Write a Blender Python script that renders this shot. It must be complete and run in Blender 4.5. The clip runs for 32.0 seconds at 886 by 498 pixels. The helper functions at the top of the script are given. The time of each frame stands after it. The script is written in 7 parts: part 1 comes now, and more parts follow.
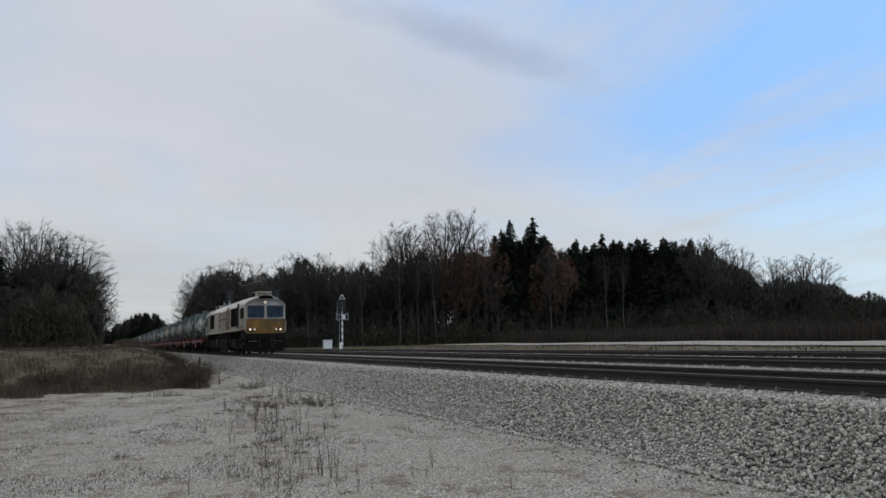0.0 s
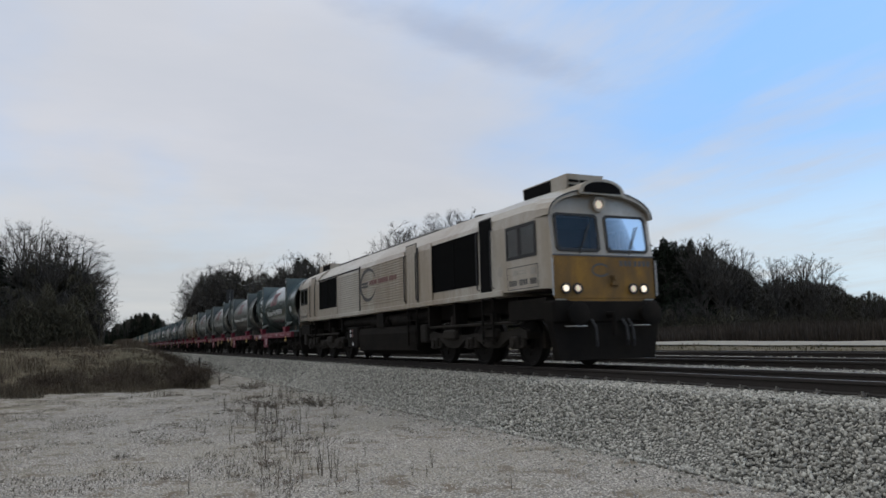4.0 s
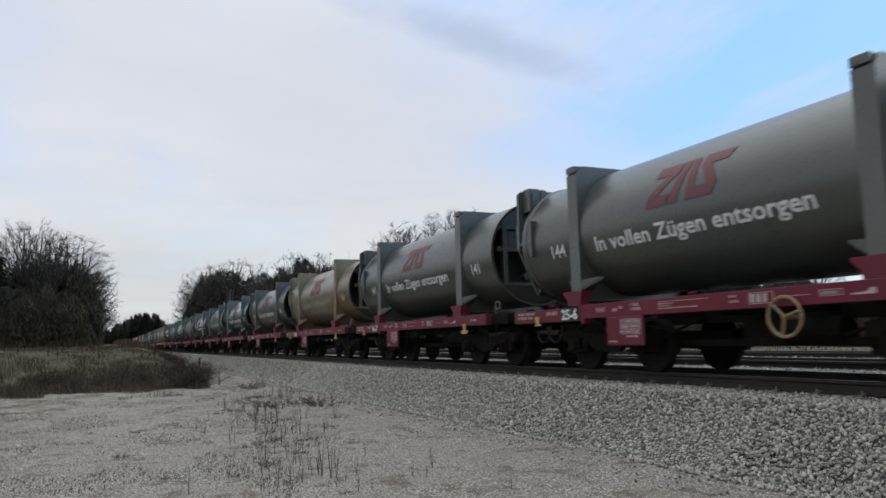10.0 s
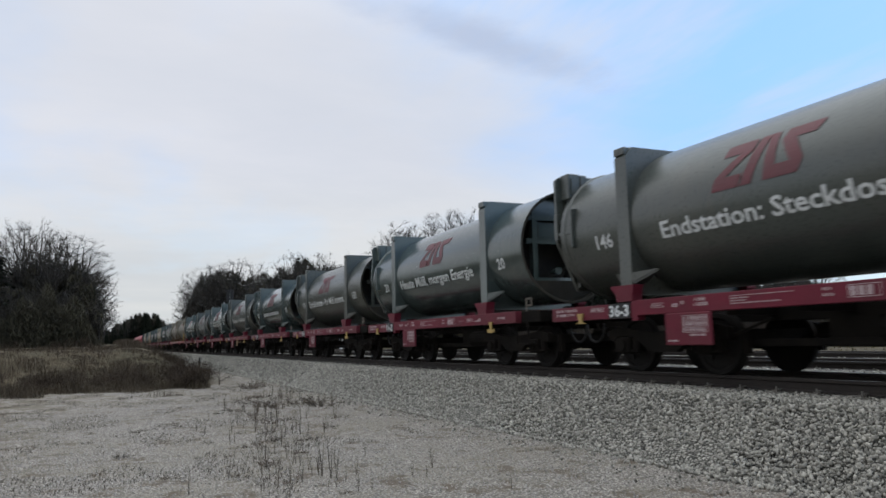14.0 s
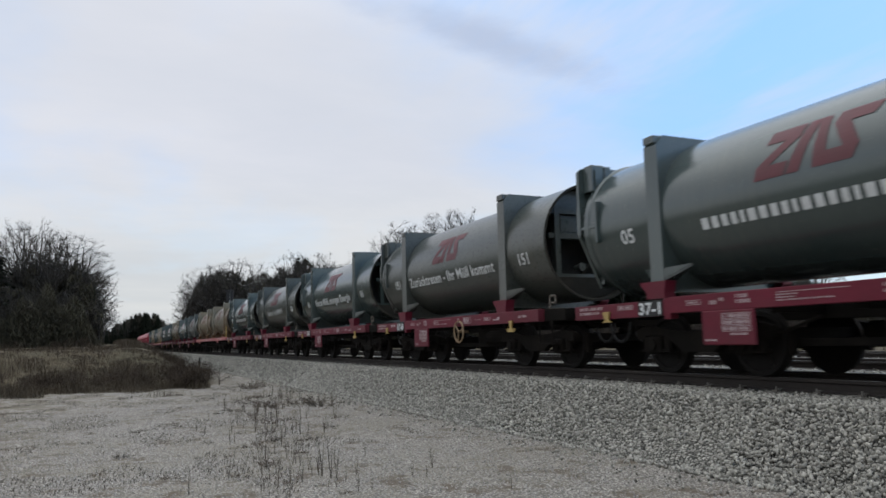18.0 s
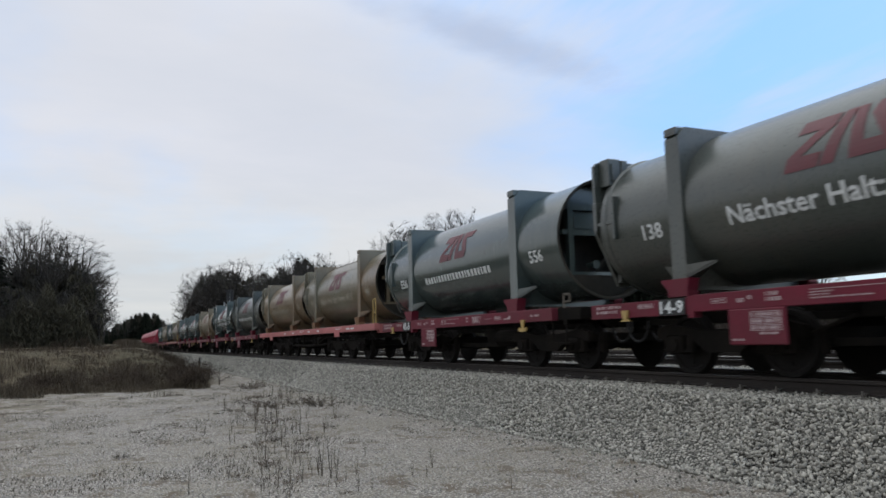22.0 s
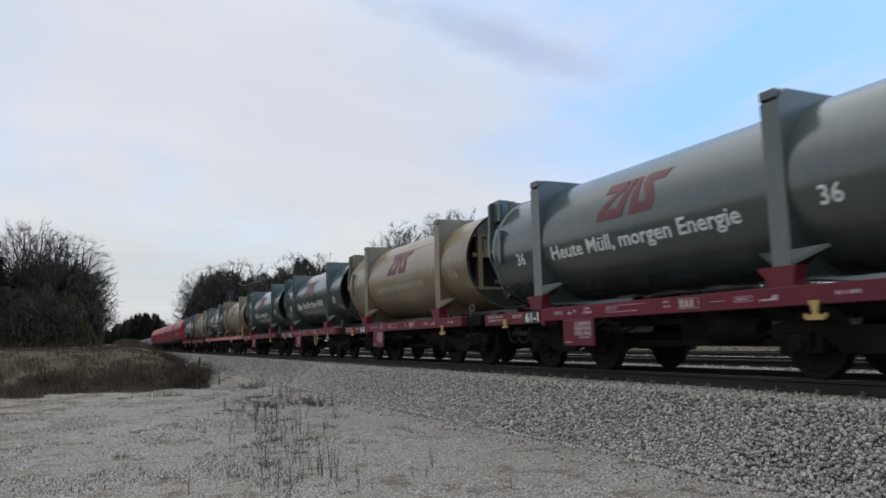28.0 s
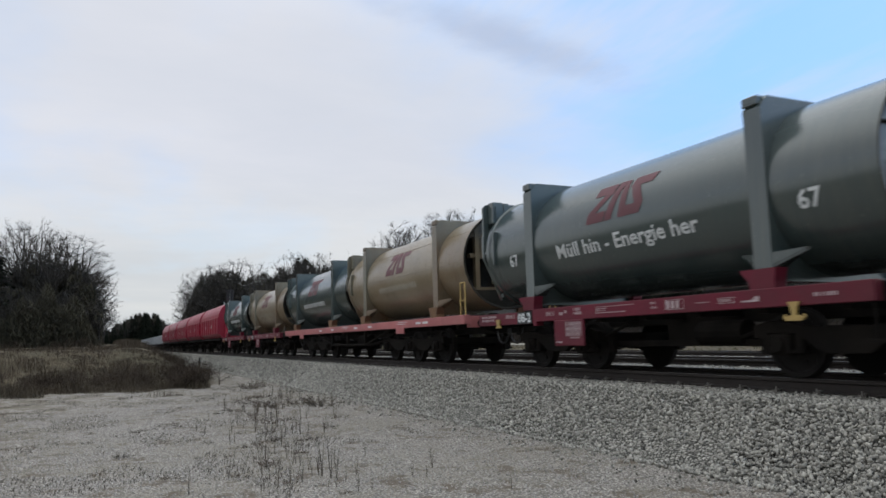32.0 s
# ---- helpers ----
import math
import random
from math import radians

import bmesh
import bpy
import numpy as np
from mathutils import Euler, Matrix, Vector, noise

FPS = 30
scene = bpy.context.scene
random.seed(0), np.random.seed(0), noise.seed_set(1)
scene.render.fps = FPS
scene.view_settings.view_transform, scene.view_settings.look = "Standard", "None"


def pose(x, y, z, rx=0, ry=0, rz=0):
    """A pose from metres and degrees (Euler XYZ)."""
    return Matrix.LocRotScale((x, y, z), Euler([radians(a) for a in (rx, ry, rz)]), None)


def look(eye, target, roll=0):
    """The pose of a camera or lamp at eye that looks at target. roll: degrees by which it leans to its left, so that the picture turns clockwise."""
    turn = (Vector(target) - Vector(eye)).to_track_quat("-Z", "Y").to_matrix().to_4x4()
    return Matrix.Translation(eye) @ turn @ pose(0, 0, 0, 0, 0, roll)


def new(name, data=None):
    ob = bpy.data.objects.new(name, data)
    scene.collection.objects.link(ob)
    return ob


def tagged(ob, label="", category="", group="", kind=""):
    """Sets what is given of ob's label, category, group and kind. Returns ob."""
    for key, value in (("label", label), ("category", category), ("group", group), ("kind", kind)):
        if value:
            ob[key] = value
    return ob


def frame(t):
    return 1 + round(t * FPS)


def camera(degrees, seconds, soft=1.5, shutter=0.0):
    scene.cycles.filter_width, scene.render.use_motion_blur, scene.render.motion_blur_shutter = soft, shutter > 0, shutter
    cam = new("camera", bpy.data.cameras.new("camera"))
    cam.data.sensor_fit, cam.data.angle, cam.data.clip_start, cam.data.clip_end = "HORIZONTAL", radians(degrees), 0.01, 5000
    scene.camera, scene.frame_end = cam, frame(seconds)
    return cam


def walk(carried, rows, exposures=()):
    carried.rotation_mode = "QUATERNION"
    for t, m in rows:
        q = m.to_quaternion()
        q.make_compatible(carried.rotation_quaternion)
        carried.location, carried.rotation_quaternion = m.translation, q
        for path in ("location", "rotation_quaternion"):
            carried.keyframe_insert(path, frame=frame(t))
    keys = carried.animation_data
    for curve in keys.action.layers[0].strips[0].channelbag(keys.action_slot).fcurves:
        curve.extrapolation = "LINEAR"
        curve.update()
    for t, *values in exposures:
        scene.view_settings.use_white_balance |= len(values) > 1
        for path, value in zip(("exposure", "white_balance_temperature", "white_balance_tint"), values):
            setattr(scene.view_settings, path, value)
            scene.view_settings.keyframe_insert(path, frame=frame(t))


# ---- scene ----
cam = camera(62.66, 32.0, soft=1.55, shutter=0.25)
EYE = Vector((0.0, 0.0, 0.615))
YAW, PITCH = radians(24.68), radians(7.12)
AIM = EYE + Vector((-math.cos(YAW) * math.cos(PITCH), math.sin(YAW) * math.cos(PITCH), math.sin(PITCH)))
STAND = look(EYE, AIM, -1.40)
walk(cam, [(0.0, STAND), (32.0, STAND)], [(0.0, 0.0), (3.5, 0.0), (5.5, 0.25), (32.0, 0.25)])

# ---- plan: x runs along the railway, the train goes towards +x; y leads away from the camera; z = 0 is the rail head
TRACK_1, TRACK_2, TRACK_3 = 9.07, 14.05, 19.2
SPEEDS = (8.823, 8.725, 8.631, 8.497, 8.333, 8.205, 8.102, 8.056, 8.031)


def run(t):
    """How far the train has gone at t, in metres, with 0 at 16 s."""
    def gone(u):
        s = 0.0
        for i in range(8):
            q = min(max(u - 4 * i, 0.0), 4.0)
            s += SPEEDS[i] * q + (SPEEDS[i + 1] - SPEEDS[i]) / 8 * q * q
        return s
    return gone(t) - gone(16.0)


# ---- light
SUN_EL, SUN_AZ = 26.0, 12.0
ZENITH = 2.8
world = bpy.data.worlds.new("world")
scene.world = world
world.use_nodes = True
wn, wl = world.node_tree.nodes, world.node_tree.links
wn.clear()


def wmath(op, a, b=None, clamp=False):
    n = wn.new("ShaderNodeMath")
    n.operation, n.use_clamp = op, clamp
    for i, v in enumerate((a, b)):
        if v is None:
            continue
        if isinstance(v, (int, float)):
            n.inputs[i].default_value = v
        else:
            wl.new(v, n.inputs[i])
    return n.outputs[0]


def wmix(fac, a, b):
    n = wn.new("ShaderNodeMix")
    n.data_type = "RGBA"
    for i, v in ((0, fac), (6, a), (7, b)):
        if isinstance(v, (int, float)):
            n.inputs[i].default_value = v
        elif isinstance(v, tuple):
            n.inputs[i].default_value = (*v, 1)
        else:
            wl.new(v, n.inputs[i])
    return n.outputs[2]


sky = wn.new("ShaderNodeTexSky")
sky.sky_type, sky.sun_disc = "NISHITA", False
sky.sun_elevation, sky.sun_rotation = radians(SUN_EL), radians(SUN_AZ)
sky.air_density, sky.dust_density, sky.ozone_density = 1.0, 1.5, 1.5
SKY_GAIN = 0.115
skycol = wn.new("ShaderNodeMix")
skycol.data_type, skycol.blend_type = "RGBA", "MULTIPLY"
skycol.inputs[0].default_value = 1.0
wl.new(sky.outputs[0], skycol.inputs[6])
skycol.inputs[7].default_value = (SKY_GAIN, SKY_GAIN, SKY_GAIN, 1)
# broken high cloud: a wide bright veil, open to blue on the far side of the line
tc = wn.new("ShaderNodeTexCoord")
sep = wn.new("ShaderNodeSeparateXYZ")
wl.new(tc.outputs["Generated"], sep.inputs[0])
zc = wmath("ADD", wmath("MAXIMUM", sep.outputs[2], 0.0), 0.10)
comb = wn.new("ShaderNodeCombineXYZ")
wl.new(wmath("DIVIDE", sep.outputs[0], zc), comb.inputs[0])
wl.new(wmath("DIVIDE", sep.outputs[1], zc), comb.inputs[1])


def cloudnoise(scale, detail, rough, sx=1.0, sy=1.0, rot=0.0, off=0.0):
    m = wn.new("ShaderNodeMapping")
    wl.new(comb.outputs[0], m.inputs[0])
    m.inputs[1].default_value = (off, off * 0.7, 0)
    m.inputs[2].default_value = (0, 0, radians(rot))
    m.inputs[3].default_value = (sx, sy, 1)
    n = wn.new("ShaderNodeTexNoise")
    wl.new(m.outputs[0], n.inputs[0])
    n.inputs["Scale"].default_value = scale
    n.inputs["Detail"].default_value = detail
    n.inputs["Roughness"].default_value = rough
    return n.outputs[0]


def wspan(v, lo, hi, a=0.0, z=1.0):
    n = wn.new("ShaderNodeMapRange")
    n.interpolation_type = "SMOOTHSTEP"
    wl.new(v, n.inputs[0])
    for k, q in enumerate((lo, hi, a, z)):
        n.inputs[k + 1].default_value = q
    return n.outputs[0]


def wsum(*terms):
    out = None
    for v, k in terms:
        q = wmath("MULTIPLY", v, k)
        out = q if out is None else wmath("ADD", out, q)
    return out


X_, Y_, Z_ = sep.outputs
clear = wsum((X_, 0.31), (Y_, 0.67), (Z_, 0.80))
ragged = wmath("SUBTRACT", cloudnoise(0.42, 6, 0.58, 1.0, 0.55, 35, 3.1), 0.5)
clear = wmath("ADD", clear, wmath("MULTIPLY", ragged, 0.75))
blue_part = wspan(clear, 0.12, 0.52)
blue_part = wmath("MULTIPLY", blue_part, wspan(Z_, 0.05, 0.22, 0.86, 1.0))
blue_part = wmath("MULTIPLY", blue_part, wspan(Z_, 0.50, 0.75, 1.0, 0.15))
streaks = wspan(cloudnoise(1.1, 6, 0.62, 0.35, 1.0, 25, 7.7), 0.44, 0.70, 0.0, 0.70)
blue_part = wmath("SUBTRACT", blue_part, wmath("MULTIPLY", blue_part, streaks))
hint = wmath("MULTIPLY", wspan(cloudnoise(0.9, 5, 0.55, 0.6, 1.0, 60, 1.9), 0.47, 0.66), 0.22)
blue_part = wmath("MULTIPLY", wmath("MAXIMUM", blue_part, hint), 0.95)
tone = wspan(cloudnoise(0.7, 6, 0.6, 0.8, 0.5, 20, 5.3), 0.32, 0.68)
cloudcol = wmix(tone, (0.560, 0.590, 0.660), (0.645, 0.660, 0.715))
# overcast law: the zenith is brighter than the horizon
lift_ = wn.new("ShaderNodeMix")
lift_.data_type, lift_.blend_type = "RGBA", "MULTIPLY"
lift_.inputs[0].default_value = 1.0
wl.new(cloudcol, lift_.inputs[6])
gray = wn.new("ShaderNodeCombineColor")
law = wmath("MULTIPLY", wspan(Z_, 0.40, 0.95, 1.0, ZENITH), wspan(Z_, 0.0, 0.20, 0.93, 1.0))
wl.new(law, gray.inputs[0])
wl.new(wmath("MULTIPLY", law, 1.0), gray.inputs[1])
wl.new(wmath("MULTIPLY", wspan(Z_, 0.40, 0.95, 1.0, ZENITH * 0.92), wspan(Z_, 0.0, 0.26, 0.86, 1.0)), gray.inputs[2])
wl.new(gray.outputs[0], lift_.inputs[7])
blue = wmix(0.80, skycol.outputs[2], wmix(wspan(Z_, 0.07, 0.27), (0.62, 0.85, 1.06), (0.31, 0.62, 1.13)))
allsky = wmix(blue_part, lift_.outputs[2], blue)
bg = wn.new("ShaderNodeBackground")
wl.new(allsky, bg.inputs[0])
bg.inputs[1].default_value = 1.0
wo = wn.new("ShaderNodeOutputWorld")
wl.new(bg.outputs[0], wo.inputs[0])

sun_data = bpy.data.lights.new("sun", "SUN")
sun_data.energy, sun_data.angle, sun_data.color = 0.9, radians(30), (1.0, 0.90, 0.78)
sun = new("sun", sun_data)
sun.matrix_world = look((math.sin(radians(SUN_AZ)) * 50, math.cos(radians(SUN_AZ)) * 50, math.tan(radians(SUN_EL)) * 50), (0, 0, 0))


# ---- materials
def material(name, base, other=None, rough=0.7, metal=0.0, scale=6.0, fine=60.0, amount=0.5, bump=0.2, dist=0.01,
             stretch=(1, 1, 1), dirt=None, dirt_amount=0.0, rand=0.0, island=0.0, spec=0.5, streak=None, streak_amount=0.0):
    """A worn surface: two noises blend base and other, a third lays dirt, fine relief on top."""
    m = bpy.data.materials.new(name)
    m.use_nodes = True
    n, l = m.node_tree.nodes, m.node_tree.links
    b = n["Principled BSDF"]
    other = other or tuple(c * 0.7 for c in base)
    tcn = n.new("ShaderNodeTexCoord")
    mp = n.new("ShaderNodeMapping")
    l.new(tcn.outputs["Object"], mp.inputs[0])
    mp.inputs[3].default_value = stretch

    def noise_(s, d=4.0, r=0.6):
        q = n.new("ShaderNodeTexNoise")
        l.new(mp.outputs[0], q.inputs[0])
        q.inputs["Scale"].default_value, q.inputs["Detail"].default_value, q.inputs["Roughness"].default_value = s, d, r
        return q.outputs[0]

    def span(v, lo, hi, a=0.0, z=1.0):
        q = n.new("ShaderNodeMapRange")
        l.new(v, q.inputs[0])
        for i, w in enumerate((lo, hi, a, z)):
            q.inputs[i + 1].default_value = w
        return q.outputs[0]

    def mix(f, a, c, mode="MIX"):
        q = n.new("ShaderNodeMix")
        q.data_type, q.blend_type = "RGBA", mode
        for i, v in ((0, f), (6, a), (7, c)):
            if isinstance(v, (int, float)):
                q.inputs[i].default_value = v
            elif isinstance(v, tuple):
                q.inputs[i].default_value = (*v, 1)
            else:
                l.new(v, q.inputs[i])
        return q.outputs[2]

    big, small = noise_(scale), noise_(fine, 3.0)
    col = mix(span(big, 0.32, 0.68, 0.0, amount), base, other)
    col = mix(span(small, 0.3, 0.7, 0.0, amount * 0.5), col, tuple(c * 0.62 for c in other))
    if dirt:
        col = mix(span(noise_(scale * 0.37, 6.0, 0.7), 0.45, 0.7, 0.0, dirt_amount), col, dirt)
    if streak:
        sm = n.new("ShaderNodeMapping")
        l.new(tcn.outputs["Object"], sm.inputs[0])
        sm.inputs[3].default_value = (5.0, 0.6, 0.45)
        sq = n.new("ShaderNodeTexNoise")
        l.new(sm.outputs[0], sq.inputs[0])
        sq.inputs["Scale"].default_value, sq.inputs["Detail"].default_value, sq.inputs["Roughness"].default_value = 1.6, 5.0, 0.65
        patch = span(noise_(0.5, 3.0), 0.42, 0.58)
        sf = n.new("ShaderNodeMath")
        sf.operation = "MULTIPLY"
        l.new(span(sq.outputs[0], 0.42, 0.68, 0.0, streak_amount), sf.inputs[0])
        l.new(patch, sf.inputs[1])
        col = mix(sf.outputs[0], col, streak)
    if rand or island:
        src = n.new("ShaderNodeObjectInfo").outputs["Random"] if rand else n.new("ShaderNodeNewGeometry").outputs["Random Per Island"]
        k = rand or island
        g = span(src, 0.0, 1.0, 1.0 - k, 1.0 + k)
        cc = n.new("ShaderNodeCombineColor")
        for i in range(3):
            l.new(g, cc.inputs[i])
        col = mix(1.0, col, cc.outputs[0], "MULTIPLY")
    l.new(col, b.inputs["Base Color"])
    l.new(span(small, 0.2, 0.8, max(rough - 0.12, 0.05), min(rough + 0.12, 1.0)), b.inputs["Roughness"])
    b.inputs["Metallic"].default_value = metal
    b.inputs["Specular IOR Level"].default_value = spec
    if bump:
        bp = n.new("ShaderNodeBump")
        bp.inputs["Strength"].default_value, bp.inputs["Distance"].default_value = bump, dist
        l.new(small, bp.inputs["Height"])
        l.new(bp.outputs[0], b.inputs["Normal"])
    return m


M = {}
M["tank_green"] = material("tank_green", (0.050, 0.060, 0.054), (0.038, 0.045, 0.041), 0.32, spec=0.75, scale=1.2, fine=45, amount=0.6, bump=0.05,
                           stretch=(1, 1, 0.35), dirt=(0.072, 0.068, 0.054), dirt_amount=0.35, streak=(0.08, 0.074, 0.058), streak_amount=0.5)
M["tank_blue"] = material("tank_blue", (0.047, 0.066, 0.064), (0.037, 0.053, 0.052), 0.20, spec=0.9, scale=1.2, fine=45, amount=0.5, bump=0.05,
                          stretch=(1, 1, 0.35), dirt=(0.070, 0.078, 0.070), dirt_amount=0.25, streak=(0.08, 0.085, 0.075), streak_amount=0.4)
M["tank_tan"] = material("tank_tan", (0.250, 0.178, 0.098), (0.105, 0.090, 0.058), 0.32, spec=0.7, scale=0.55, fine=40, amount=0.95, bump=0.05,
                         stretch=(1, 1, 0.4), dirt=(0.125, 0.072, 0.034), dirt_amount=0.8, streak=(0.10, 0.052, 0.022), streak_amount=0.9)
M["tank_stone"] = material("tank_stone", (0.200, 0.177, 0.120), (0.088, 0.088, 0.066), 0.32, spec=0.7, scale=0.6, fine=40, amount=0.95, bump=0.05,
                           stretch=(1, 1, 0.4), dirt=(0.165, 0.098, 0.046), dirt_amount=0.8, streak=(0.12, 0.062, 0.026), streak_amount=0.9)
M["tank_sand"] = material("tank_sand", (0.305, 0.240, 0.155), (0.150, 0.127, 0.086), 0.32, spec=0.7, scale=0.6, fine=40, amount=0.9, bump=0.05,
                          stretch=(1, 1, 0.4), dirt=(0.170, 0.115, 0.062), dirt_amount=0.7, streak=(0.13, 0.075, 0.035), streak_amount=0.8)
# dirty inside of the barrel mouth, darkened to stand for its shade
M["tank_shade_grime"] = material("tank_shade_grime", (0.026, 0.026, 0.023), (0.016, 0.016, 0.014), 0.85, scale=2.5, amount=0.8, bump=0.2, spec=0.15, dirt=(0.045, 0.038, 0.028), dirt_amount=0.5)
M["dull_metal"] = material("dull_metal", (0.11, 0.095, 0.08), (0.07, 0.06, 0.05), 0.7, scale=9, amount=0.6, spec=0.25)
M["bogie_dust"] = material("bogie_dust", (0.012, 0.011, 0.0095), (0.019, 0.016, 0.0135), 0.85, scale=2.5, amount=0.8, bump=0.3, dist=0.005, spec=0.15, dirt=(0.03, 0.024, 0.018), dirt_amount=0.5)
M["cab_inside"] = material("cab_inside", (0.17, 0.175, 0.17), (0.12, 0.12, 0.115), 0.8, scale=3, amount=0.6, bump=0)
M["rusty_paint"] = material("rusty_paint", (0.16, 0.085, 0.048), (0.10, 0.055, 0.034), 0.75, scale=3.0, amount=0.8, bump=0.15, dirt=(0.20, 0.12, 0.06), dirt_amount=0.6, spec=0.25)
# near-black with some dirt: the shade inside the barrel is in this colour
M["tank_inside"] = material("tank_inside", (0.014, 0.013, 0.011), (0.009, 0.008, 0.007), 0.85, scale=2, amount=0.8, dirt=(0.05, 0.04, 0.03), dirt_amount=0.7)
M["wagon_red"] = material("wagon_red", (0.145, 0.014, 0.030), (0.098, 0.013, 0.023), 0.55, scale=1.5, amount=0.7, bump=0.08, spec=0.22,
                          dirt=(0.06, 0.03, 0.03), dirt_amount=0.5)
M["wagon_pink"] = material("wagon_pink", (0.44, 0.14, 0.14), (0.33, 0.09, 0.09), 0.6, scale=1.5, amount=0.8, bump=0.08,
                           dirt=(0.16, 0.08, 0.07), dirt_amount=0.5)
M["hopper_red"] = material("hopper_red", (0.30, 0.011, 0.034), (0.20, 0.012, 0.028), 0.45, scale=0.8, amount=0.6, bump=0.04,
                           dirt=(0.2, 0.05, 0.05), dirt_amount=0.4)
M["underframe"] = material("underframe", (0.0065, 0.006, 0.0057), (0.011, 0.0095, 0.008), 0.85, scale=3, amount=0.8, bump=0.3, dist=0.005, spec=0.06,
                           dirt=(0.024, 0.019, 0.015), dirt_amount=0.35)
M["wheel_steel"] = material("wheel_steel", (0.013, 0.011, 0.010), (0.008, 0.0075, 0.007), 0.75, 0.0, scale=4, amount=0.8, bump=0.2, spec=0.15)
M["rail_rust"] = material("rail_rust", (0.016, 0.0125, 0.011), (0.026, 0.019, 0.015), 0.85, 0.1, scale=3, amount=0.7, bump=0.3, dist=0.004)
M["rail_top"] = material("rail_top", (0.085, 0.074, 0.066), (0.055, 0.047, 0.042), 0.55, 0.35, scale=3, amount=0.5, bump=0.05)
M["sleeper"] = material("sleeper", (0.10, 0.088, 0.075), (0.16, 0.15, 0.135), 0.9, scale=3, amount=0.7, bump=0.4, dist=0.006, rand=0.15)
M["clip"] = material("clip", (0.20, 0.19, 0.175), (0.10, 0.08, 0.06), 0.6, 0.5, scale=20, amount=0.6)
M["ballast_stone"] = material("ballast_stone", (0.315, 0.300, 0.264), (0.215, 0.203, 0.177), 0.95, scale=7, fine=90, amount=0.7, bump=0.4, dist=0.004, island=0.55, spec=0.2)
M["pebble"] = material("pebble", (0.335, 0.312, 0.285), (0.22, 0.205, 0.186), 0.95, scale=7, fine=90, amount=0.7, bump=0, island=0.4, spec=0.15)
M["loco_silver"] = material("loco_silver", (0.425, 0.405, 0.368), (0.285, 0.248, 0.192), 0.34, 0.05, scale=0.8, fine=30, amount=0.85, bump=0.05,
                            stretch=(1, 1, 0.3), dirt=(0.20, 0.145, 0.088), dirt_amount=0.8, streak=(0.15, 0.105, 0.062), streak_amount=0.7)
M["loco_roof"] = material("loco_roof", (0.085, 0.08, 0.075), (0.05, 0.047, 0.045), 0.6, scale=1.5, amount=0.8, bump=0.1, dirt=(0.06, 0.055, 0.05), dirt_amount=0.7)
M["loco_yellow"] = material("loco_yellow", (0.245, 0.128, 0.020), (0.13, 0.070, 0.018), 0.6, spec=0.2, scale=3.5, amount=0.9, stretch=(1, 1, 0.5), dirt=(0.065, 0.044, 0.025), dirt_amount=0.9, streak=(0.040, 0.028, 0.017), streak_amount=0.9)
M["grille"] = material("grille", (0.004, 0.004, 0.0045), (0.007, 0.007, 0.007), 0.9, scale=8, amount=0.5, bump=0.3, spec=0.05)
M["rubber"] = material("rubber", (0.015, 0.015, 0.016), None, 0.75, scale=9, amount=0.5, bump=0.1)
M["logo_grey"] = material("logo_grey", (0.034, 0.034, 0.036), (0.06, 0.055, 0.05), 0.6, scale=3, amount=0.6, bump=0)
M["logo_red"] = material("logo_red", (0.120, 0.018, 0.026), (0.080, 0.024, 0.028), 0.5, scale=3, amount=0.6, bump=0)
M["letter_dull"] = material("letter_dull", (0.13, 0.045, 0.045), (0.17, 0.09, 0.08), 0.6, scale=3, amount=0.7, bump=0)
M["letter_pale"] = material("letter_pale", (0.24, 0.22, 0.19), (0.32, 0.29, 0.25), 0.6, scale=3, amount=0.7, bump=0)
M["letter_stencil"] = material("letter_stencil", (0.44, 0.37, 0.38), (0.3, 0.2, 0.2), 0.6, scale=9, amount=0.8, bump=0)
M["scrub"] = material("scrub", (0.050, 0.036, 0.027), (0.034, 0.027, 0.020), 0.95, scale=2, amount=0.8, bump=0, rand=0.35, spec=0.1)
M["letter_white"] = material("letter_white", (0.66, 0.68, 0.68), (0.5, 0.51, 0.5), 0.55, scale=5, amount=0.6, bump=0)
M["letter_faded"] = material("letter_faded", (0.44, 0.41, 0.34), (0.32, 0.29, 0.23), 0.6, scale=5, amount=0.9, bump=0)
M["handle_yellow"] = material("handle_yellow", (0.42, 0.29, 0.09), (0.28, 0.19, 0.07), 0.55, scale=9, amount=0.6)
M["wheel_paint"] = material("wheel_paint", (0.27, 0.185, 0.105), (0.18, 0.12, 0.07), 0.6, scale=9, amount=0.7, spec=0.3)
M["paint_white"] = material("paint_white", (0.70, 0.70, 0.69), (0.52, 0.51, 0.48), 0.6, scale=4, amount=0.5)
M["black"] = material("black", (0.010, 0.010, 0.011), None, 0.6, scale=6, amount=0.5)
M["galvanised"] = material("galvanised", (0.36, 0.37, 0.38), (0.25, 0.26, 0.26), 0.5, 0.6, scale=6, amount=0.6)
M["bark_dark"] = material("bark_dark", (0.030, 0.026, 0.022), (0.020, 0.018, 0.015), 0.95, scale=3, amount=0.8, bump=0.6, dist=0.02, rand=0.3)
M["bark_grey"] = material("bark_grey", (0.046, 0.041, 0.036), (0.030, 0.027, 0.024), 0.95, scale=3, amount=0.8, bump=0.5, dist=0.02, rand=0.3)
M["bark_birch"] = material("bark_birch", (0.165, 0.155, 0.14), (0.045, 0.04, 0.035), 0.85, scale=2.5, amount=0.9, bump=0.3, stretch=(1, 1, 2.5))
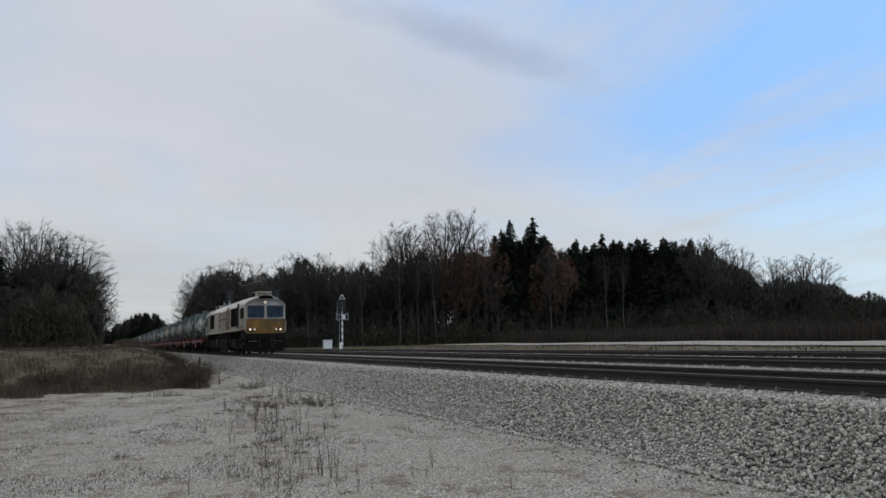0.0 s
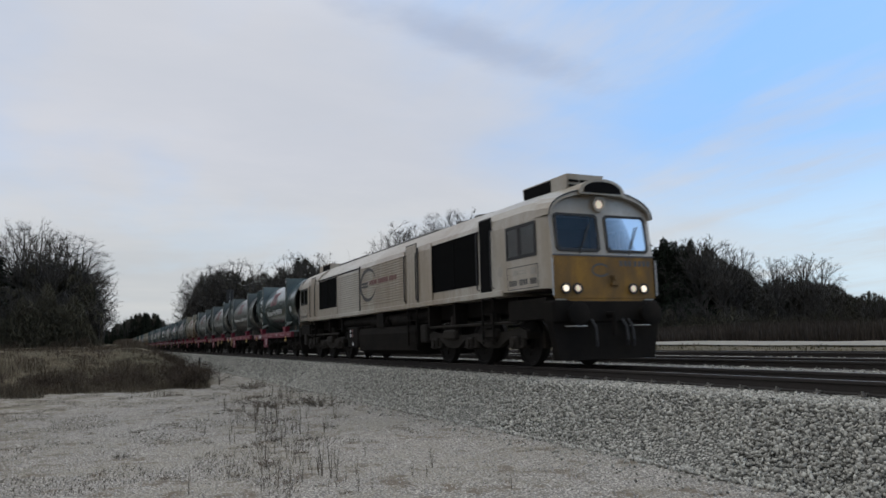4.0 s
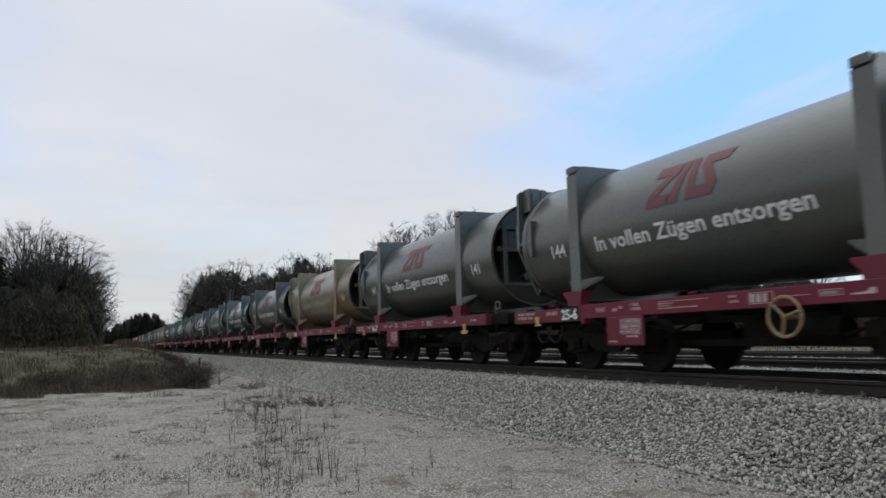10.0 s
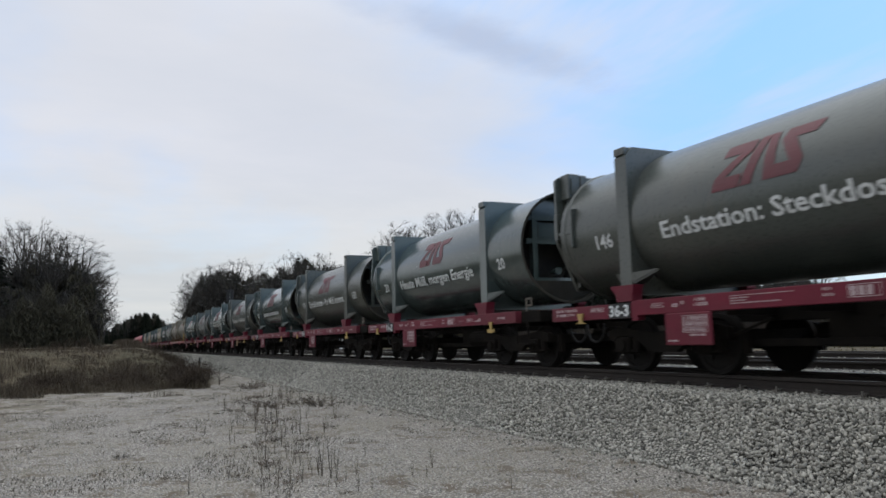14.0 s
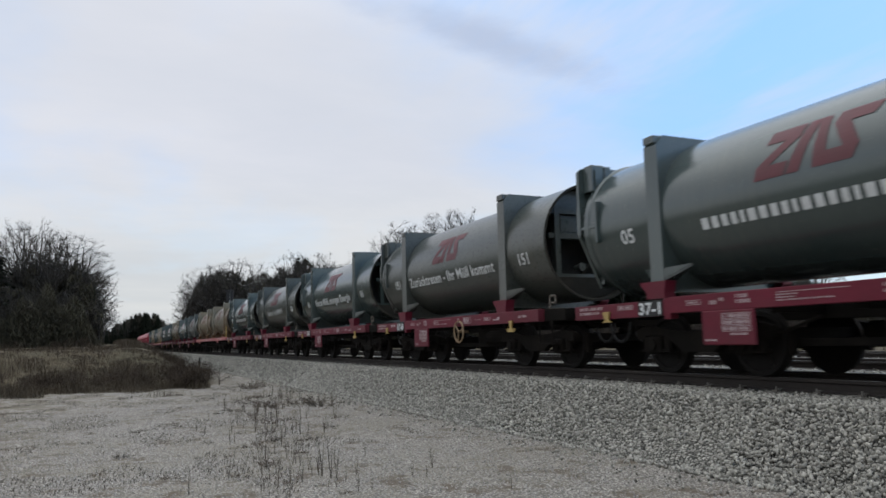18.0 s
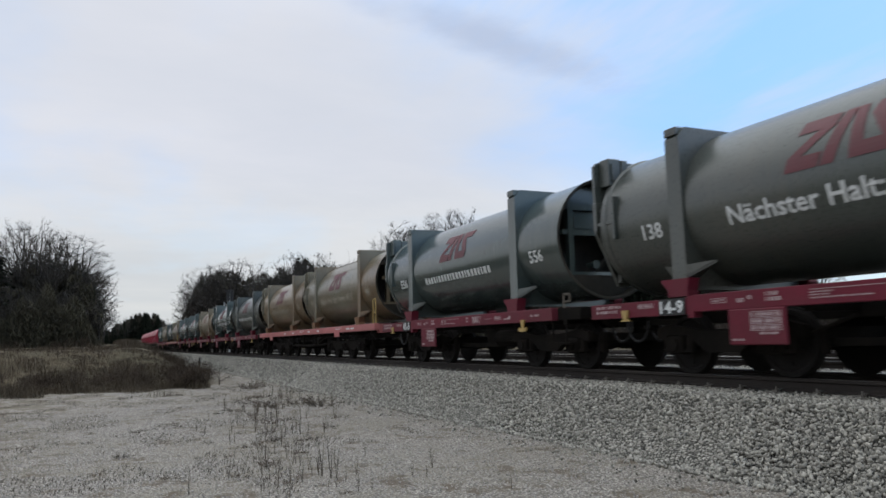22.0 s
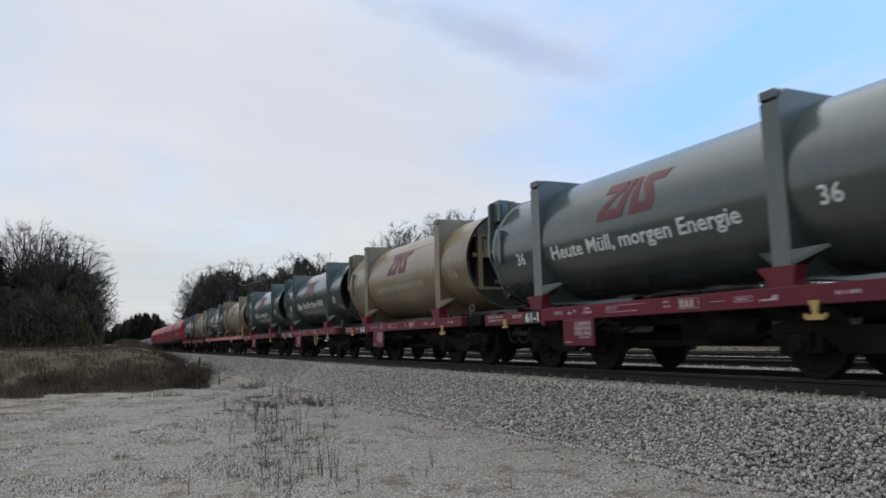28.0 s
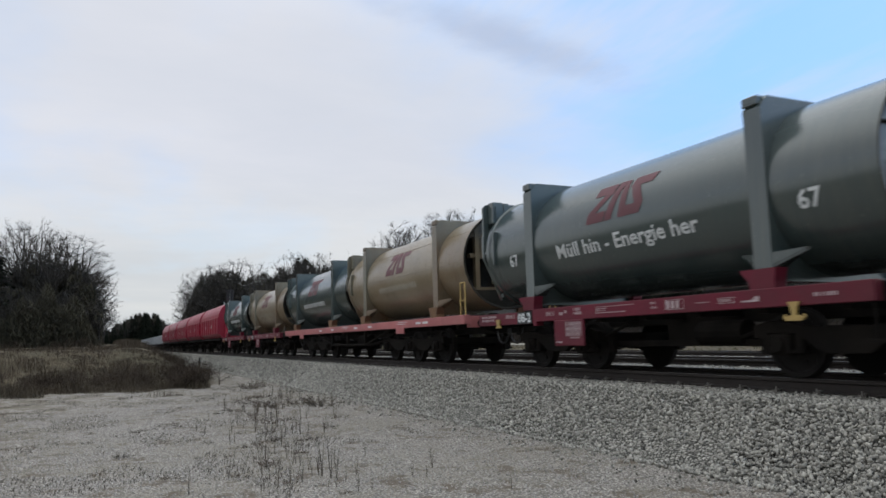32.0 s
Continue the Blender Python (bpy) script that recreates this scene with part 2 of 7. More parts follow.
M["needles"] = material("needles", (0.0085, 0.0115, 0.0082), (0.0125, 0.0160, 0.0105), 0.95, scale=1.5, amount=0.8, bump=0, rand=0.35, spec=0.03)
M["beech_leaf"] = material("beech_leaf", (0.17, 0.075, 0.045), (0.11, 0.06, 0.04), 0.85, scale=2, amount=0.9, bump=0, island=0.4, spec=0.2)
M["olive_leaf"] = material("olive_leaf", (0.085, 0.072, 0.026), (0.06, 0.055, 0.025), 0.85, scale=2, amount=0.9, bump=0, island=0.4, spec=0.2)
M["meadow_grass"] = material("meadow_grass", (0.105, 0.090, 0.050), (0.062, 0.056, 0.030), 0.9, scale=0.4, amount=0.9, bump=0, island=0.4, spec=0.2)
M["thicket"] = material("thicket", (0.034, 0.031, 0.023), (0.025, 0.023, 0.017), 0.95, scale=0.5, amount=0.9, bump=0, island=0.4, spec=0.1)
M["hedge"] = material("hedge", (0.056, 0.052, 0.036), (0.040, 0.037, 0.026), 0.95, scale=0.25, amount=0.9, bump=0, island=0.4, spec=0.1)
M["dry_grass"] = material("dry_grass", (0.088, 0.066, 0.044), (0.045, 0.037, 0.025), 0.9, scale=0.6, amount=0.9, bump=0, island=0.4, spec=0.2)
M["brown_reed"] = material("brown_reed", (0.040, 0.031, 0.024), (0.026, 0.021, 0.017), 0.9, scale=0.3, amount=0.9, bump=0, island=0.4, spec=0.2)
M["weed"] = material("weed", (0.046, 0.035, 0.026), (0.08, 0.06, 0.038), 0.9, scale=6, amount=0.8, bump=0, rand=0.3)
M["road_gravel"] = material("road_gravel", (0.215, 0.195, 0.160), (0.135, 0.122, 0.096), 0.95, scale=0.5, fine=12, amount=0.7, bump=0.3)


def stone_bed():
    """Packed crushed stone: cells of differing grey with dark gaps."""
    m = bpy.data.materials.new("stone_bed")
    m.use_nodes = True
    n, l = m.node_tree.nodes, m.node_tree.links
    b = n["Principled BSDF"]
    tcn = n.new("ShaderNodeTexCoord")
    wob = n.new("ShaderNodeTexNoise")
    l.new(tcn.outputs["Object"], wob.inputs[0])
    wob.inputs["Scale"].default_value = 9
    add = n.new("ShaderNodeVectorMath")
    add.operation = "MULTIPLY_ADD"
    l.new(wob.outputs["Color"], add.inputs[0])
    add.inputs[1].default_value = (0.05, 0.05, 0.05)
    l.new(tcn.outputs["Object"], add.inputs[2])
    cells = []
    for kind in ("F1", "DISTANCE_TO_EDGE"):
        v = n.new("ShaderNodeTexVoronoi")
        v.feature = kind
        v.inputs["Scale"].default_value = 19
        l.new(add.outputs[0], v.inputs["Vector"])
        cells.append(v)
    sp = n.new("ShaderNodeSeparateColor")
    l.new(cells[0].outputs["Color"], sp.inputs[0])
    mx = n.new("ShaderNodeMix")
    mx.data_type = "RGBA"
    l.new(sp.outputs[0], mx.inputs[0])
    mx.inputs[6].default_value, mx.inputs[7].default_value = (0.158, 0.15, 0.132, 1), (0.365, 0.346, 0.305, 1)
    gap = n.new("ShaderNodeMapRange")
    l.new(cells[1].outputs["Distance"], gap.inputs[0])
    for k, w in enumerate((0.0, 0.16, 0.0, 1.0)):
        gap.inputs[k + 1].default_value = w
    m2 = n.new("ShaderNodeMix")
    m2.data_type = "RGBA"
    l.new(gap.outputs[0], m2.inputs[0])
    m2.inputs[6].default_value = (0.022, 0.021, 0.019, 1)
    l.new(mx.outputs[2], m2.inputs[7])
    l.new(m2.outputs[2], b.inputs["Base Color"])
    b.inputs["Roughness"].default_value = 0.95
    b.inputs["Specular IOR Level"].default_value = 0.2
    bp = n.new("ShaderNodeBump")
    bp.inputs["Strength"].default_value, bp.inputs["Distance"].default_value = 1.0, 0.03
    l.new(gap.outputs[0], bp.inputs["Height"])
    l.new(bp.outputs[0], b.inputs["Normal"])
    return m


M["bed"] = stone_bed()


def glass(name, tint=(0.02, 0.025, 0.03), spec=0.14):
    m = bpy.data.materials.new(name)
    m.use_nodes = True
    b = m.node_tree.nodes["Principled BSDF"]
    b.inputs["Base Color"].default_value = (*tint, 1)
    b.inputs["Roughness"].default_value = 0.06
    b.inputs["Specular IOR Level"].default_value = spec
    return m


def glow(name, col, power):
    m = bpy.data.materials.new(name)
    m.use_nodes = True
    b = m.node_tree.nodes["Principled BSDF"]
    b.inputs["Base Color"].default_value = (*col, 1)
    b.inputs["Emission Color"].default_value = (*col, 1)
    b.inputs["Emission Strength"].default_value = power
    return m




def clear_glass(name, tint):
    """A thin clear pane: see-through, with gloss that grows at a slant."""
    m = bpy.data.materials.new(name)
    m.use_nodes = True
    n, l = m.node_tree.nodes, m.node_tree.links
    n.clear()
    t = n.new("ShaderNodeBsdfTransparent")
    t.inputs[0].default_value = (*tint, 1)
    g = n.new("ShaderNodeBsdfGlossy")
    g.inputs["Roughness"].default_value = 0.04
    f = n.new("ShaderNodeFresnel")
    f.inputs[0].default_value = 1.5
    x = n.new("ShaderNodeMixShader")
    l.new(f.outputs[0], x.inputs[0])
    l.new(t.outputs[0], x.inputs[1])
    l.new(g.outputs[0], x.inputs[2])
    o = n.new("ShaderNodeOutputMaterial")
    l.new(x.outputs[0], o.inputs[0])
    return m


M["glass"] = clear_glass("glass", (0.42, 0.44, 0.54))
M["lamp_dim"] = glow("lamp_dim", (1.0, 0.80, 0.58), 0.22)
M["lamp_on"] = glow("lamp_on", (1.0, 0.86, 0.66), 0.8)
M["side_glass"] = clear_glass("side_glass", (0.82, 0.85, 0.88))
M["lens"] = glass("lens", (0.35, 0.35, 0.36))


# ---- mesh helpers
def box(bm, x0, x1, y0, y1, z0, z1, m=None, bevel=0.0):
    vs = [Vector((x, y, z)) for x in (x0, x1) for y in (y0, y1) for z in (z0, z1)]
    if m is not None:
        vs = [m @ v for v in vs]
    v = [bm.verts.new(p) for p in vs]
    fs = [bm.faces.new([v[i] for i in q]) for q in ((0, 1, 3, 2), (4, 6, 7, 5), (0, 4, 5, 1), (2, 3, 7, 6), (0, 2, 6, 4), (1, 5, 7, 3))]
    if bevel:
        es = {e for f in fs for e in f.edges}
        bmesh.ops.bevel(bm, geom=list(es), offset=bevel, segments=1, affect="EDGES")


def tube(bm, a, b, r0, r1=None, sides=8, cap=True):
    a, b = Vector(a), Vector(b)
    r1 = r0 if r1 is None else r1
    d = (b - a).normalized()
    u = d.orthogonal().normalized()
    w = d.cross(u)
    rings = []
    for p, r in ((a, r0), (b, r1)):
        rings.append([bm.verts.new(p + (u * math.cos(2 * math.pi * i / sides) + w * math.sin(2 * math.pi * i / sides)) * r) for i in range(sides)])
    for i in range(sides):
        j = (i + 1) % sides
        bm.faces.new((rings[0][i], rings[0][j], rings[1][j], rings[1][i]))
    if cap:
        bm.faces.new(rings[0][::-1])
        bm.faces.new(rings[1])


def hose(bm, pts, r, sides=6, closed=False):
    """One bent tube through points."""
    pts = [Vector(p) for p in pts]
    n, rings = len(pts), []
    for i, p in enumerate(pts):
        a, b = (pts[i - 1], pts[(i + 1) % n]) if closed else (pts[max(i - 1, 0)], pts[min(i + 1, n - 1)])
        d = (b - a).normalized()
        u = d.cross(Vector((0.0, 1.0, 0.0)))
        u = u.normalized() if u.length > 1e-3 else d.orthogonal().normalized()
        w = d.cross(u)
        rings.append([bm.verts.new(p + (u * math.cos(2 * math.pi * k / sides) + w * math.sin(2 * math.pi * k / sides)) * r) for k in range(sides)])
    for a, b in zip(rings, rings[1:] + (rings[:1] if closed else [])):
        for k in range(sides):
            j = (k + 1) % sides
            bm.faces.new((a[k], a[j], b[j], b[k]))
    if not closed:
        bm.faces.new(rings[0][::-1])
        bm.faces.new(rings[-1])


def lathe(bm, profile, axis="y", sides=24, centre=(0, 0, 0), closed=False):
    """Turns (along, radius) pairs round an axis."""
    c = Vector(centre)
    rings = []
    for s, r in profile:
        ring = []
        for i in range(sides):
            a = 2 * math.pi * i / sides
            p, q = math.cos(a) * r, math.sin(a) * r
            ring.append(bm.verts.new(c + (Vector((p, s, q)) if axis == "y" else Vector((s, p, q)) if axis == "x" else Vector((p, q, s)))))
        rings.append(ring)
    for a, b in zip(rings, rings[1:] + (rings[:1] if closed else [])):
        for i in range(sides):
            j = (i + 1) % sides
            bm.faces.new((a[i], a[j], b[j], b[i]))
    if not closed:
        bm.faces.new(rings[0][::-1])
        bm.faces.new(rings[-1])


def prism(bm, pts, axis, lo, hi):
    """Extrudes a polygon of 2D points along an axis."""
    def at(p, s):
        return Vector((s, p[0], p[1])) if axis == "x" else Vector((p[0], s, p[1])) if axis == "y" else Vector((p[0], p[1], s))
    a = [bm.verts.new(at(p, lo)) for p in pts]
    b = [bm.verts.new(at(p, hi)) for p in pts]
    n = len(pts)
    for i in range(n):
        j = (i + 1) % n
        bm.faces.new((a[i], a[j], b[j], b[i]))
    bm.faces.new(a[::-1])
    bm.faces.new(b)


def smooth(me, angle=40):
    me.polygons.foreach_set("use_smooth", [True] * len(me.polygons))
    me.set_sharp_from_angle(angle=radians(angle))


def finish(bm, name, mat_, soft=False, angle=40):
    bmesh.ops.recalc_face_normals(bm, faces=bm.faces)
    me = bpy.data.meshes.new(name)
    bm.to_mesh(me)
    bm.free()
    for q in (mat_ if isinstance(mat_, (list, tuple)) else [mat_]):
        me.materials.append(q)
    if soft:
        smooth(me, angle)
    return me


def part(name, bm, mat_, parent, label="", soft=False, at=None):
    ob = new(name, finish(bm, name, mat_, soft))
    ob.parent = parent
    if at is not None:
        ob.matrix_basis = at
    if label:
        tagged(ob, label)
    return ob


def part_of(name, me, parent, label="", at=None):
    ob = new(name, me)
    ob.parent = parent
    if at is not None:
        ob.matrix_basis = at
    if label:
        tagged(ob, label)
    return ob


def raw(name, verts, faces, mats, parent=None):
    me = bpy.data.meshes.new(name)
    me.from_pydata([tuple(v) for v in verts], [], faces)
    for q in (mats if isinstance(mats, (list, tuple)) else [mats]):
        me.materials.append(q)
    ob = new(name, me)
    ob.parent = parent
    return ob


B = bmesh.new


# ---- one grey cloud under the veil
def cloud_material():
    m = bpy.data.materials.new("grey_cloud")
    m.use_nodes = True
    n, l = m.node_tree.nodes, m.node_tree.links
    n.clear()
    tcn = n.new("ShaderNodeTexCoord")
    q = n.new("ShaderNodeTexNoise")
    l.new(tcn.outputs["Object"], q.inputs[0])
    q.inputs["Scale"].default_value, q.inputs["Detail"].default_value, q.inputs["Roughness"].default_value = 0.0042, 5.0, 0.55
    g = n.new("ShaderNodeVectorMath")
    g.operation = "LENGTH"
    mp = n.new("ShaderNodeMapping")
    mp.vector_type = "TEXTURE"
    mp.inputs[2].default_value = (0, 0, CLOUD_TURN)
    mp.inputs[3].default_value = (800, 170, 1)
    l.new(tcn.outputs["Object"], mp.inputs[0])
    l.new(mp.outputs[0], g.inputs[0])
    e = n.new("ShaderNodeMath")
    e.operation = "SUBTRACT"
    e.inputs[0].default_value = 1.0
    l.new(g.outputs["Value"], e.inputs[1])
    a = n.new("ShaderNodeMath")
    a.operation = "MULTIPLY_ADD"
    l.new(q.outputs[0], a.inputs[0])
    a.inputs[1].default_value = 1.1
    a.inputs[2].default_value = -0.55
    s = n.new("ShaderNodeMath")
    s.operation = "ADD"
    l.new(a.outputs[0], s.inputs[0])
    l.new(e.outputs[0], s.inputs[1])
    r = n.new("ShaderNodeMapRange")
    r.interpolation_type = "SMOOTHSTEP"
    l.new(s.outputs[0], r.inputs[0])
    for k, w in enumerate((0.0, 0.95, 0.0, 0.52)):
        r.inputs[k + 1].default_value = w
    em = n.new("ShaderNodeEmission")
    em.inputs[0].default_value = (0.34, 0.40, 0.54, 1)
    t = n.new("ShaderNodeBsdfTransparent")
    x = n.new("ShaderNodeMixShader")
    l.new(r.outputs[0], x.inputs[0])
    l.new(t.outputs[0], x.inputs[1])
    l.new(em.outputs[0], x.inputs[2])
    o = n.new("ShaderNodeOutputMaterial")
    l.new(x.outputs[0], o.inputs[0])
    return m


CLOUD_AT = Vector((-1903.0, 1029.0, 900.0))
CLOUD_TURN = math.atan2(995.0, -312.0)
ca, sa = math.cos(CLOUD_TURN), math.sin(CLOUD_TURN)
CLOUD = raw("backdrop", [(u * 1100 * ca - v * 360 * sa, u * 1100 * sa + v * 360 * ca, 0) for v in (-1, 0, 1) for u in (-1, -0.5, 0, 0.5, 1)],
            [(j * 5 + i, j * 5 + i + 1, j * 5 + i + 6, j * 5 + i + 5) for j in range(2) for i in range(4)], cloud_material())
CLOUD.location = CLOUD_AT
tagged(CLOUD, "thin grey ragged cloud drifting across the sky", "cloud", kind="structure")


# ---- ground
def ease(v, a, b):
    t = min(max((v - a) / (b - a), 0.0), 1.0)
    return t * t * (3 - 2 * t)


def ground_z(x, y):
    """Height of the ground: a gravel yard by the camera, a raised meadow along the line, rising land behind the tracks."""
    z = -0.97
    left = (1 - ease(y, 1.0 + 0.012 * (-x), 4.6 + 0.012 * (-x)))
    z += left * (1.55 * ease(-x, 30.5, 50) + 0.6 * ease(-x, 50, 130))
    z += (1 - left) * 0.35 * ease(-x, 40, 90) * (1 - ease(y, 5.6, 6.4))
    z += 0.40 * ease(y, 7.6, 9.0)
    z += 0.45 * ease(y, 20.5, 24) + 0.5 * ease(y, 48, 95) + 0.7 * ease(y, 95, 140)
    n = noise.noise(Vector((x * 0.35, y * 0.35, 0.3))) * 0.035 + noise.noise(Vector((x * 0.06, y * 0.06, 4.0))) * 0.12 * ease(abs(y - 12), 8, 30)
    if y < 6.2 or y > 21:
        z += n
    return z


def spread(pairs):
    """Coordinates from (limit, step) pairs, starting at the first limit."""
    out, here = [pairs[0][0]], pairs[0][0]
    for limit, step in pairs[1:]:
        k = max(1, round((limit - here) / step))
        out += [here + (limit - here) * (i + 1) / k for i in range(k)]
        here = limit
    return out


gx = spread([(-4000, 0), (-1000, 600), (-300, 50), (-120, 9), (-60, 3), (-32, 0.8), (0, 0.5), (20, 2.5), (100, 20), (1000, 180), (4000, 600)])
gy = spread([(-4000, 0), (-800, 600), (-100, 70), (-20, 8), (-6, 1.4), (8, 0.4), (10, 1), (21, 2.5), (30, 1.0), (130, 6), (400, 27), (1000, 120), (4000, 600)])
gv = [(x, y, ground_z(x, y)) for x in gx for y in gy]
ny = len(gy)
gf = [(i * ny + j, (i + 1) * ny + j, (i + 1) * ny + j + 1, i * ny + j + 1) for i in range(len(gx) - 1) for j in range(ny - 1)]


def ground_material():
    m = bpy.data.materials.new("yard_and_meadow")
    m.use_nodes = True
    n, l = m.node_tree.nodes, m.node_tree.links
    b = n["Principled BSDF"]
    g = n.new("ShaderNodeNewGeometry")
    s = n.new("ShaderNodeSeparateXYZ")
    l.new(g.outputs["Position"], s.inputs[0])

    def noise_(scale, d=5.0, r=0.6):
        q = n.new("ShaderNodeTexNoise")
        l.new(g.outputs["Position"], q.inputs[0])
        q.inputs["Scale"].default_value, q.inputs["Detail"].default_value, q.inputs["Roughness"].default_value = scale, d, r
        return q.outputs[0]

    def span(v, lo, hi, a=0.0, z=1.0):
        q = n.new("ShaderNodeMapRange")
        q.interpolation_type = "SMOOTHSTEP"
        l.new(v, q.inputs[0])
        for i, w in enumerate((lo, hi, a, z)):
            q.inputs[i + 1].default_value = w
        return q.outputs[0]

    def calc(op, a, c):
        q = n.new("ShaderNodeMath")
        q.operation = op
        for i, v in enumerate((a, c)):
            if isinstance(v, (int, float)):
                q.inputs[i].default_value = v
            else:
                l.new(v, q.inputs[i])
        return q.outputs[0]

    def mix(f, a, c):
        q = n.new("ShaderNodeMix")
        q.data_type = "RGBA"
        for i, v in ((0, f), (6, a), (7, c)):
            if isinstance(v, (int, float)):
                q.inputs[i].default_value = v
            elif isinstance(v, tuple):
                q.inputs[i].default_value = (*v, 1)
            else:
                l.new(v, q.inputs[i])
        return q.outputs[2]

    v = n.new("ShaderNodeTexVoronoi")
    l.new(g.outputs["Position"], v.inputs[0])
    v.inputs["Scale"].default_value = 32
    grain = v.outputs["Distance"]
    pebble = v.outputs["Color"]
    sepc = n.new("ShaderNodeSeparateColor")
    l.new(pebble, sepc.inputs[0])
    gravel = mix(sepc.outputs[0], (0.325, 0.297, 0.262), (0.450, 0.414, 0.366))
    gravel = mix(span(grain, 0.25, 0.6, 0.0, 0.9), gravel, (0.10, 0.090, 0.078))
    gravel = mix(span(noise_(0.7), 0.46, 0.64, 0.0, 0.5), gravel, (0.19, 0.170, 0.135))
    gravel = mix(span(noise_(2.6, 6), 0.53, 0.64, 0.0, 0.9), gravel, (0.105, 0.083, 0.060))
    moss = calc("MULTIPLY", span(calc("ADD", s.outputs[1], calc("MULTIPLY", calc("SUBTRACT", noise_(0.5), 0.5), 5.0)), -3.6, 0.8, 1.0, 0.0), span(noise_(1.6, 6), 0.40, 0.58, 0.0, 0.85))
    gravel = mix(moss, gravel, (0.095, 0.078, 0.050))
    grass = mix(span(noise_(0.35), 0.35, 0.65), (0.084, 0.066, 0.040), (0.050, 0.045, 0.024))
    grass = mix(span(noise_(4.0), 0.4, 0.7, 0.0, 0.7), grass, (0.07, 0.055, 0.035))
    wob = calc("MULTIPLY", calc("SUBTRACT", noise_(0.45), 0.5), 7.0)
    out = span(calc("ADD", calc("MULTIPLY", s.outputs[0], -1.0), wob), 30.0, 32.5)
    near = span(calc("ADD", s.outputs[1], calc("MULTIPLY", wob, 0.3)), 3.6, 5.4, 1.0, 0.0)
    far = span(calc("ADD", s.outputs[1], wob), 20.5, 24.5)
    away = span(calc("ADD", s.outputs[0], wob), 4.0, 14.0)
    field = calc("MAXIMUM", calc("MAXIMUM", calc("MULTIPLY", out, near), far), away)
    l.new(mix(field, gravel, grass), b.inputs["Base Color"])
    b.inputs["Roughness"].default_value = 0.95
    b.inputs["Specular IOR Level"].default_value = 0.2
    bp = n.new("ShaderNodeBump")
    bp.inputs["Strength"].default_value, bp.inputs["Distance"].default_value = 0.9, 0.02
    l.new(calc("SUBTRACT", noise_(14.0, 4), calc("MULTIPLY", grain, 0.6)), bp.inputs["Height"])
    l.new(bp.outputs[0], b.inputs["Normal"])
    return m


ground = raw("ground", gv, gf, ground_material())
smooth(ground.data, 60)
tagged(ground, "pale gravel yard merging into dry brown meadow", "ground", kind="structure")

# pale farm track behind the lines
WAY = [(30, 29), (0, 31.5), (-25, 34.5), (-50, 41), (-77, 44.5), (-107, 47), (-140, 45), (-190, 41), (-300, 36)]
way = WAY
rv, rf = [], []
for (x0, y0), (x1, y1) in zip(way, way[1:]):
    for k in range(10):
        t = k / 10
        x, y = x0 + (x1 - x0) * t, y0 + (y1 - y0) * t
        d = Vector((y0 - y1, x1 - x0)).normalized() * (5.0 + 1.1 * noise.noise(Vector((x * 0.2, y * 0.2, 1))))
        for sgn in (-1, -0.3, 0.3, 1):
            q = (x + d.x * sgn, y + d.y * sgn)
            rv.append((*q, ground_z(*q) + 0.07))
for i in range(len(rv) // 4 - 1):
    for j in range(3):
        rf.append((4 * i + j, 4 * i + j + 1, 4 * i + 5 + j, 4 * i + 4 + j))
farm_road = raw("road", rv, rf, M["road_gravel"])
tagged(farm_road, "pale gravel farm track across the meadow", "road", kind="structure")

# ---- ballast beds: one continuous cross-section under the three tracks
sec = [(6.15, -1.02), (6.55, -0.80), (7.32, -0.245), (7.45, -0.215), (10.5, -0.215), (11.3, -0.155), (12.9, -0.145), (13.5, -0.21), (15.3, -0.215), (16.2, -0.14), (18.1, -0.125),
       (18.7, -0.21), (20.9, -0.235), (22.0, -0.62)]
bx = spread([(-700, 0), (-200, 25), (-60, 4), (-30, 0.6), (6, 0.3), (40, 4), (300, 40)])
by = []
for (y0, z0), (y1, z1) in zip(sec, sec[1:]):
    k = max(1, round((y1 - y0) / 0.25)) if y0 < 12 else 2
    by += [(y0 + (y1 - y0) * i / k, z0 + (z1 - z0) * i / k) for i in range(k)]
by.append(sec[-1])
bv = [(x, y + (0.10 * noise.noise(Vector((x * 0.9, 3, y))) if y < 6.7 else 0), z + 0.02 * noise.noise(Vector((x * 2.0, y * 2.0, 5)))) for x in bx for y, z in by]
nb = len(by)
bed = raw("ballast_bed", bv, [(i * nb + j, (i + 1) * nb + j, (i + 1) * nb + j + 1, i * nb + j + 1) for i in range(len(bx) - 1) for j in range(nb - 1)], M["bed"])
smooth(bed.data, 60)
tagged(bed, "grey crushed stone bed under three railway tracks", "ballast", kind="structure")


def bed_z(y):
    for (y0, z0), (y1, z1) in zip(sec, sec[1:]):
        if y0 <= y <= y1:
            return z0 + (z1 - z0) * (y - y0) / (y1 - y0)
    return sec[0][1]


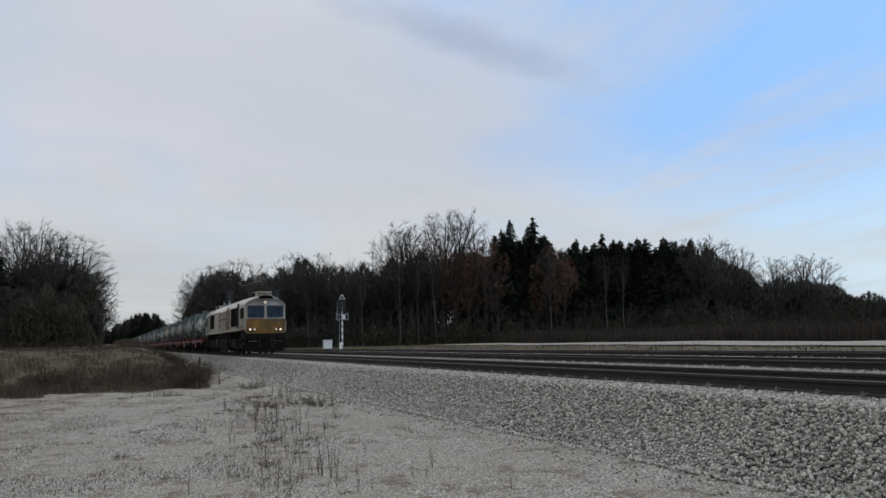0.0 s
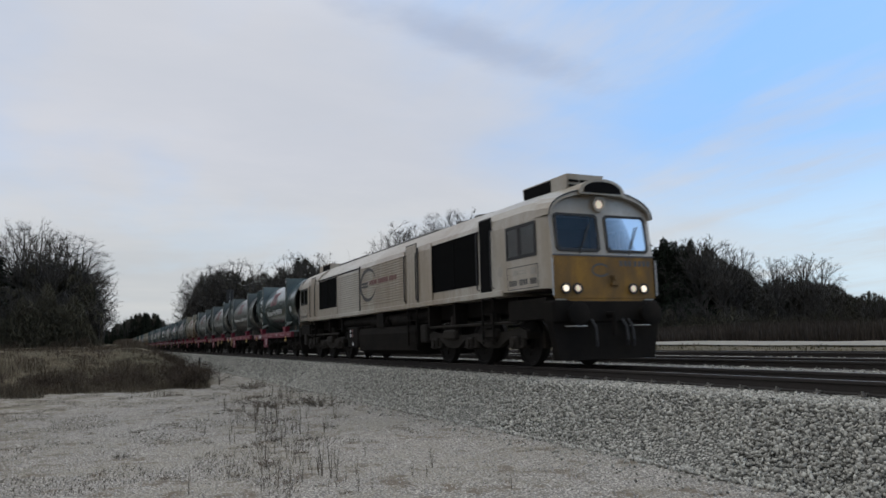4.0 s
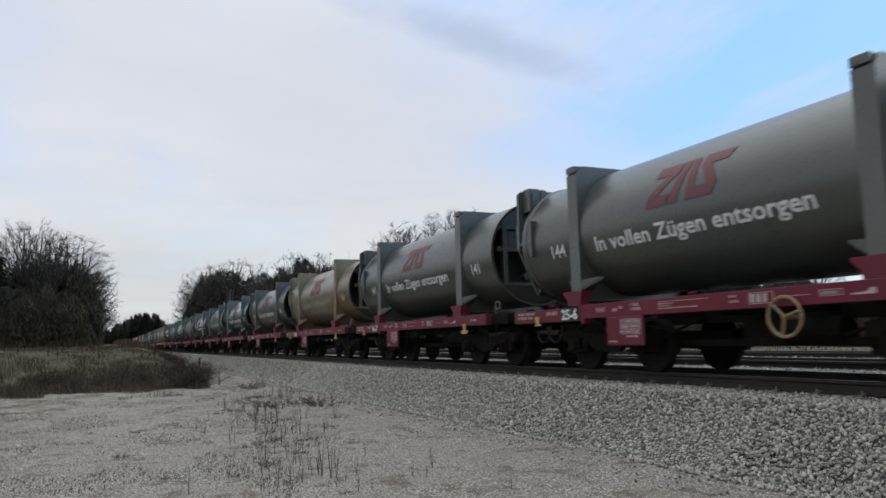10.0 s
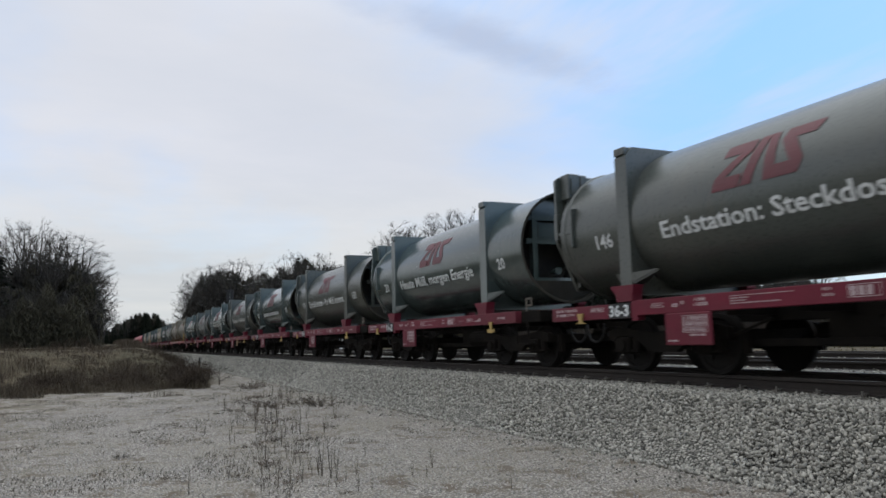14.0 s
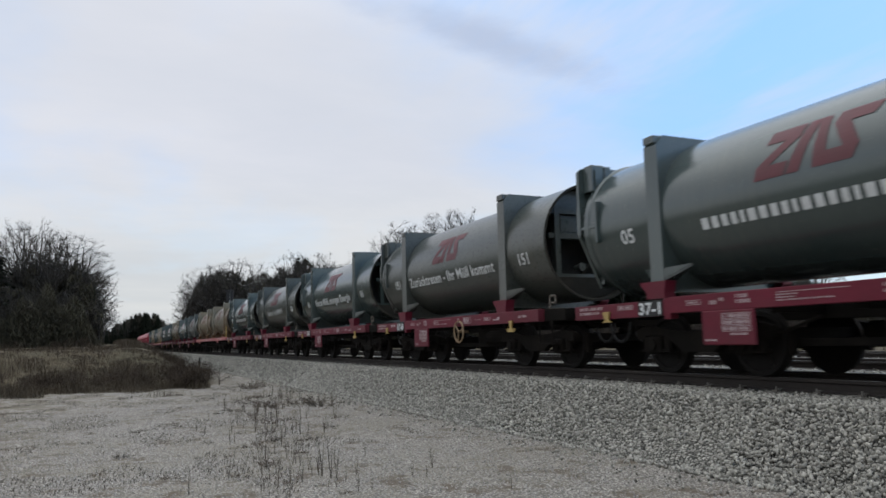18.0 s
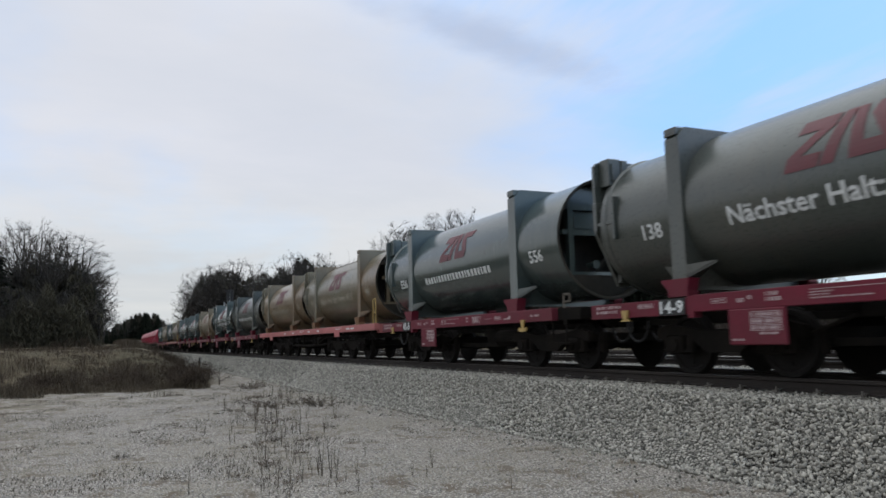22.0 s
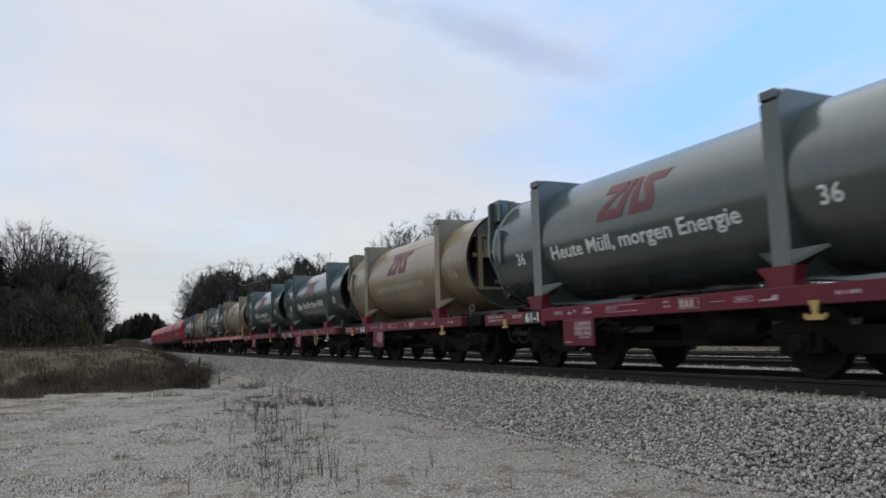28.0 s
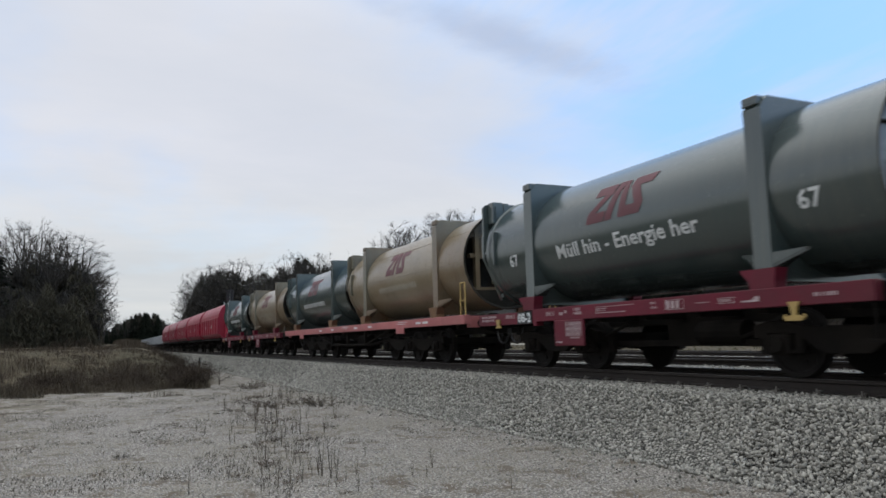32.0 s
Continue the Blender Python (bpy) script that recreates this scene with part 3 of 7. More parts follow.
def stones(name, count, place, size, label, mat_, plain=False):
    """Angular stones scattered over a bed, in one mesh."""
    rng = np.random.default_rng(11 + len(name) + count)
    base = np.array([(1, 0, 0), (-1, 0, 0), (0, 1, 0), (0, -1, 0), (0, 0, 1), (0, 0, -1), (.6, .6, .55), (-.6, .6, .5), (.6, -.6, .5), (-.6, -.6, .6)], float)
    # an octahedron with its four upper faces raised: 16 triangles
    tri = []
    for a, b, k in ((0, 2, 6), (2, 1, 7), (3, 0, 8), (1, 3, 9)):
        tri += [(a, b, k), (b, 4, k), (4, a, k), (b, a, 5)]
    tri = np.array(tri)
    if plain:
        tri = np.array([(0, 2, 4), (2, 1, 4), (1, 3, 4), (3, 0, 4), (2, 0, 5), (1, 2, 5), (3, 1, 5), (0, 3, 5)])
        base = base[:6]
    nv = len(base)
    pos = np.array([place(rng) for _ in range(count)])
    v = base[None] * (1 + rng.uniform(-0.32, 0.32, (count, nv, 3)))
    sc = size * rng.uniform(0.6, 1.35, (count, 1, 1)) * rng.uniform(0.65, 1.2, (count, 1, 3))
    v = v * sc
    q = rng.normal(size=(count, 4))
    q /= np.linalg.norm(q, axis=1, keepdims=True)
    w, x, y, z = q.T
    R = np.stack([1 - 2 * (y * y + z * z), 2 * (x * y - z * w), 2 * (x * z + y * w), 2 * (x * y + z * w), 1 - 2 * (x * x + z * z), 2 * (y * z - x * w),
                  2 * (x * z - y * w), 2 * (y * z + x * w), 1 - 2 * (x * x + y * y)], 1).reshape(-1, 3, 3)
    v = np.einsum("nij,nkj->nki", R, v) + pos[:, None]
    f = (tri[None] + nv * np.arange(count)[:, None, None]).reshape(-1, 3)
    me = bpy.data.meshes.new(name)
    me.vertices.add(count * nv)
    me.vertices.foreach_set("co", v.astype(np.float32).ravel())
    me.loops.add(len(f) * 3)
    me.loops.foreach_set("vertex_index", f.astype(np.int32).ravel())
    me.polygons.add(len(f))
    me.polygons.foreach_set("loop_start", np.arange(0, len(f) * 3, 3, dtype=np.int32))
    me.update(calc_edges=True)
    me.materials.append(mat_)
    return tagged(new(name, me), label, "ballast", kind="stuff")


def near_place(rng):
    x = -3.0 - 25.0 * rng.random() ** 1.1
    y = rng.uniform(6.10, 8.25) + (rng.random() < 0.07) * -rng.random() ** 2 * 0.9
    return x, y, max(bed_z(y), -0.965) + rng.uniform(-0.004, 0.022)


def far_place(rng):
    x = -26.0 - 90.0 * rng.random() ** 1.5
    y = rng.uniform(6.12, 8.25)
    return x, y, max(bed_z(y), -0.965) + rng.uniform(-0.004, 0.024)


def between_place(rng):
    x = -2.0 - 60.0 * rng.random() ** 1.3
    y = rng.choice((rng.uniform(9.9, 13.2), rng.uniform(14.9, 18.3), rng.uniform(8.5, 9.7)))
    return x, y, bed_z(y) + rng.uniform(-0.01, 0.015)


def pebble_place(rng):
    x = -5.0 - 16.0 * rng.random() ** 1.2
    y = rng.uniform(-0.16 * -x - 0.3, 6.2)
    return x, y, ground_z(x, y) + rng.uniform(-0.004, 0.004)


stones("gravel", 30000, pebble_place, 0.0125, "pale grey pebbles strewn over the yard", M["pebble"], True)
stones("ballast_stones", 46000, near_place, 0.0265, "angular grey crushed stones on the track shoulder", M["ballast_stone"], True)
stones("ballast_stones", 24000, far_place, 0.036, "angular grey crushed stones on the track shoulder", M["ballast_stone"], True)
stones("ballast_stones", 12000, between_place, 0.026, "angular grey crushed stones between the tracks", M["ballast_stone"], True)

# ---- tracks
RAIL = [(-0.075, -0.172), (0.075, -0.172), (0.075, -0.160), (0.012, -0.142), (0.009, -0.055), (0.036, -0.042), (0.036, -0.008), (0.028, 0.0),
        (-0.028, 0.0), (-0.036, -0.008), (-0.036, -0.042), (-0.009, -0.055), (-0.012, -0.142), (-0.075, -0.160)]
SPACING = 0.62


def rail_mesh(name):
    me_v, me_f = [], []
    xs = spread([(-700, 0), (-100, 60), (60, 10), (300, 60)])
    for x in xs:
        me_v += [(x, p[0], p[1]) for p in RAIL]
    k = len(RAIL)
    for i in range(len(xs) - 1):
        for j in range(k):
            me_f.append((i * k + j, i * k + (j + 1) % k, (i + 1) * k + (j + 1) % k, (i + 1) * k + j))
    me = bpy.data.meshes.new(name)
    me.from_pydata(me_v, [], me_f)
    me.materials.append(M["rail_rust"])
    me.materials.append(M["rail_top"])
    for i, p in enumerate(me.polygons):
        if i % k == 7:
            p.material_index = 1
    return me


RAIL_ME = rail_mesh("rail")
bm = B()
prism(bm, [(-1.3, -0.40), (1.3, -0.40), (1.29, -0.215), (1.0, -0.185), (-1.0, -0.185), (-1.29, -0.215)], "x", -0.13, 0.13)
SLEEPER_ME = finish(bm, "sleeper", M["sleeper"])
bm = B()
for s in (-1, 1):
    box(bm, -0.035, 0.035, s * 0.13 - 0.03, s * 0.13 + 0.03, -0.186, -0.158)
    tube(bm, (0, s * 0.125, -0.16), (0, s * 0.125, -0.115), 0.015, sides=6)
    box(bm, -0.02, 0.02, s * 0.075 - 0.02, s * 0.075 + 0.045, -0.160, -0.138)
CLIP_ME = finish(bm, "rail_clip", M["clip"])


def railway(yc, z, first, count, clips, label):
    t = tagged(new("railway_track"), label, "railway track", kind="structure")
    t.location = (0, yc, z)
    for s in (-1, 1):
        part_of("rail", RAIL_ME, t, at=pose(0, s * 0.753, 0))
    for i in range(count):
        x = first - SPACING * i
        part_of("sleeper", SLEEPER_ME, t, at=pose(x, 0, 0))
        if i < clips:
            part_of("rail_clip", CLIP_ME, t, at=pose(x, -0.753, 0))
    return t


TRACK = railway(TRACK_1, 0.0, -5.96 + SPACING * 8, 130, 90, "rust-dark running rails on worn concrete sleepers in ballast")
railway(TRACK_2, 0.0, 0.0, 120, 60, "rust-dark rails on ballast beside the busy line")
railway(TRACK_3, 0.0, -2.0, 110, 80, "rusty seldom used rails beside the meadow")


# ---- the train
MOVING = []      # (thing, its place along the train)
WHEELS = {}      # radius -> wheelsets that turn


def vehicle(name, at, label, category, group=""):
    t = tagged(new(name), label, category, group)
    t.location = (at + run(0.0), TRACK_1, 0.0)
    MOVING.append((t, at))
    return t


def wheelset_mesh(r, inner=0.755):
    bm = B()
    for s in (-1, 1):
        lathe(bm, [(s * (inner - 0.075), r + 0.028), (s * (inner - 0.045), r + 0.026), (s * (inner - 0.03), r), (s * (inner + 0.05), r - 0.006),
                   (s * (inner + 0.05), r - 0.07), (s * (inner + 0.02), r - 0.09), (s * (inner + 0.015), 0.17), (s * (inner + 0.055), 0.14), (s * (inner + 0.055), 0.05)], "y", 20)
        for k in range(4):
            a = k * math.pi / 2
            tube(bm, (math.cos(a) * 0.27, s * (inner + 0.01), math.sin(a) * 0.27), (math.cos(a) * 0.27, s * (inner + 0.035), math.sin(a) * 0.27), 0.045, sides=8)
    tube(bm, (0, -1.0, 0), (0, 1.0, 0), 0.075, sides=12)
    return finish(bm, "wheelset", M["wheel_steel"], True, 35)


WAGON_WHEEL, LOCO_WHEEL = 0.46, 0.53
WHEEL_ME = {r: wheelset_mesh(r) for r in (WAGON_WHEEL, LOCO_WHEEL)}


def wheelset(parent, x, r):
    ob = part_of("wheelset", WHEEL_ME[r], parent, at=pose(x, 0, r))
    WHEELS.setdefault((r, round(x, 2)), []).append(ob)
    return ob


def bogie_mesh(axles, r, half=1.0):
    """A pressed steel bogie frame with axle boxes, springs and brake gear."""
    bm = B()
    a, z = axles[0] - 0.45, axles[-1] + 0.45
    for s in (-1, 1):
        y0, y1 = sorted((s * (half - 0.06), s * (half + 0.06)))
        n = len(axles)
        pts = [(a, r + 0.08), (a, r + 0.24), (a + 0.25, r + 0.30)]
        for i, x in enumerate(axles[:-1]):
            m = (x + axles[i + 1]) / 2
            pts += [(m - 0.3, r + 0.20), (m + 0.3, r + 0.20)]
        pts += [(z - 0.25, r + 0.30), (z, r + 0.24), (z, r + 0.08)]
        low = []
        for i, x in enumerate(reversed(axles)):
            low += [(x + 0.30, r + 0.08), (x + 0.2, r + 0.14), (x - 0.2, r + 0.14), (x - 0.30, r + 0.08)]
            if i < n - 1:
                m = (x + list(reversed(axles))[i + 1]) / 2
                low += [(m + 0.3, r - 0.12), (m - 0.3, r - 0.12)]
        prism(bm, pts + low, "y", y0, y1)
        for x in axles:
            box(bm, x - 0.16, x + 0.16, s * (half + 0.02) - 0.11, s * (half + 0.02) + 0.11, r - 0.15, r + 0.13, bevel=0.03)
            tube(bm, (x, s * (half + 0.10), r), (x, s * (half + 0.17), r), 0.10, sides=12)
            for q in (-0.24, 0.24):
                tube(bm, (x + q, s * half, r - 0.08), (x + q, s * half, r + 0.12), 0.075, sides=10)
                box(bm, x + q - 0.09, x + q + 0.09, s * half - 0.09, s * half + 0.09, r - 0.12, r - 0.08)
            for q in (-1, 1):
                box(bm, x + q * (r + 0.06) - 0.04, x + q * (r + 0.06) + 0.04, s * 0.76 - 0.05, s * 0.76 + 0.05, r - 0.14, r + 0.22)
    m = (a + z) / 2
    box(bm, m - 0.25, m + 0.25, -half, half, r - 0.05, r + 0.22, bevel=0.03)
    box(bm, a + 0.05, a + 0.17, -half, half, r + 0.05, r + 0.2)
    box(bm, z - 0.17, z - 0.05, -half, half, r + 0.05, r + 0.2)
    return finish(bm, "bogie", M["bogie_dust"] if half > 1.05 else M["underframe"])


WAGON_BOGIE = bogie_mesh((-0.91, 0.91), WAGON_WHEEL)
TRIPLE_BOGIE = bogie_mesh((-1.9, 0.0, 1.9), WAGON_WHEEL)
LOCO_BOGIE = bogie_mesh((-2.1, -0.05, 2.1), LOCO_WHEEL, 1.08)


def bogie(parent, x, me, axles, r):
    b = part_of("bogie", me, parent, at=pose(x, 0, 0))
    for a in axles:
        wheelset(b, a, r)
    return b


def buffer_mesh(s):
    bm = B()
    lathe(bm, [(0, 0.11), (s * 0.22, 0.10), (s * 0.22, 0.075), (s * 0.50, 0.07), (s * 0.50, 0.20), (s * 0.53, 0.22), (s * 0.56, 0.20)], "x", 16)
    return finish(bm, "buffer", M["underframe"], True)


BUFFER = {1: buffer_mesh(1), -1: buffer_mesh(-1)}


def buffers(parent, x, s, z=1.0):
    for y in (-0.875, 0.875):
        part_of("buffer", BUFFER[s], parent, at=pose(x, y, z))
    bm = B()
    tube(bm, (x, 0, z), (x + s * 0.35, 0, z - 0.02), 0.05, sides=8)
    tube(bm, (x + s * 0.3, -0.05, z - 0.02), (x + s * 0.42, -0.05, z - 0.28), 0.025, sides=6)
    tube(bm, (x + s * 0.3, 0.05, z - 0.02), (x + s * 0.42, 0.05, z - 0.28), 0.025, sides=6)
    tube(bm, (x + s * 0.38, -0.14, z - 0.28), (x + s * 0.46, 0.14, z - 0.28), 0.03, sides=6)
    part("coupling", bm, M["underframe"], parent)
    for y in (-0.45, 0.45):
        bm = B()
        hose(bm, [(x + s * (0.28 - 0.28 * math.cos(a)), y, z - 0.15 - 0.35 * math.sin(a)) for a in [math.pi * k / 10 for k in range(11)]], 0.024)
        part("brake_hose", bm, M["rubber"], parent)


# ---- writing and marks
def letters(text, height, bold=0.012):
    """Flat mesh of a line of text, its lower left at the origin, in x and y."""
    cu = bpy.data.curves.new("line", "FONT")
    cu.body, cu.size, cu.offset, cu.resolution_u = text, height / 0.72, bold, 2
    ob = bpy.data.objects.new("line", cu)
    scene.collection.objects.link(ob)
    dg = bpy.context.evaluated_depsgraph_get()
    me = bpy.data.meshes.new_from_object(ob.evaluated_get(dg))
    bpy.data.objects.remove(ob)
    bpy.data.curves.remove(cu)
    return me


def flat_bm(me, width=None):
    bm = B()
    bm.from_mesh(me)
    bpy.data.meshes.remove(me)
    if width:
        xs = [v.co.x for v in bm.verts]
        lo, hi = min(xs), max(xs)
        for v in bm.verts:
            v.co.x = (v.co.x - lo) / (hi - lo) * width
    return bm


def bars_bm(widths, height, gap):
    bm, x = B(), 0.0
    for w in widths:
        v = [bm.verts.new(p) for p in ((x, 0, 0), (x + w, 0, 0), (x + w, height, 0), (x, height, 0))]
        bm.faces.new(v)
        x += w + gap
    return bm


RAD, ZC = 1.215, 2.555      # the container's barrel: radius and height of its axis


def wrap(bm, x, z, lean=0.0, lift=0.008):
    """Lays a flat mark on the camera-side wall of the barrel; its lower left at x, and at height z."""
    top = max(v.co.y for v in bm.verts)
    cut = 0.05
    while cut < top:
        bmesh.ops.bisect_plane(bm, geom=bm.verts[:] + bm.edges[:] + bm.faces[:], plane_co=(0, cut, 0), plane_no=(0, 1, 0))
        cut += 0.06
    a0 = math.asin(max(-1, min(1, (z - ZC) / RAD)))
    for v in bm.verts:
        a = a0 + v.co.y / RAD
        v.co = Vector((x + v.co.x + lean * v.co.y, -math.cos(a) * (RAD + lift), ZC + math.sin(a) * (RAD + lift)))
    return bm


def upright(bm, x, y, z):
    for v in bm.verts:
        v.co = Vector((x + v.co.x, y, z + v.co.y))
    return bm


def logo_polys():
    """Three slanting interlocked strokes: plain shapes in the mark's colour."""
    return [
        [(0.28, 0.80), (0.94, 0.80), (0.86, 0.58), (0.20, 0.58)],
        [(0.60, 0.58), (0.86, 0.58), (0.32, 0.21), (0.06, 0.21)],
        [(0.00, 0.00), (0.60, 0.00), (0.68, 0.21), (0.06, 0.21)],
        [(0.64, 0.00), (0.88, 0.00), (1.20, 0.80), (1.00, 0.80)],
        [(1.20, 0.80), (1.38, 0.80), (1.36, 0.00), (1.13, 0.00)],
        [(1.36, 0.00), (1.80, 0.00), (1.92, 0.21), (1.36, 0.21)],
        [(1.66, 0.21), (1.92, 0.21), (1.74, 0.60), (1.46, 0.60)],
        [(1.46, 0.60), (2.10, 0.60), (2.24, 0.80), (1.54, 0.80)],
    ]


def logo_bm(wide, high, lo, hi):
    bm = B()
    for k, p in list(enumerate(logo_polys()))[lo:hi]:
        vs = [bm.verts.new((a / 2.22 * wide, b / 0.8 * high, 0.0004 * k)) for a, b in p]
        bm.faces.new(vs)
    return bm


# ---- container: a refuse barrel in two square end frames
X_REAR, X_FRONT = -7.72, 1.86
POSTS = (-5.84, 0.02)     # left edges of the two frames
POST_W = 0.30


def square_ring(bm, x0, x1, half, z0, z1):
    """A square frame round the barrel: a plate with a round hole."""
    n = 48
    def outline(a):
        c, s = math.cos(a), math.sin(a)
        hh, zm = (z1 - z0) / 2, (z0 + z1) / 2
        k = min(half / abs(c) if abs(c) > 1e-6 else 99, hh / abs(s) if abs(s) > 1e-6 else 99)
        return c * k, zm + s * k
    out, inn = [], []
    for x in (x0, x1):
        out.append([bm.verts.new((x, *outline(2 * math.pi * (i + 0.5) / n))) for i in range(n)])
        inn.append([bm.verts.new((x, math.cos(2 * math.pi * (i + 0.5) / n) * (RAD - 0.01), ZC + math.sin(2 * math.pi * (i + 0.5) / n) * (RAD - 0.01))) for i in range(n)])
    for i in range(n):
        j = (i + 1) % n
        bm.faces.new((out[0][i], out[0][j], inn[0][j], inn[0][i]))
        bm.faces.new((out[1][j], out[1][i], inn[1][i], inn[1][j]))
        bm.faces.new((out[0][j], out[0][i], out[1][i], out[1][j]))


def container_meshes():
    me = {}
    bm = B()   # barrel wall with rolled rims, open in front
    lathe(bm, [(X_FRONT - 1.10, RAD - 0.05), (X_FRONT - 0.02, RAD - 0.05), (X_FRONT, RAD - 0.02), (X_FRONT, RAD + 0.012), (X_FRONT - 0.07, RAD + 0.014), (X_FRONT - 0.08, RAD),
               (-1.0, RAD), (-4.0, RAD), (X_REAR + 0.30, RAD), (X_REAR + 0.27, RAD + 0.03), (X_REAR + 0.16, RAD + 0.03), (X_REAR + 0.14, RAD - 0.02), (X_REAR, RAD - 0.06),
               (X_REAR - 0.02, RAD - 0.30)], "x", 72, (0, 0, ZC))
    me["barrel"] = bm
    x = X_FRONT - 0.50      # bulkhead framing behind the front rim
    bm = B()
    box(bm, x, x + 0.16, -0.06, 0.06, ZC - 0.92, ZC + 0.93)
    me["bulkhead_post"] = bm
    bm = B()
    box(bm, x, x + 0.14, -0.86, 0.86, 0.0, 0.11)
    me["bulkhead_beam"] = bm
    bm = B()
    box(bm, x + 0.01, x + 0.05, -0.60, 0.60, ZC + 0.19, ZC + 0.60)
    box(bm, x + 0.05, x + 0.075, -0.52, 0.52, ZC + 0.25, ZC + 0.54)
    me["bulkhead_panel"] = bm
    bm = B()   # slanting stay inside the opening
    tube(bm, (x + 0.05, 0.58, ZC + 0.10), (x - 0.10, 0.05, ZC - 0.72), 0.035, sides=6)
    me["stay"] = bm
    bm = B()
    prism(bm, [(math.cos(a) * 1.15, ZC + math.sin(a) * 1.15) for a in [radians(d) for d in range(33, 148, 6)]], "x", x, x + 0.06)
    me["top_plate"] = bm
    bm = B()
    prism(bm, [(math.cos(a) * 1.15, ZC + math.sin(a) * 1.15) for a in [radians(d) for d in range(-141, -38, 6)]], "x", x, x + 0.30)
    me["bottom_plate"] = bm
    bm = B()
    lathe(bm, [(x + 0.0, 0.05), (x + 0.20, 0.05), (x + 0.20, 0.085), (x + 0.27, 0.085)], "x", 12, (0, -0.15, ZC - 0.50))
    me["filling_stub"] = bm
    bm = B()   # disc behind the framing; its dark colour stands for the recess's shade
    lathe(bm, [(x - 0.42, RAD - 0.056), (x - 0.36, RAD - 0.056)], "x", 36, (0, 0, ZC))
    me["hatch"] = bm
    for k, px in enumerate(POSTS):
        bm = B()
        square_ring(bm, px, px + POST_W, 1.245, 1.27, 3.785)
        me["frame%d" % k] = bm
    bm = B()   # corner fitting with its slot
    box(bm, -0.10, 0.16, -0.085, 0.085, -0.065, 0.065, bevel=0.012)
    box(bm, -0.045, 0.045, -0.091, -0.084, -0.03, 0.03)
    me["casting"] = bm
    bm = B()   # sloping gusset plate from a frame corner on to the barrel: local +x runs away from the frame
    v = [bm.verts.new(p) for p in ((0, -1.235, 1.07), (0, -1.235, 0.91), (0.40, -1.03, 0.87), (0, -1.00, 1.07))]
    w = [bm.verts.new(q.co + Vector((0, 0.02, 0.03))) for q in v]
    for g in (v, w[::-1]):
        bm.faces.new((g[0], g[1], g[2]) if g is v else (g[3], g[2], g[1]))
        bm.faces.new((g[0], g[2], g[3]) if g is v else (g[3], g[1], g[0]))
    for i, j in ((0, 1), (1, 2), (2, 3), (3, 0)):
        bm.faces.new((v[j], v[i], w[i], w[j]))
    me["gusset"] = bm
    bm = B()   # rear door latch box and hinge arms on the camera side
    y = -RAD * 0.93
    box(bm, X_REAR - 0.05, X_REAR + 0.55, y - 0.10, y + 0.05, ZC - 0.02, ZC + 0.05, bevel=0.01)
    box(bm, X_REAR - 0.05, X_REAR + 0.05, y - 0.12, y + 0.08, ZC - 0.10, ZC + 0.42, bevel=0.01)
    box(bm, X_REAR + 0.50, X_REAR + 0.56, y - 0.14, y + 0.08, ZC - 0.30, ZC + 0.45, bevel=0.01)
    box(bm, X_REAR - 0.02, X_REAR + 0.5, y - 0.05, y + 0.05, ZC + 0.24, ZC + 0.29, bevel=0.01)
    me["latch"] = bm
    bm = B()   # rear door: dished with two upright stiffeners that stand above the rim
    for y in (-0.78, 0.66):
        box(bm, X_REAR - 0.12, X_REAR + 0.05, y, y + 0.12, ZC - 1.0, ZC + 1.12, bevel=0.01)
    box(bm, X_REAR - 0.12, X_REAR + 0.04, -0.78, 0.78, ZC + 1.04, ZC + 1.20, bevel=0.01)
    box(bm, X_REAR - 0.10, X_REAR + 0.26, -0.80, -0.66, ZC + 0.80, ZC + 1.18, bevel=0.01)
    box(bm, X_REAR - 0.10, X_REAR - 0.02, -0.9, 0.9, ZC - 0.1, ZC + 0.05)
    me["door"] = bm
    bm = B()   # flange round the rear door, square above and tapering below
    prism(bm, [(-1.19, ZC + 1.10), (-1.12, ZC + 1.17), (1.12, ZC + 1.17), (1.19, ZC + 1.10), (1.19, ZC - 0.12), (0.76, ZC - 1.06), (-0.76, ZC - 1.06), (-1.19, ZC - 0.12)], "x", X_REAR - 0.10, X_REAR - 0.03)
    me["door_flange"] = bm
    bm = B()
    box(bm, X_REAR - 0.03, X_REAR + 0.24, -1.08, -0.80, ZC + 0.70, ZC + 1.20, bevel=0.015)
    box(bm, X_REAR + 0.24, X_REAR + 0.27, -1.02, -0.86, ZC + 0.80, ZC + 1.10)
    me["door_bracket"] = bm
    bm = B()   # flat strip along the shoulder
    box(bm, X_REAR + 0.3, POSTS[0], -0.50, -0.42, ZC + 1.08, ZC + 1.145, bevel=0.008)
    box(bm, POSTS[0] + POST_W, POSTS[1], -0.50, -0.42, ZC + 1.08, ZC + 1.145, bevel=0.008)
    me["roof_strip"] = bm
    bm = B()   # bead of weld along the barrel
    tube(bm, (X_REAR + 0.3, -RAD - 0.002, 0), (X_FRONT - 0.1, -RAD - 0.002, 0), 0.005, sides=5)
    me["weld_seam"] = bm
    return me


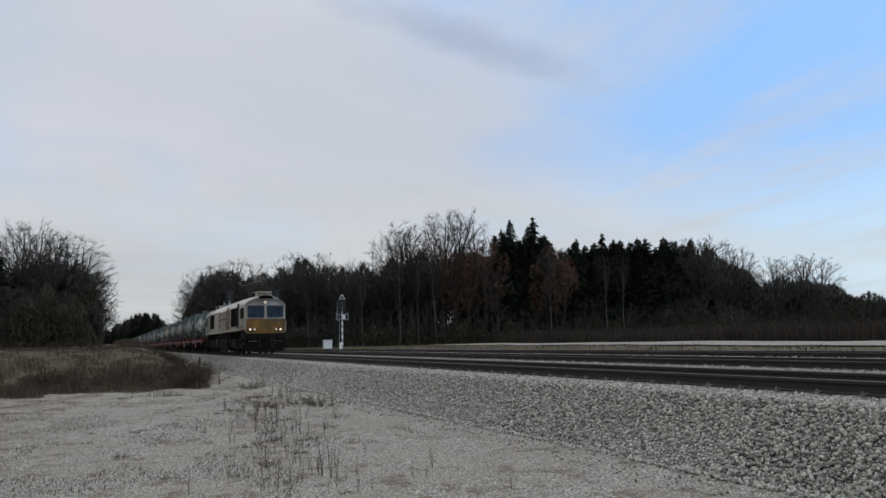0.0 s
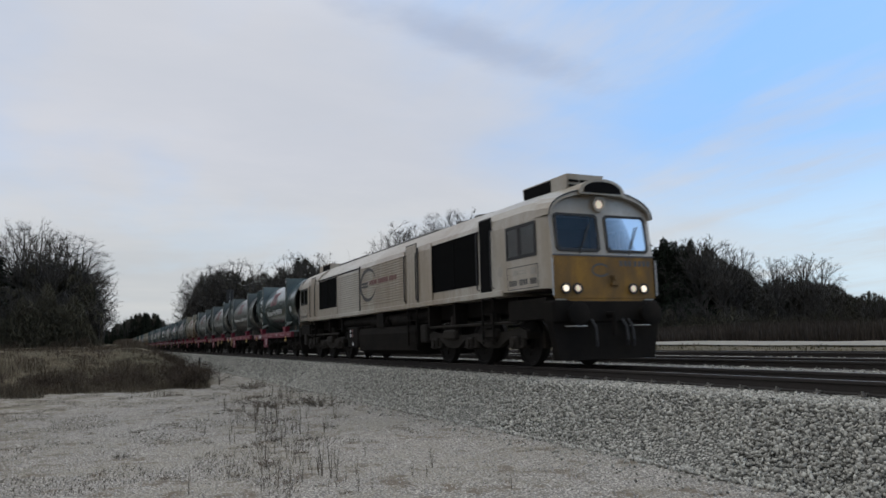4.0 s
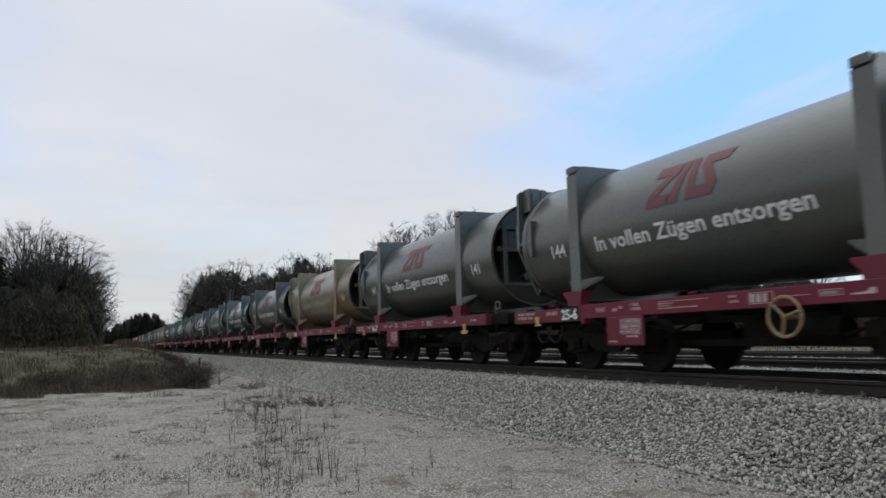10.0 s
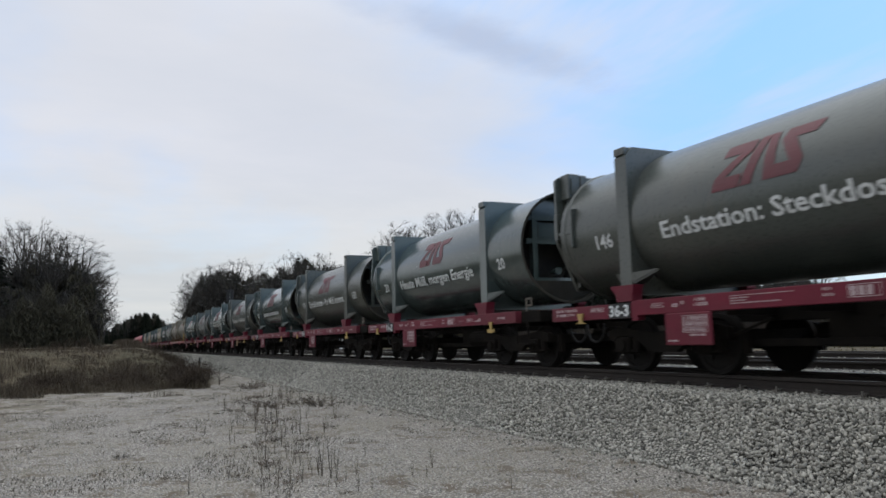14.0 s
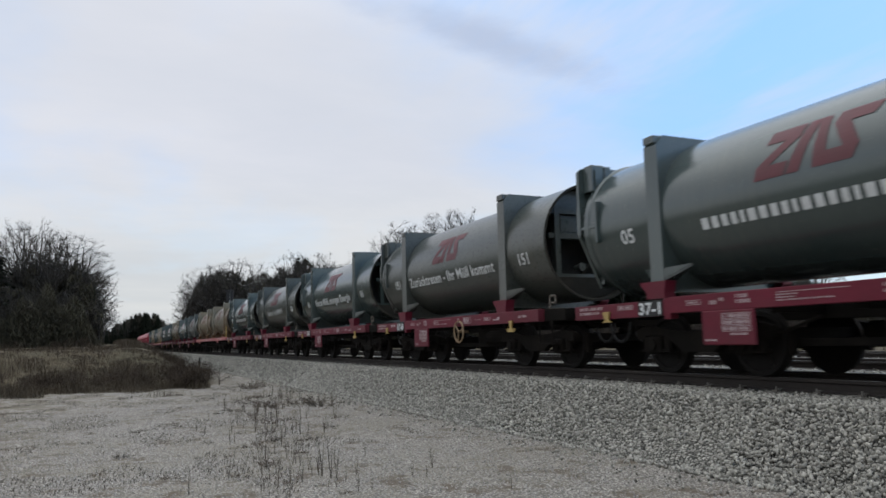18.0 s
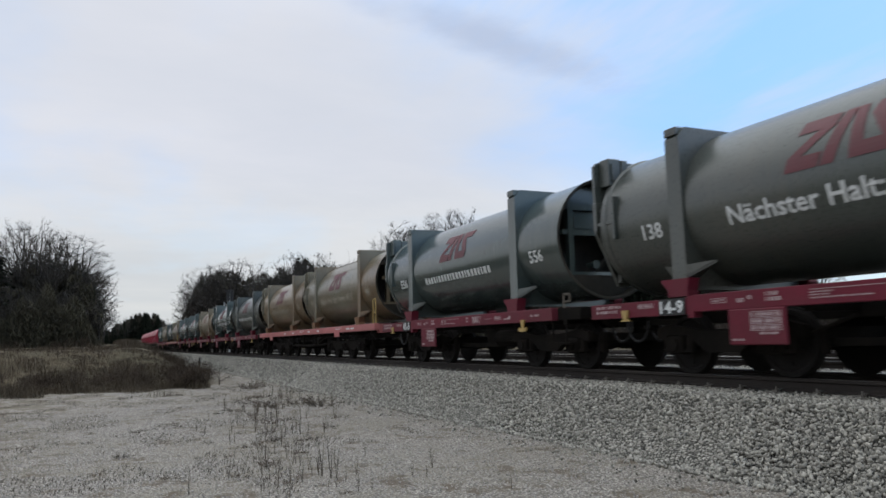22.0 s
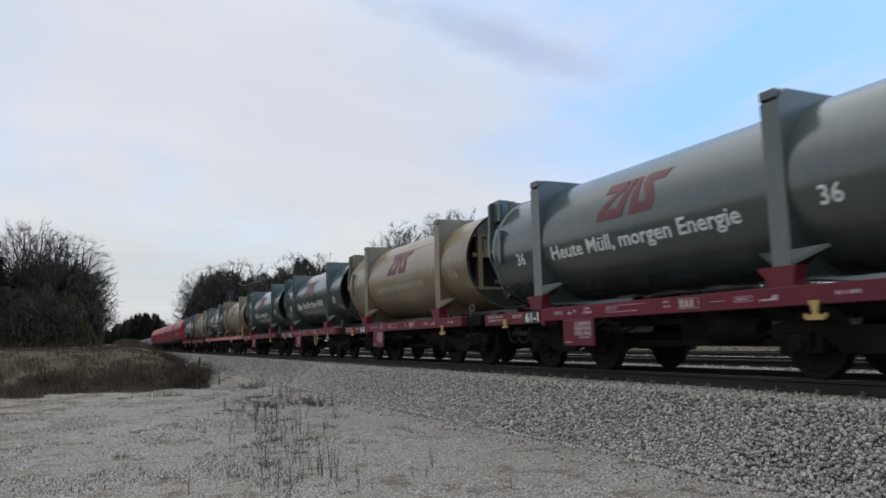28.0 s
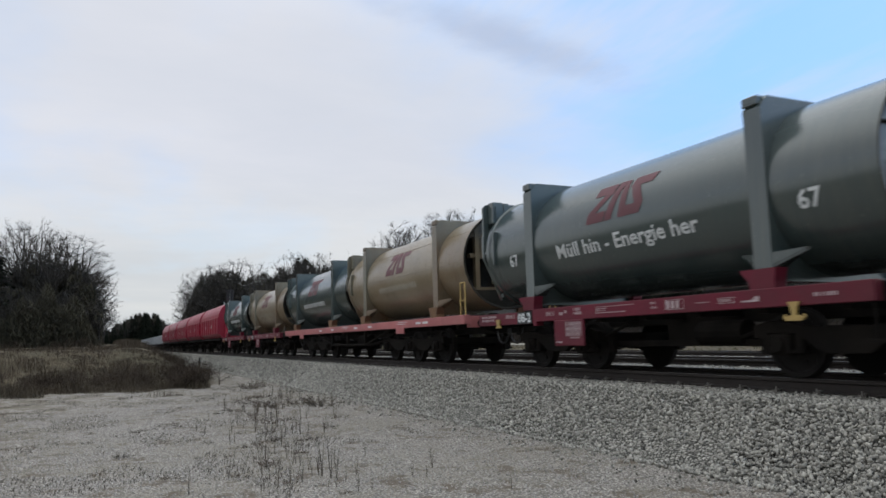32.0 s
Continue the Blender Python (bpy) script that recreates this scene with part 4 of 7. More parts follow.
def build_container(kind):
    mat_ = M["tank_" + kind]
    parts = container_meshes()
    out = {}
    for k, b in parts.items():
        mm = M["tank_inside"] if k in ("hatch",) else M["tank_stone"] if kind in ("tan", "sand") and k in ("frame0", "frame1", "casting", "door", "latch", "door_flange", "door_bracket") else mat_
        # plate and stay take the same colour with the mouth's shade in it
        mm = M["tank_shade_grime"] if k in ("bottom_plate", "stay") else mm
        out[k] = finish(b, k, [mm, M["tank_shade_grime"]] if k == "barrel" else mm, k in ("barrel",), 30)
        if k == "barrel":      # inner wall and front rim: dirt, with the mouth's shade in the colour
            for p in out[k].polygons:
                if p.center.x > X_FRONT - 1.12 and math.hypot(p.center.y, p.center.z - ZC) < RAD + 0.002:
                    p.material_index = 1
    return out


TANKS = {k: build_container(k) for k in ("green", "blue", "tan", "stone", "sand")}
HALF_TURN = Matrix.Rotation(math.pi, 4, "Z")


def container(at, kind, number, slogan, label):
    c = vehicle("refuse_container", at, label, "container", "refuse containers on the train")
    me = TANKS[kind]
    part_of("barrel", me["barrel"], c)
    for y in (-0.66, 0.66):
        part_of("bulkhead_post", me["bulkhead_post"], c, at=pose(0, y, 0))
    for z in (ZC + 0.62, ZC + 0.10, ZC - 0.75):
        part_of("bulkhead_beam", me["bulkhead_beam"], c, at=pose(0, 0, z))
    for k in ("bulkhead_panel", "stay", "door_flange", "door_bracket"):
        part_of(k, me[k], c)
    if kind == "stone":
        part_of("roof_strip", me["roof_strip"], c)
    for z in (ZC + 0.72, ZC - 0.02) if kind in ("stone", "tan", "sand") else ():
        part_of("weld_seam", me["weld_seam"], c, at=Matrix.Translation((0, 0, ZC)) @ Matrix.Rotation(-math.asin((z - ZC) / RAD), 4, "X"))
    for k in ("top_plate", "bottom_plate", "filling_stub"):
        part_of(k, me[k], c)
    part_of("hatch", me["hatch"], c, "dark recessed filling hatch")
    part_of("rear_door", me["door"], c)
    part_of("door_latch", me["latch"], c)
    mid = (X_REAR + X_FRONT) / 2
    for k, px in enumerate(POSTS):
        f = part_of("end_frame", me["frame%d" % k], c)
        for y in (-1.165, 1.165):
            for z in (3.727, 1.29):
                part_of("corner_casting", me["casting"], f, at=pose(px + POST_W / 2 - 0.06, y, z) @ (HALF_TURN if y > 0 else Matrix()))
        for near in (1, -1):
            for side in (1, -1):
                x = px + (POST_W if side > 0 else 0)
                g = part_of("gusset", me["gusset"], f, at=Matrix.Translation((x, 0, ZC)))
                g.scale = (side, near, -1)
    pale = M["letter_white"] if kind in ("green", "blue") else M["letter_faded"]
    for piece in ((0, 3), (3, 5), (5, 8)):
        part("emblem_figure", wrap(logo_bm(1.78, 0.68, *piece), -3.72, 2.62), M["logo_red"], c, "dull red angular emblem, weathered")
    if isinstance(slogan, str):
        w = {"Nächster Halt: MHKW": 3.7, "Zurücktreten - Ihr Müll kommt": 5.1, "In vollen Zügen entsorgen": 4.5, "Endstation: Steckdose": 3.95,
             "Heute Müll, morgen Energie": 4.75, "Saubere Energie aus Müll": 4.5, "Bahn frei für Ihren Müll": 4.2, "Müll hin - Energie her": 3.75}[slogan]
        b = flat_bm(letters(slogan, 0.27, 0.007), w)
    else:
        widths = [(0.13, 0.10, 0.12, 0.07, 0.11)[k * 7 % 5] for k in range(slogan)]
        b = bars_bm(widths, 0.17, 0.065)
        w = sum(widths) + 0.065 * (slogan - 1)
    tagged(part("slogan", wrap(b, -2.88 - w / 2, 2.13), pale, c), "one line of pale lettering", kind="stuff")
    if number:
        part("number", wrap(flat_bm(letters(number, 0.25, 0.007)), 0.72, 2.15), pale, c)
        part("number", wrap(flat_bm(letters(number, 0.25, 0.007)), -6.60, 2.15), pale, c)
    return c


# ---- flat wagon under one container
def print_marks(bm, x0, x1, z, h, y, seed):
    """A line of stencilled characters as small bars of uneven width."""
    rng = random.Random(seed)
    x = x0
    while x < x1 - 0.02:
        w = rng.choice((0.55, 0.6, 0.3, 0.62)) * max(h, 0.03)
        box(bm, x, min(x + w, x1), y - 0.003, y, z, z + h)
        x += w + 0.30 * max(h, 0.03) + (0.5 * max(h, 0.03) if rng.random() < 0.2 else 0)


def frame_marks(bm, x0, x1, z0, z1, y, w=0.008):
    """A thin painted rectangle."""
    for a, b, c, d in ((x0, x1, z0, z0 + w), (x0, x1, z1 - w, z1), (x0, x0 + w, z0 + w, z1 - w), (x1 - w, x1, z0 + w, z1 - w)):
        box(bm, a, b, y - 0.003, y, c, d)


def wagon_meshes():
    me = {}
    bm = B()   # side beam: an I-section with a flat outer web, deeper ahead of the step
    for s in (-1, 1):
        y0, y1 = sorted((s * 1.20, s * 1.355))
        box(bm, -5.35, 1.75, y0, y1, 0.93, 1.175, bevel=0.008)
        box(bm, -5.45, -5.33, y0, y1 + 0.0, 0.85, 1.17)
        y2, y3 = sorted((s * 1.18, s * 1.345))
        box(bm, -7.82, -5.46, y2, y3, 0.90, 1.145, bevel=0.008)
    me["side_beam"] = (bm, "wagon_red")
    bm = B()   # floor frame: centre sill and cross members
    box(bm, -7.7, 2.5, -0.35, -0.18, 0.78, 1.10)
    box(bm, -7.7, 2.5, 0.18, 0.35, 0.78, 1.10)
    for x in (-7.72, -6.4, -4.9, -3.6, -2.4, -1.2, 0.0, 1.2, 1.9):
        box(bm, x, x + 0.14, -1.2, 1.2, 0.86, 1.08)
    for y in (-0.62, 0.5):
        box(bm, -4.0, 0.0, y, y + 0.06, 0.42, 0.52)
    box(bm, -2.6, -1.9, -0.45, 0.45, 0.45, 0.80)
    tube(bm, (-1.7, -0.55, 0.62), (-0.8, -0.55, 0.62), 0.19, sides=14)
    tube(bm, (-3.3, 0.3, 0.6), (-2.9, 0.3, 0.6), 0.14, sides=12)
    for x in (-3.9, -0.6):
        tube(bm, (x, -0.9, 0.55), (x + 0.8, -0.9, 0.80), 0.025, sides=6)
    me["floor_frame"] = (bm, "underframe")
    bm = B()   # dark platform at the front end
    box(bm, 1.752, 2.50, -1.22, 1.22, 0.93, 1.16, bevel=0.01)
    me["end_platform"] = (bm, "underframe")
    bm = B()
    prism(bm, [(0.0, 1.17), (0.40, 1.17), (0.40, 1.26), (0.44, 1.44), (-0.14, 1.44), (-0.14, 1.40), (-0.02, 1.28)], "y", -1.33, -1.12)
    me["container_support"] = (bm, "wagon_red")
    bm = B()   # data panel hung under the beam
    box(bm, -4.68, -3.74, -1.375, -1.33, 0.45, 0.93, bevel=0.015)
    me["data_panel"] = (bm, "wagon_red")
    bm = B()   # boxed table of figures, each figure a small bar
    for k in range(3):
        frame_marks(bm, -4.30, -3.80, 0.635 + k * 0.088, 0.712 + k * 0.088, -1.3755)
        print_marks(bm, -4.28, -3.82, 0.652 + k * 0.088, 0.044, -1.3755, k)
    print_marks(bm, -4.16, -3.86, 0.585, 0.032, -1.3755, 3)
    print_marks(bm, -4.62, -4.40, 0.505, 0.030, -1.3755, 4)
    me["data_table"] = (bm, "letter_stencil")
    bm = B()   # small stencilled marks on the beam, as plain bars
    y = -1.356
    for x0, x1, z0, z1 in ((-4.98, -4.70, 1.03, 1.10), (-3.00 + 2.45, -0.25, 1.02, 1.10), (-1.62, -1.22, 0.985, 1.135)):
        frame_marks(bm, x0, x1, z0, z1, y)
        print_marks(bm, x0 + 0.03, x1 - 0.03, z0 + 0.02, z1 - z0 - 0.04, y, int(-x0 * 7))
    for x0, x1, z, h in ((-4.52, -4.40, 1.02, 0.055), (-4.34, -4.24, 1.055, 0.05), (-4.05, -3.82, 1.085, 0.05), (-4.05, -3.80, 1.015, 0.05), (-3.38, -3.05, 1.075, 0.018),
                         (-3.38, -3.1, 1.04, 0.018), (-3.38, -2.55, 1.005, 0.018), (-1.95, -1.82, 1.09, 0.035), (-1.95, -1.80, 1.02, 0.035), (0.98, 1.30, 1.03, 0.045)):
        print_marks(bm, x0, x1, z, h, y, int(-x0 * 9))
    box(bm, -3.38, -2.35, y - 0.003, y, 1.112, 1.120)
    box(bm, -0.98, -0.70, y - 0.003, y, 1.052, 1.060)
    prism(bm, [(-0.14, 1.015), (0.16, 1.015), (0.16, 1.085), (0.09, 1.085), (0.05, 1.04), (-0.14, 1.035)], "y", y - 0.003, y)
    y = -1.346
    print_marks(bm, -7.66, -6.98, 1.062, 0.048, y, 11)
    print_marks(bm, -7.66, -7.05, 0.985, 0.048, y, 12)
    frame_marks(bm, -6.58, -6.20, 1.03, 1.10, y)
    print_marks(bm, -6.56, -6.22, 1.045, 0.04, y, 13)
    me["stencil"] = (bm, "letter_stencil")
    bm = B()
    box(bm, -6.05, -5.50, -1.365, -1.3455, 0.90, 1.145)
    me["number_plate"] = (bm, "black")
    bm = B()   # lashing hook
    prism(bm, [(0.62, 0.98), (0.79, 0.98), (0.755, 0.92), (0.735, 0.82), (0.82, 0.79), (0.84, 0.83), (0.865, 0.79), (0.82, 0.745), (0.58, 0.745), (0.545, 0.79), (0.57, 0.83), (0.60, 0.79), (0.675, 0.82), (0.655, 0.92)], "y", -1.40, -1.366)
    me["lashing_hook"] = (bm, "handle_yellow")
    bm = B()
    prism(bm, [(-6.95, 1.02), (-6.78, 1.02), (-6.82, 0.88), (-6.74, 0.84), (-6.98, 0.84), (-6.90, 0.88)], "y", -1.39, -1.352)
    me["rear_hook"] = (bm, "handle_yellow")
    bm = B()   # step and grab rail at the front corner
    tube(bm, (1.70, -1.30, 0.95), (1.70, -1.30, 0.50), 0.018, sides=6)
    tube(bm, (2.15, -1.30, 0.95), (2.15, -1.30, 0.50), 0.018, sides=6)
    box(bm, 1.55, 2.25, -1.36, -1.16, 0.48, 0.51)
    me["shunter_step"] = (bm, "underframe")
    bm = B()
    for p, q in (((1.95, 1.16), (1.95, 1.42)), ((1.95, 1.42), (2.15, 1.42)), ((2.15, 1.42), (2.15, 1.28)), ((2.15, 1.28), (1.99, 1.28))):
        tube(bm, (p[0], -1.2, p[1]), (q[0], -1.2, q[1]), 0.02, sides=6)
    me["grab_rail"] = (bm, "dull_metal")
    return {k: (finish(b, k, M[m]), m) for k, (b, m) in me.items()}


def handwheel_mesh():
    bm = B()
    n, r = 24, 0.25
    ring = [(math.cos(2 * math.pi * i / n) * r, 0, math.sin(2 * math.pi * i / n) * r) for i in range(n)]
    hose(bm, ring, 0.022, 6, True)
    for k in range(3):
        a = 2 * math.pi * k / 3 + 0.3
        tube(bm, (0, 0, 0), (math.cos(a) * r, 0, math.sin(a) * r), 0.018, sides=6)
    tube(bm, (0, -0.03, 0), (0, 0.25, 0), 0.03, sides=8)
    return finish(bm, "handwheel", M["wheel_paint"])


WAGON = wagon_meshes()
HANDWHEEL = handwheel_mesh()


def flat_wagon(at, end_mark, wheel_x=None):
    w = vehicle("flat_wagon", at, "dark red bogie flat wagon with white stencilled marks", "railway wagon", "container wagons of the train")
    beam = None
    for k, (me, _) in WAGON.items():
        if k in ("data_table", "stencil", "number_plate"):
            continue
        if k == "container_support":
            for px in POSTS:
                for turn in (0, 1):
                    part_of(k, me, w, at=pose(px - 0.02, 0, 0) if not turn else pose(px + 0.34, 0, 0) @ HALF_TURN)
            continue
        ob = part_of(k, me, w)
        if k == "side_beam":
            beam = ob
        if k == "data_panel":
            tagged(part_of("data_table", WAGON["data_table"][0], ob), "white table of small print", kind="stuff")
    tagged(part_of("stencil", WAGON["stencil"][0], beam), kind="stuff")
    plate = part_of("number_plate", WAGON["number_plate"][0], beam, "black plate with white figures")
    part("lettering", upright(flat_bm(letters(end_mark, 0.185, 0.007), 0.50), -6.03, -1.3665, 0.935), M["letter_white"], w)
    bogie(w, -5.12, WAGON_BOGIE, (-0.91, 0.91), WAGON_WHEEL)
    bogie(w, 1.12, WAGON_BOGIE, (-0.91, 0.91), WAGON_WHEEL)
    buffers(w, 2.42, 1)
    buffers(w, -7.40, -1)
    if wheel_x is not None:
        part_of("handwheel", HANDWHEEL, w, "dull ochre three-spoked brake handwheel", at=pose(wheel_x, -1.42, 0.80))
    return w


# ---- long wagon under two containers
bm = B()
prism(bm, [(-0.04, 1.195), (0.44, 1.195), (0.38, 1.28), (0.46, 1.46), (-0.10, 1.46), (-0.02, 1.28)], "y", -1.33, -1.12)
RUSTY_SUPPORT = finish(bm, "container_support", M["rusty_paint"])


def long_wagon(at, lead):
    w = vehicle("flat_wagon", at, "faded pink-red long flat wagon with yellow end rails", "railway wagon", "container wagons of the train")
    rear, front = -7.6 - lead, 2.05
    bm = B()
    for s in (-1, 1):
        y0, y1 = sorted((s * 1.18, s * 1.345))
        box(bm, rear, front, y0, y1, 0.98, 1.20, bevel=0.01)
    box(bm, rear, rear + 0.2, -1.18, 1.18, 0.90, 1.18)
    box(bm, front - 0.2, front, -1.18, 1.18, 0.90, 1.18)
    part("side_beam", bm, M["wagon_pink"], w)
    bm = B()
    box(bm, rear, front, -0.4, 0.4, 0.75, 1.1)
    for k in range(12):
        x = rear + 0.6 + k * (front - rear - 1.4) / 11
        box(bm, x, x + 0.14, -1.18, 1.18, 0.88, 1.1)
    for y in (-0.95, 0.9):
        mid, span = (rear + front) / 2, (front - rear) / 2 - 5.5
        hose(bm, [(mid + u * span, y, 0.92 - 0.42 * (1 - u ** 4)) for u in [-1 + k / 5 for k in range(11)]], 0.05)
    tube(bm, ((rear + front) / 2 - 0.6, -0.5, 0.66), ((rear + front) / 2 + 0.5, -0.5, 0.66), 0.2, sides=14)
    part("floor_frame", bm, M["underframe"], w)
    for s in (-1, 1):      # trussed rods with queen posts below each side beam
        bm = B()
        mid, half = (rear + front) / 2, 4.4
        hose(bm, [(mid - half, s * 1.22, 0.98), (mid - half * 0.45, s * 1.22, 0.52), (mid + half * 0.45, s * 1.22, 0.52), (mid + half, s * 1.22, 0.98)], 0.035)
        for u in (-0.45, 0.0, 0.45):
            box(bm, mid + u * half - 0.05, mid + u * half + 0.05, *sorted((s * 1.18, s * 1.26)), 0.50, 0.98)
        part("truss", bm, M["underframe"], w)
    for x in (-6.95 - lead + 2.4, front - 4.5):
        bm = B()
        box(bm, x, x + 0.62, -1.38, -1.345, 0.82, 1.0, bevel=0.01)
        part("data_panel", bm, M["wagon_pink"], w)
    bm = B()
    for x in (-0.5, -1.0, -5.1, -6.6, -9.5, -11.2):
        box(bm, x, x + 0.36, -1.349, -1.346, 1.06, 1.12)
    for x in (-2.4, -8.0):
        box(bm, x, x + 0.8, -1.349, -1.346, 1.14, 1.155)
        box(bm, x, x + 0.6, -1.349, -1.346, 1.09, 1.105)
    tagged(part("stencil", bm, M["letter_white"], w), kind="stuff")
    for px in POSTS + tuple(p - lead for p in POSTS):
        for turn in (0, 1):
            part_of("container_support", RUSTY_SUPPORT, w, at=pose(px - 0.02, 0, 0.005) if not turn else pose(px + 0.34, 0, 0.005) @ HALF_TURN)
    for y in (-1.28, 1.28):
        bm = B()
        for x in (front - 0.30, front - 0.05):
            tube(bm, (x, y, 1.18), (x, y, 1.98), 0.02, sides=6)
        tube(bm, (front - 0.30, y, 1.98), (front - 0.05, y, 1.98), 0.02, sides=6)
        tube(bm, (front - 0.30, y, 1.55), (front - 0.05, y, 1.55), 0.016, sides=6)
        part("end_rail", bm, M["handle_yellow"], w, "yellow tubular end rail")
    for x in (-2.9 - lead, front - 4.2):
        bogie(w, x, TRIPLE_BOGIE, (-1.9, 0.0, 1.9), WAGON_WHEEL)
    buffers(w, front, 1)
    buffers(w, rear, -1)
    return w


# ---- red hopper wagon with a slanting roof
def hopper_wagon(at, length):
    w = vehicle("hopper_wagon", at, "bright red closed hopper wagon with sloped shoulders", "railway wagon", "red hopper wagons at the train's tail")
    f, r = 0.0, -length + 1.3
    bm = B()
    side = [(1.42, 1.55), (1.42, 2.70)] + [(1.42 - 1.05 * (1 - math.cos(u)), 2.70 + 1.22 * math.sin(u)) for u in [math.pi / 2 * k / 6 for k in range(1, 7)]]
    ring = [(-y, z) for y, z in side] + side[::-1] + [(0.9, 1.05), (-0.9, 1.05)]
    prism(bm, ring, "x", r, f)
    part("body", bm, M["hopper_red"], w)
    k = 8
    for i in range(k + 1):
        bm = B()
        x = r + (f - r) * i / k
        for s in (-1, 1):
            prism(bm, [(s * 1.42, 1.5), (s * 1.48, 1.5), (s * 1.48, 2.76), (s * 1.42, 2.74)], "x", x - 0.05 if i else x, x + 0.05 if i < k else x + 0.02)
        part("side_rib", bm, M["hopper_red"], w)
    bm = B()
    box(bm, r - 0.2, f + 0.2, -1.3, -1.1, 1.0, 1.2)
    box(bm, r - 0.2, f + 0.2, 1.1, 1.3, 1.0, 1.2)
    box(bm, r - 0.3, f + 0.3, -0.4, 0.4, 0.75, 1.1)
    part("floor_frame", bm, M["underframe"], w)
    bm = B()
    box(bm, r, f, -1.46, 1.46, 2.66, 2.76, bevel=0.02)
    part("waist_rail", bm, M["hopper_red"], w)
    bm = B()   # end cowl and platform
    prism(bm, [(f, 1.15), (f + 0.45, 1.15), (f + 0.12, 3.5), (f, 3.6)], "y", -0.9, 0.9)
    part("end_cowl", bm, M["hopper_red"], w)
    bm = B()
    for x in (r + (f - r) * 0.3, r + (f - r) * 0.62):
        box(bm, x, x + 0.5, -1.431, -1.425, 2.0, 2.25)
    tagged(part("stencil", bm, M["letter_white"], w), kind="stuff")
    for x in (f - 2.0, r + 2.0):
        bogie(w, x, WAGON_BOGIE, (-0.91, 0.91), WAGON_WHEEL)
    buffers(w, f + 0.3, 1)
    buffers(w, r - 0.3, -1)
    return w


def low_wagon(at, length):
    w = vehicle("low_wagon", at, "grey low-sided wagon far down the train", "railway wagon", "grey wagons at the train's end")
    bm = B()
    box(bm, -length + 1.3, 0, -1.35, 1.35, 1.05, 2.45, bevel=0.05)
    part("body", bm, M["galvanised"], w)
    for i in range(9):
        bm = B()
        x = -(length - 1.3) * i / 8
        box(bm, x - 0.05, x + 0.05, -1.40, 1.40, 1.05, 2.42)
        part("side_rib", bm, M["galvanised"], w)
    bm = B()
    box(bm, -length + 1.0, 0.3, -1.2, 1.2, 0.8, 1.05)
    part("floor_frame", bm, M["underframe"], w)
    for x in (-2.0, -length + 3.3):
        bogie(w, x, WAGON_BOGIE, (-0.91, 0.91), WAGON_WHEEL)
    return w


# ---- the locomotive: two cabs, ribbed grey sides, yellow noses
HALF = 10.33


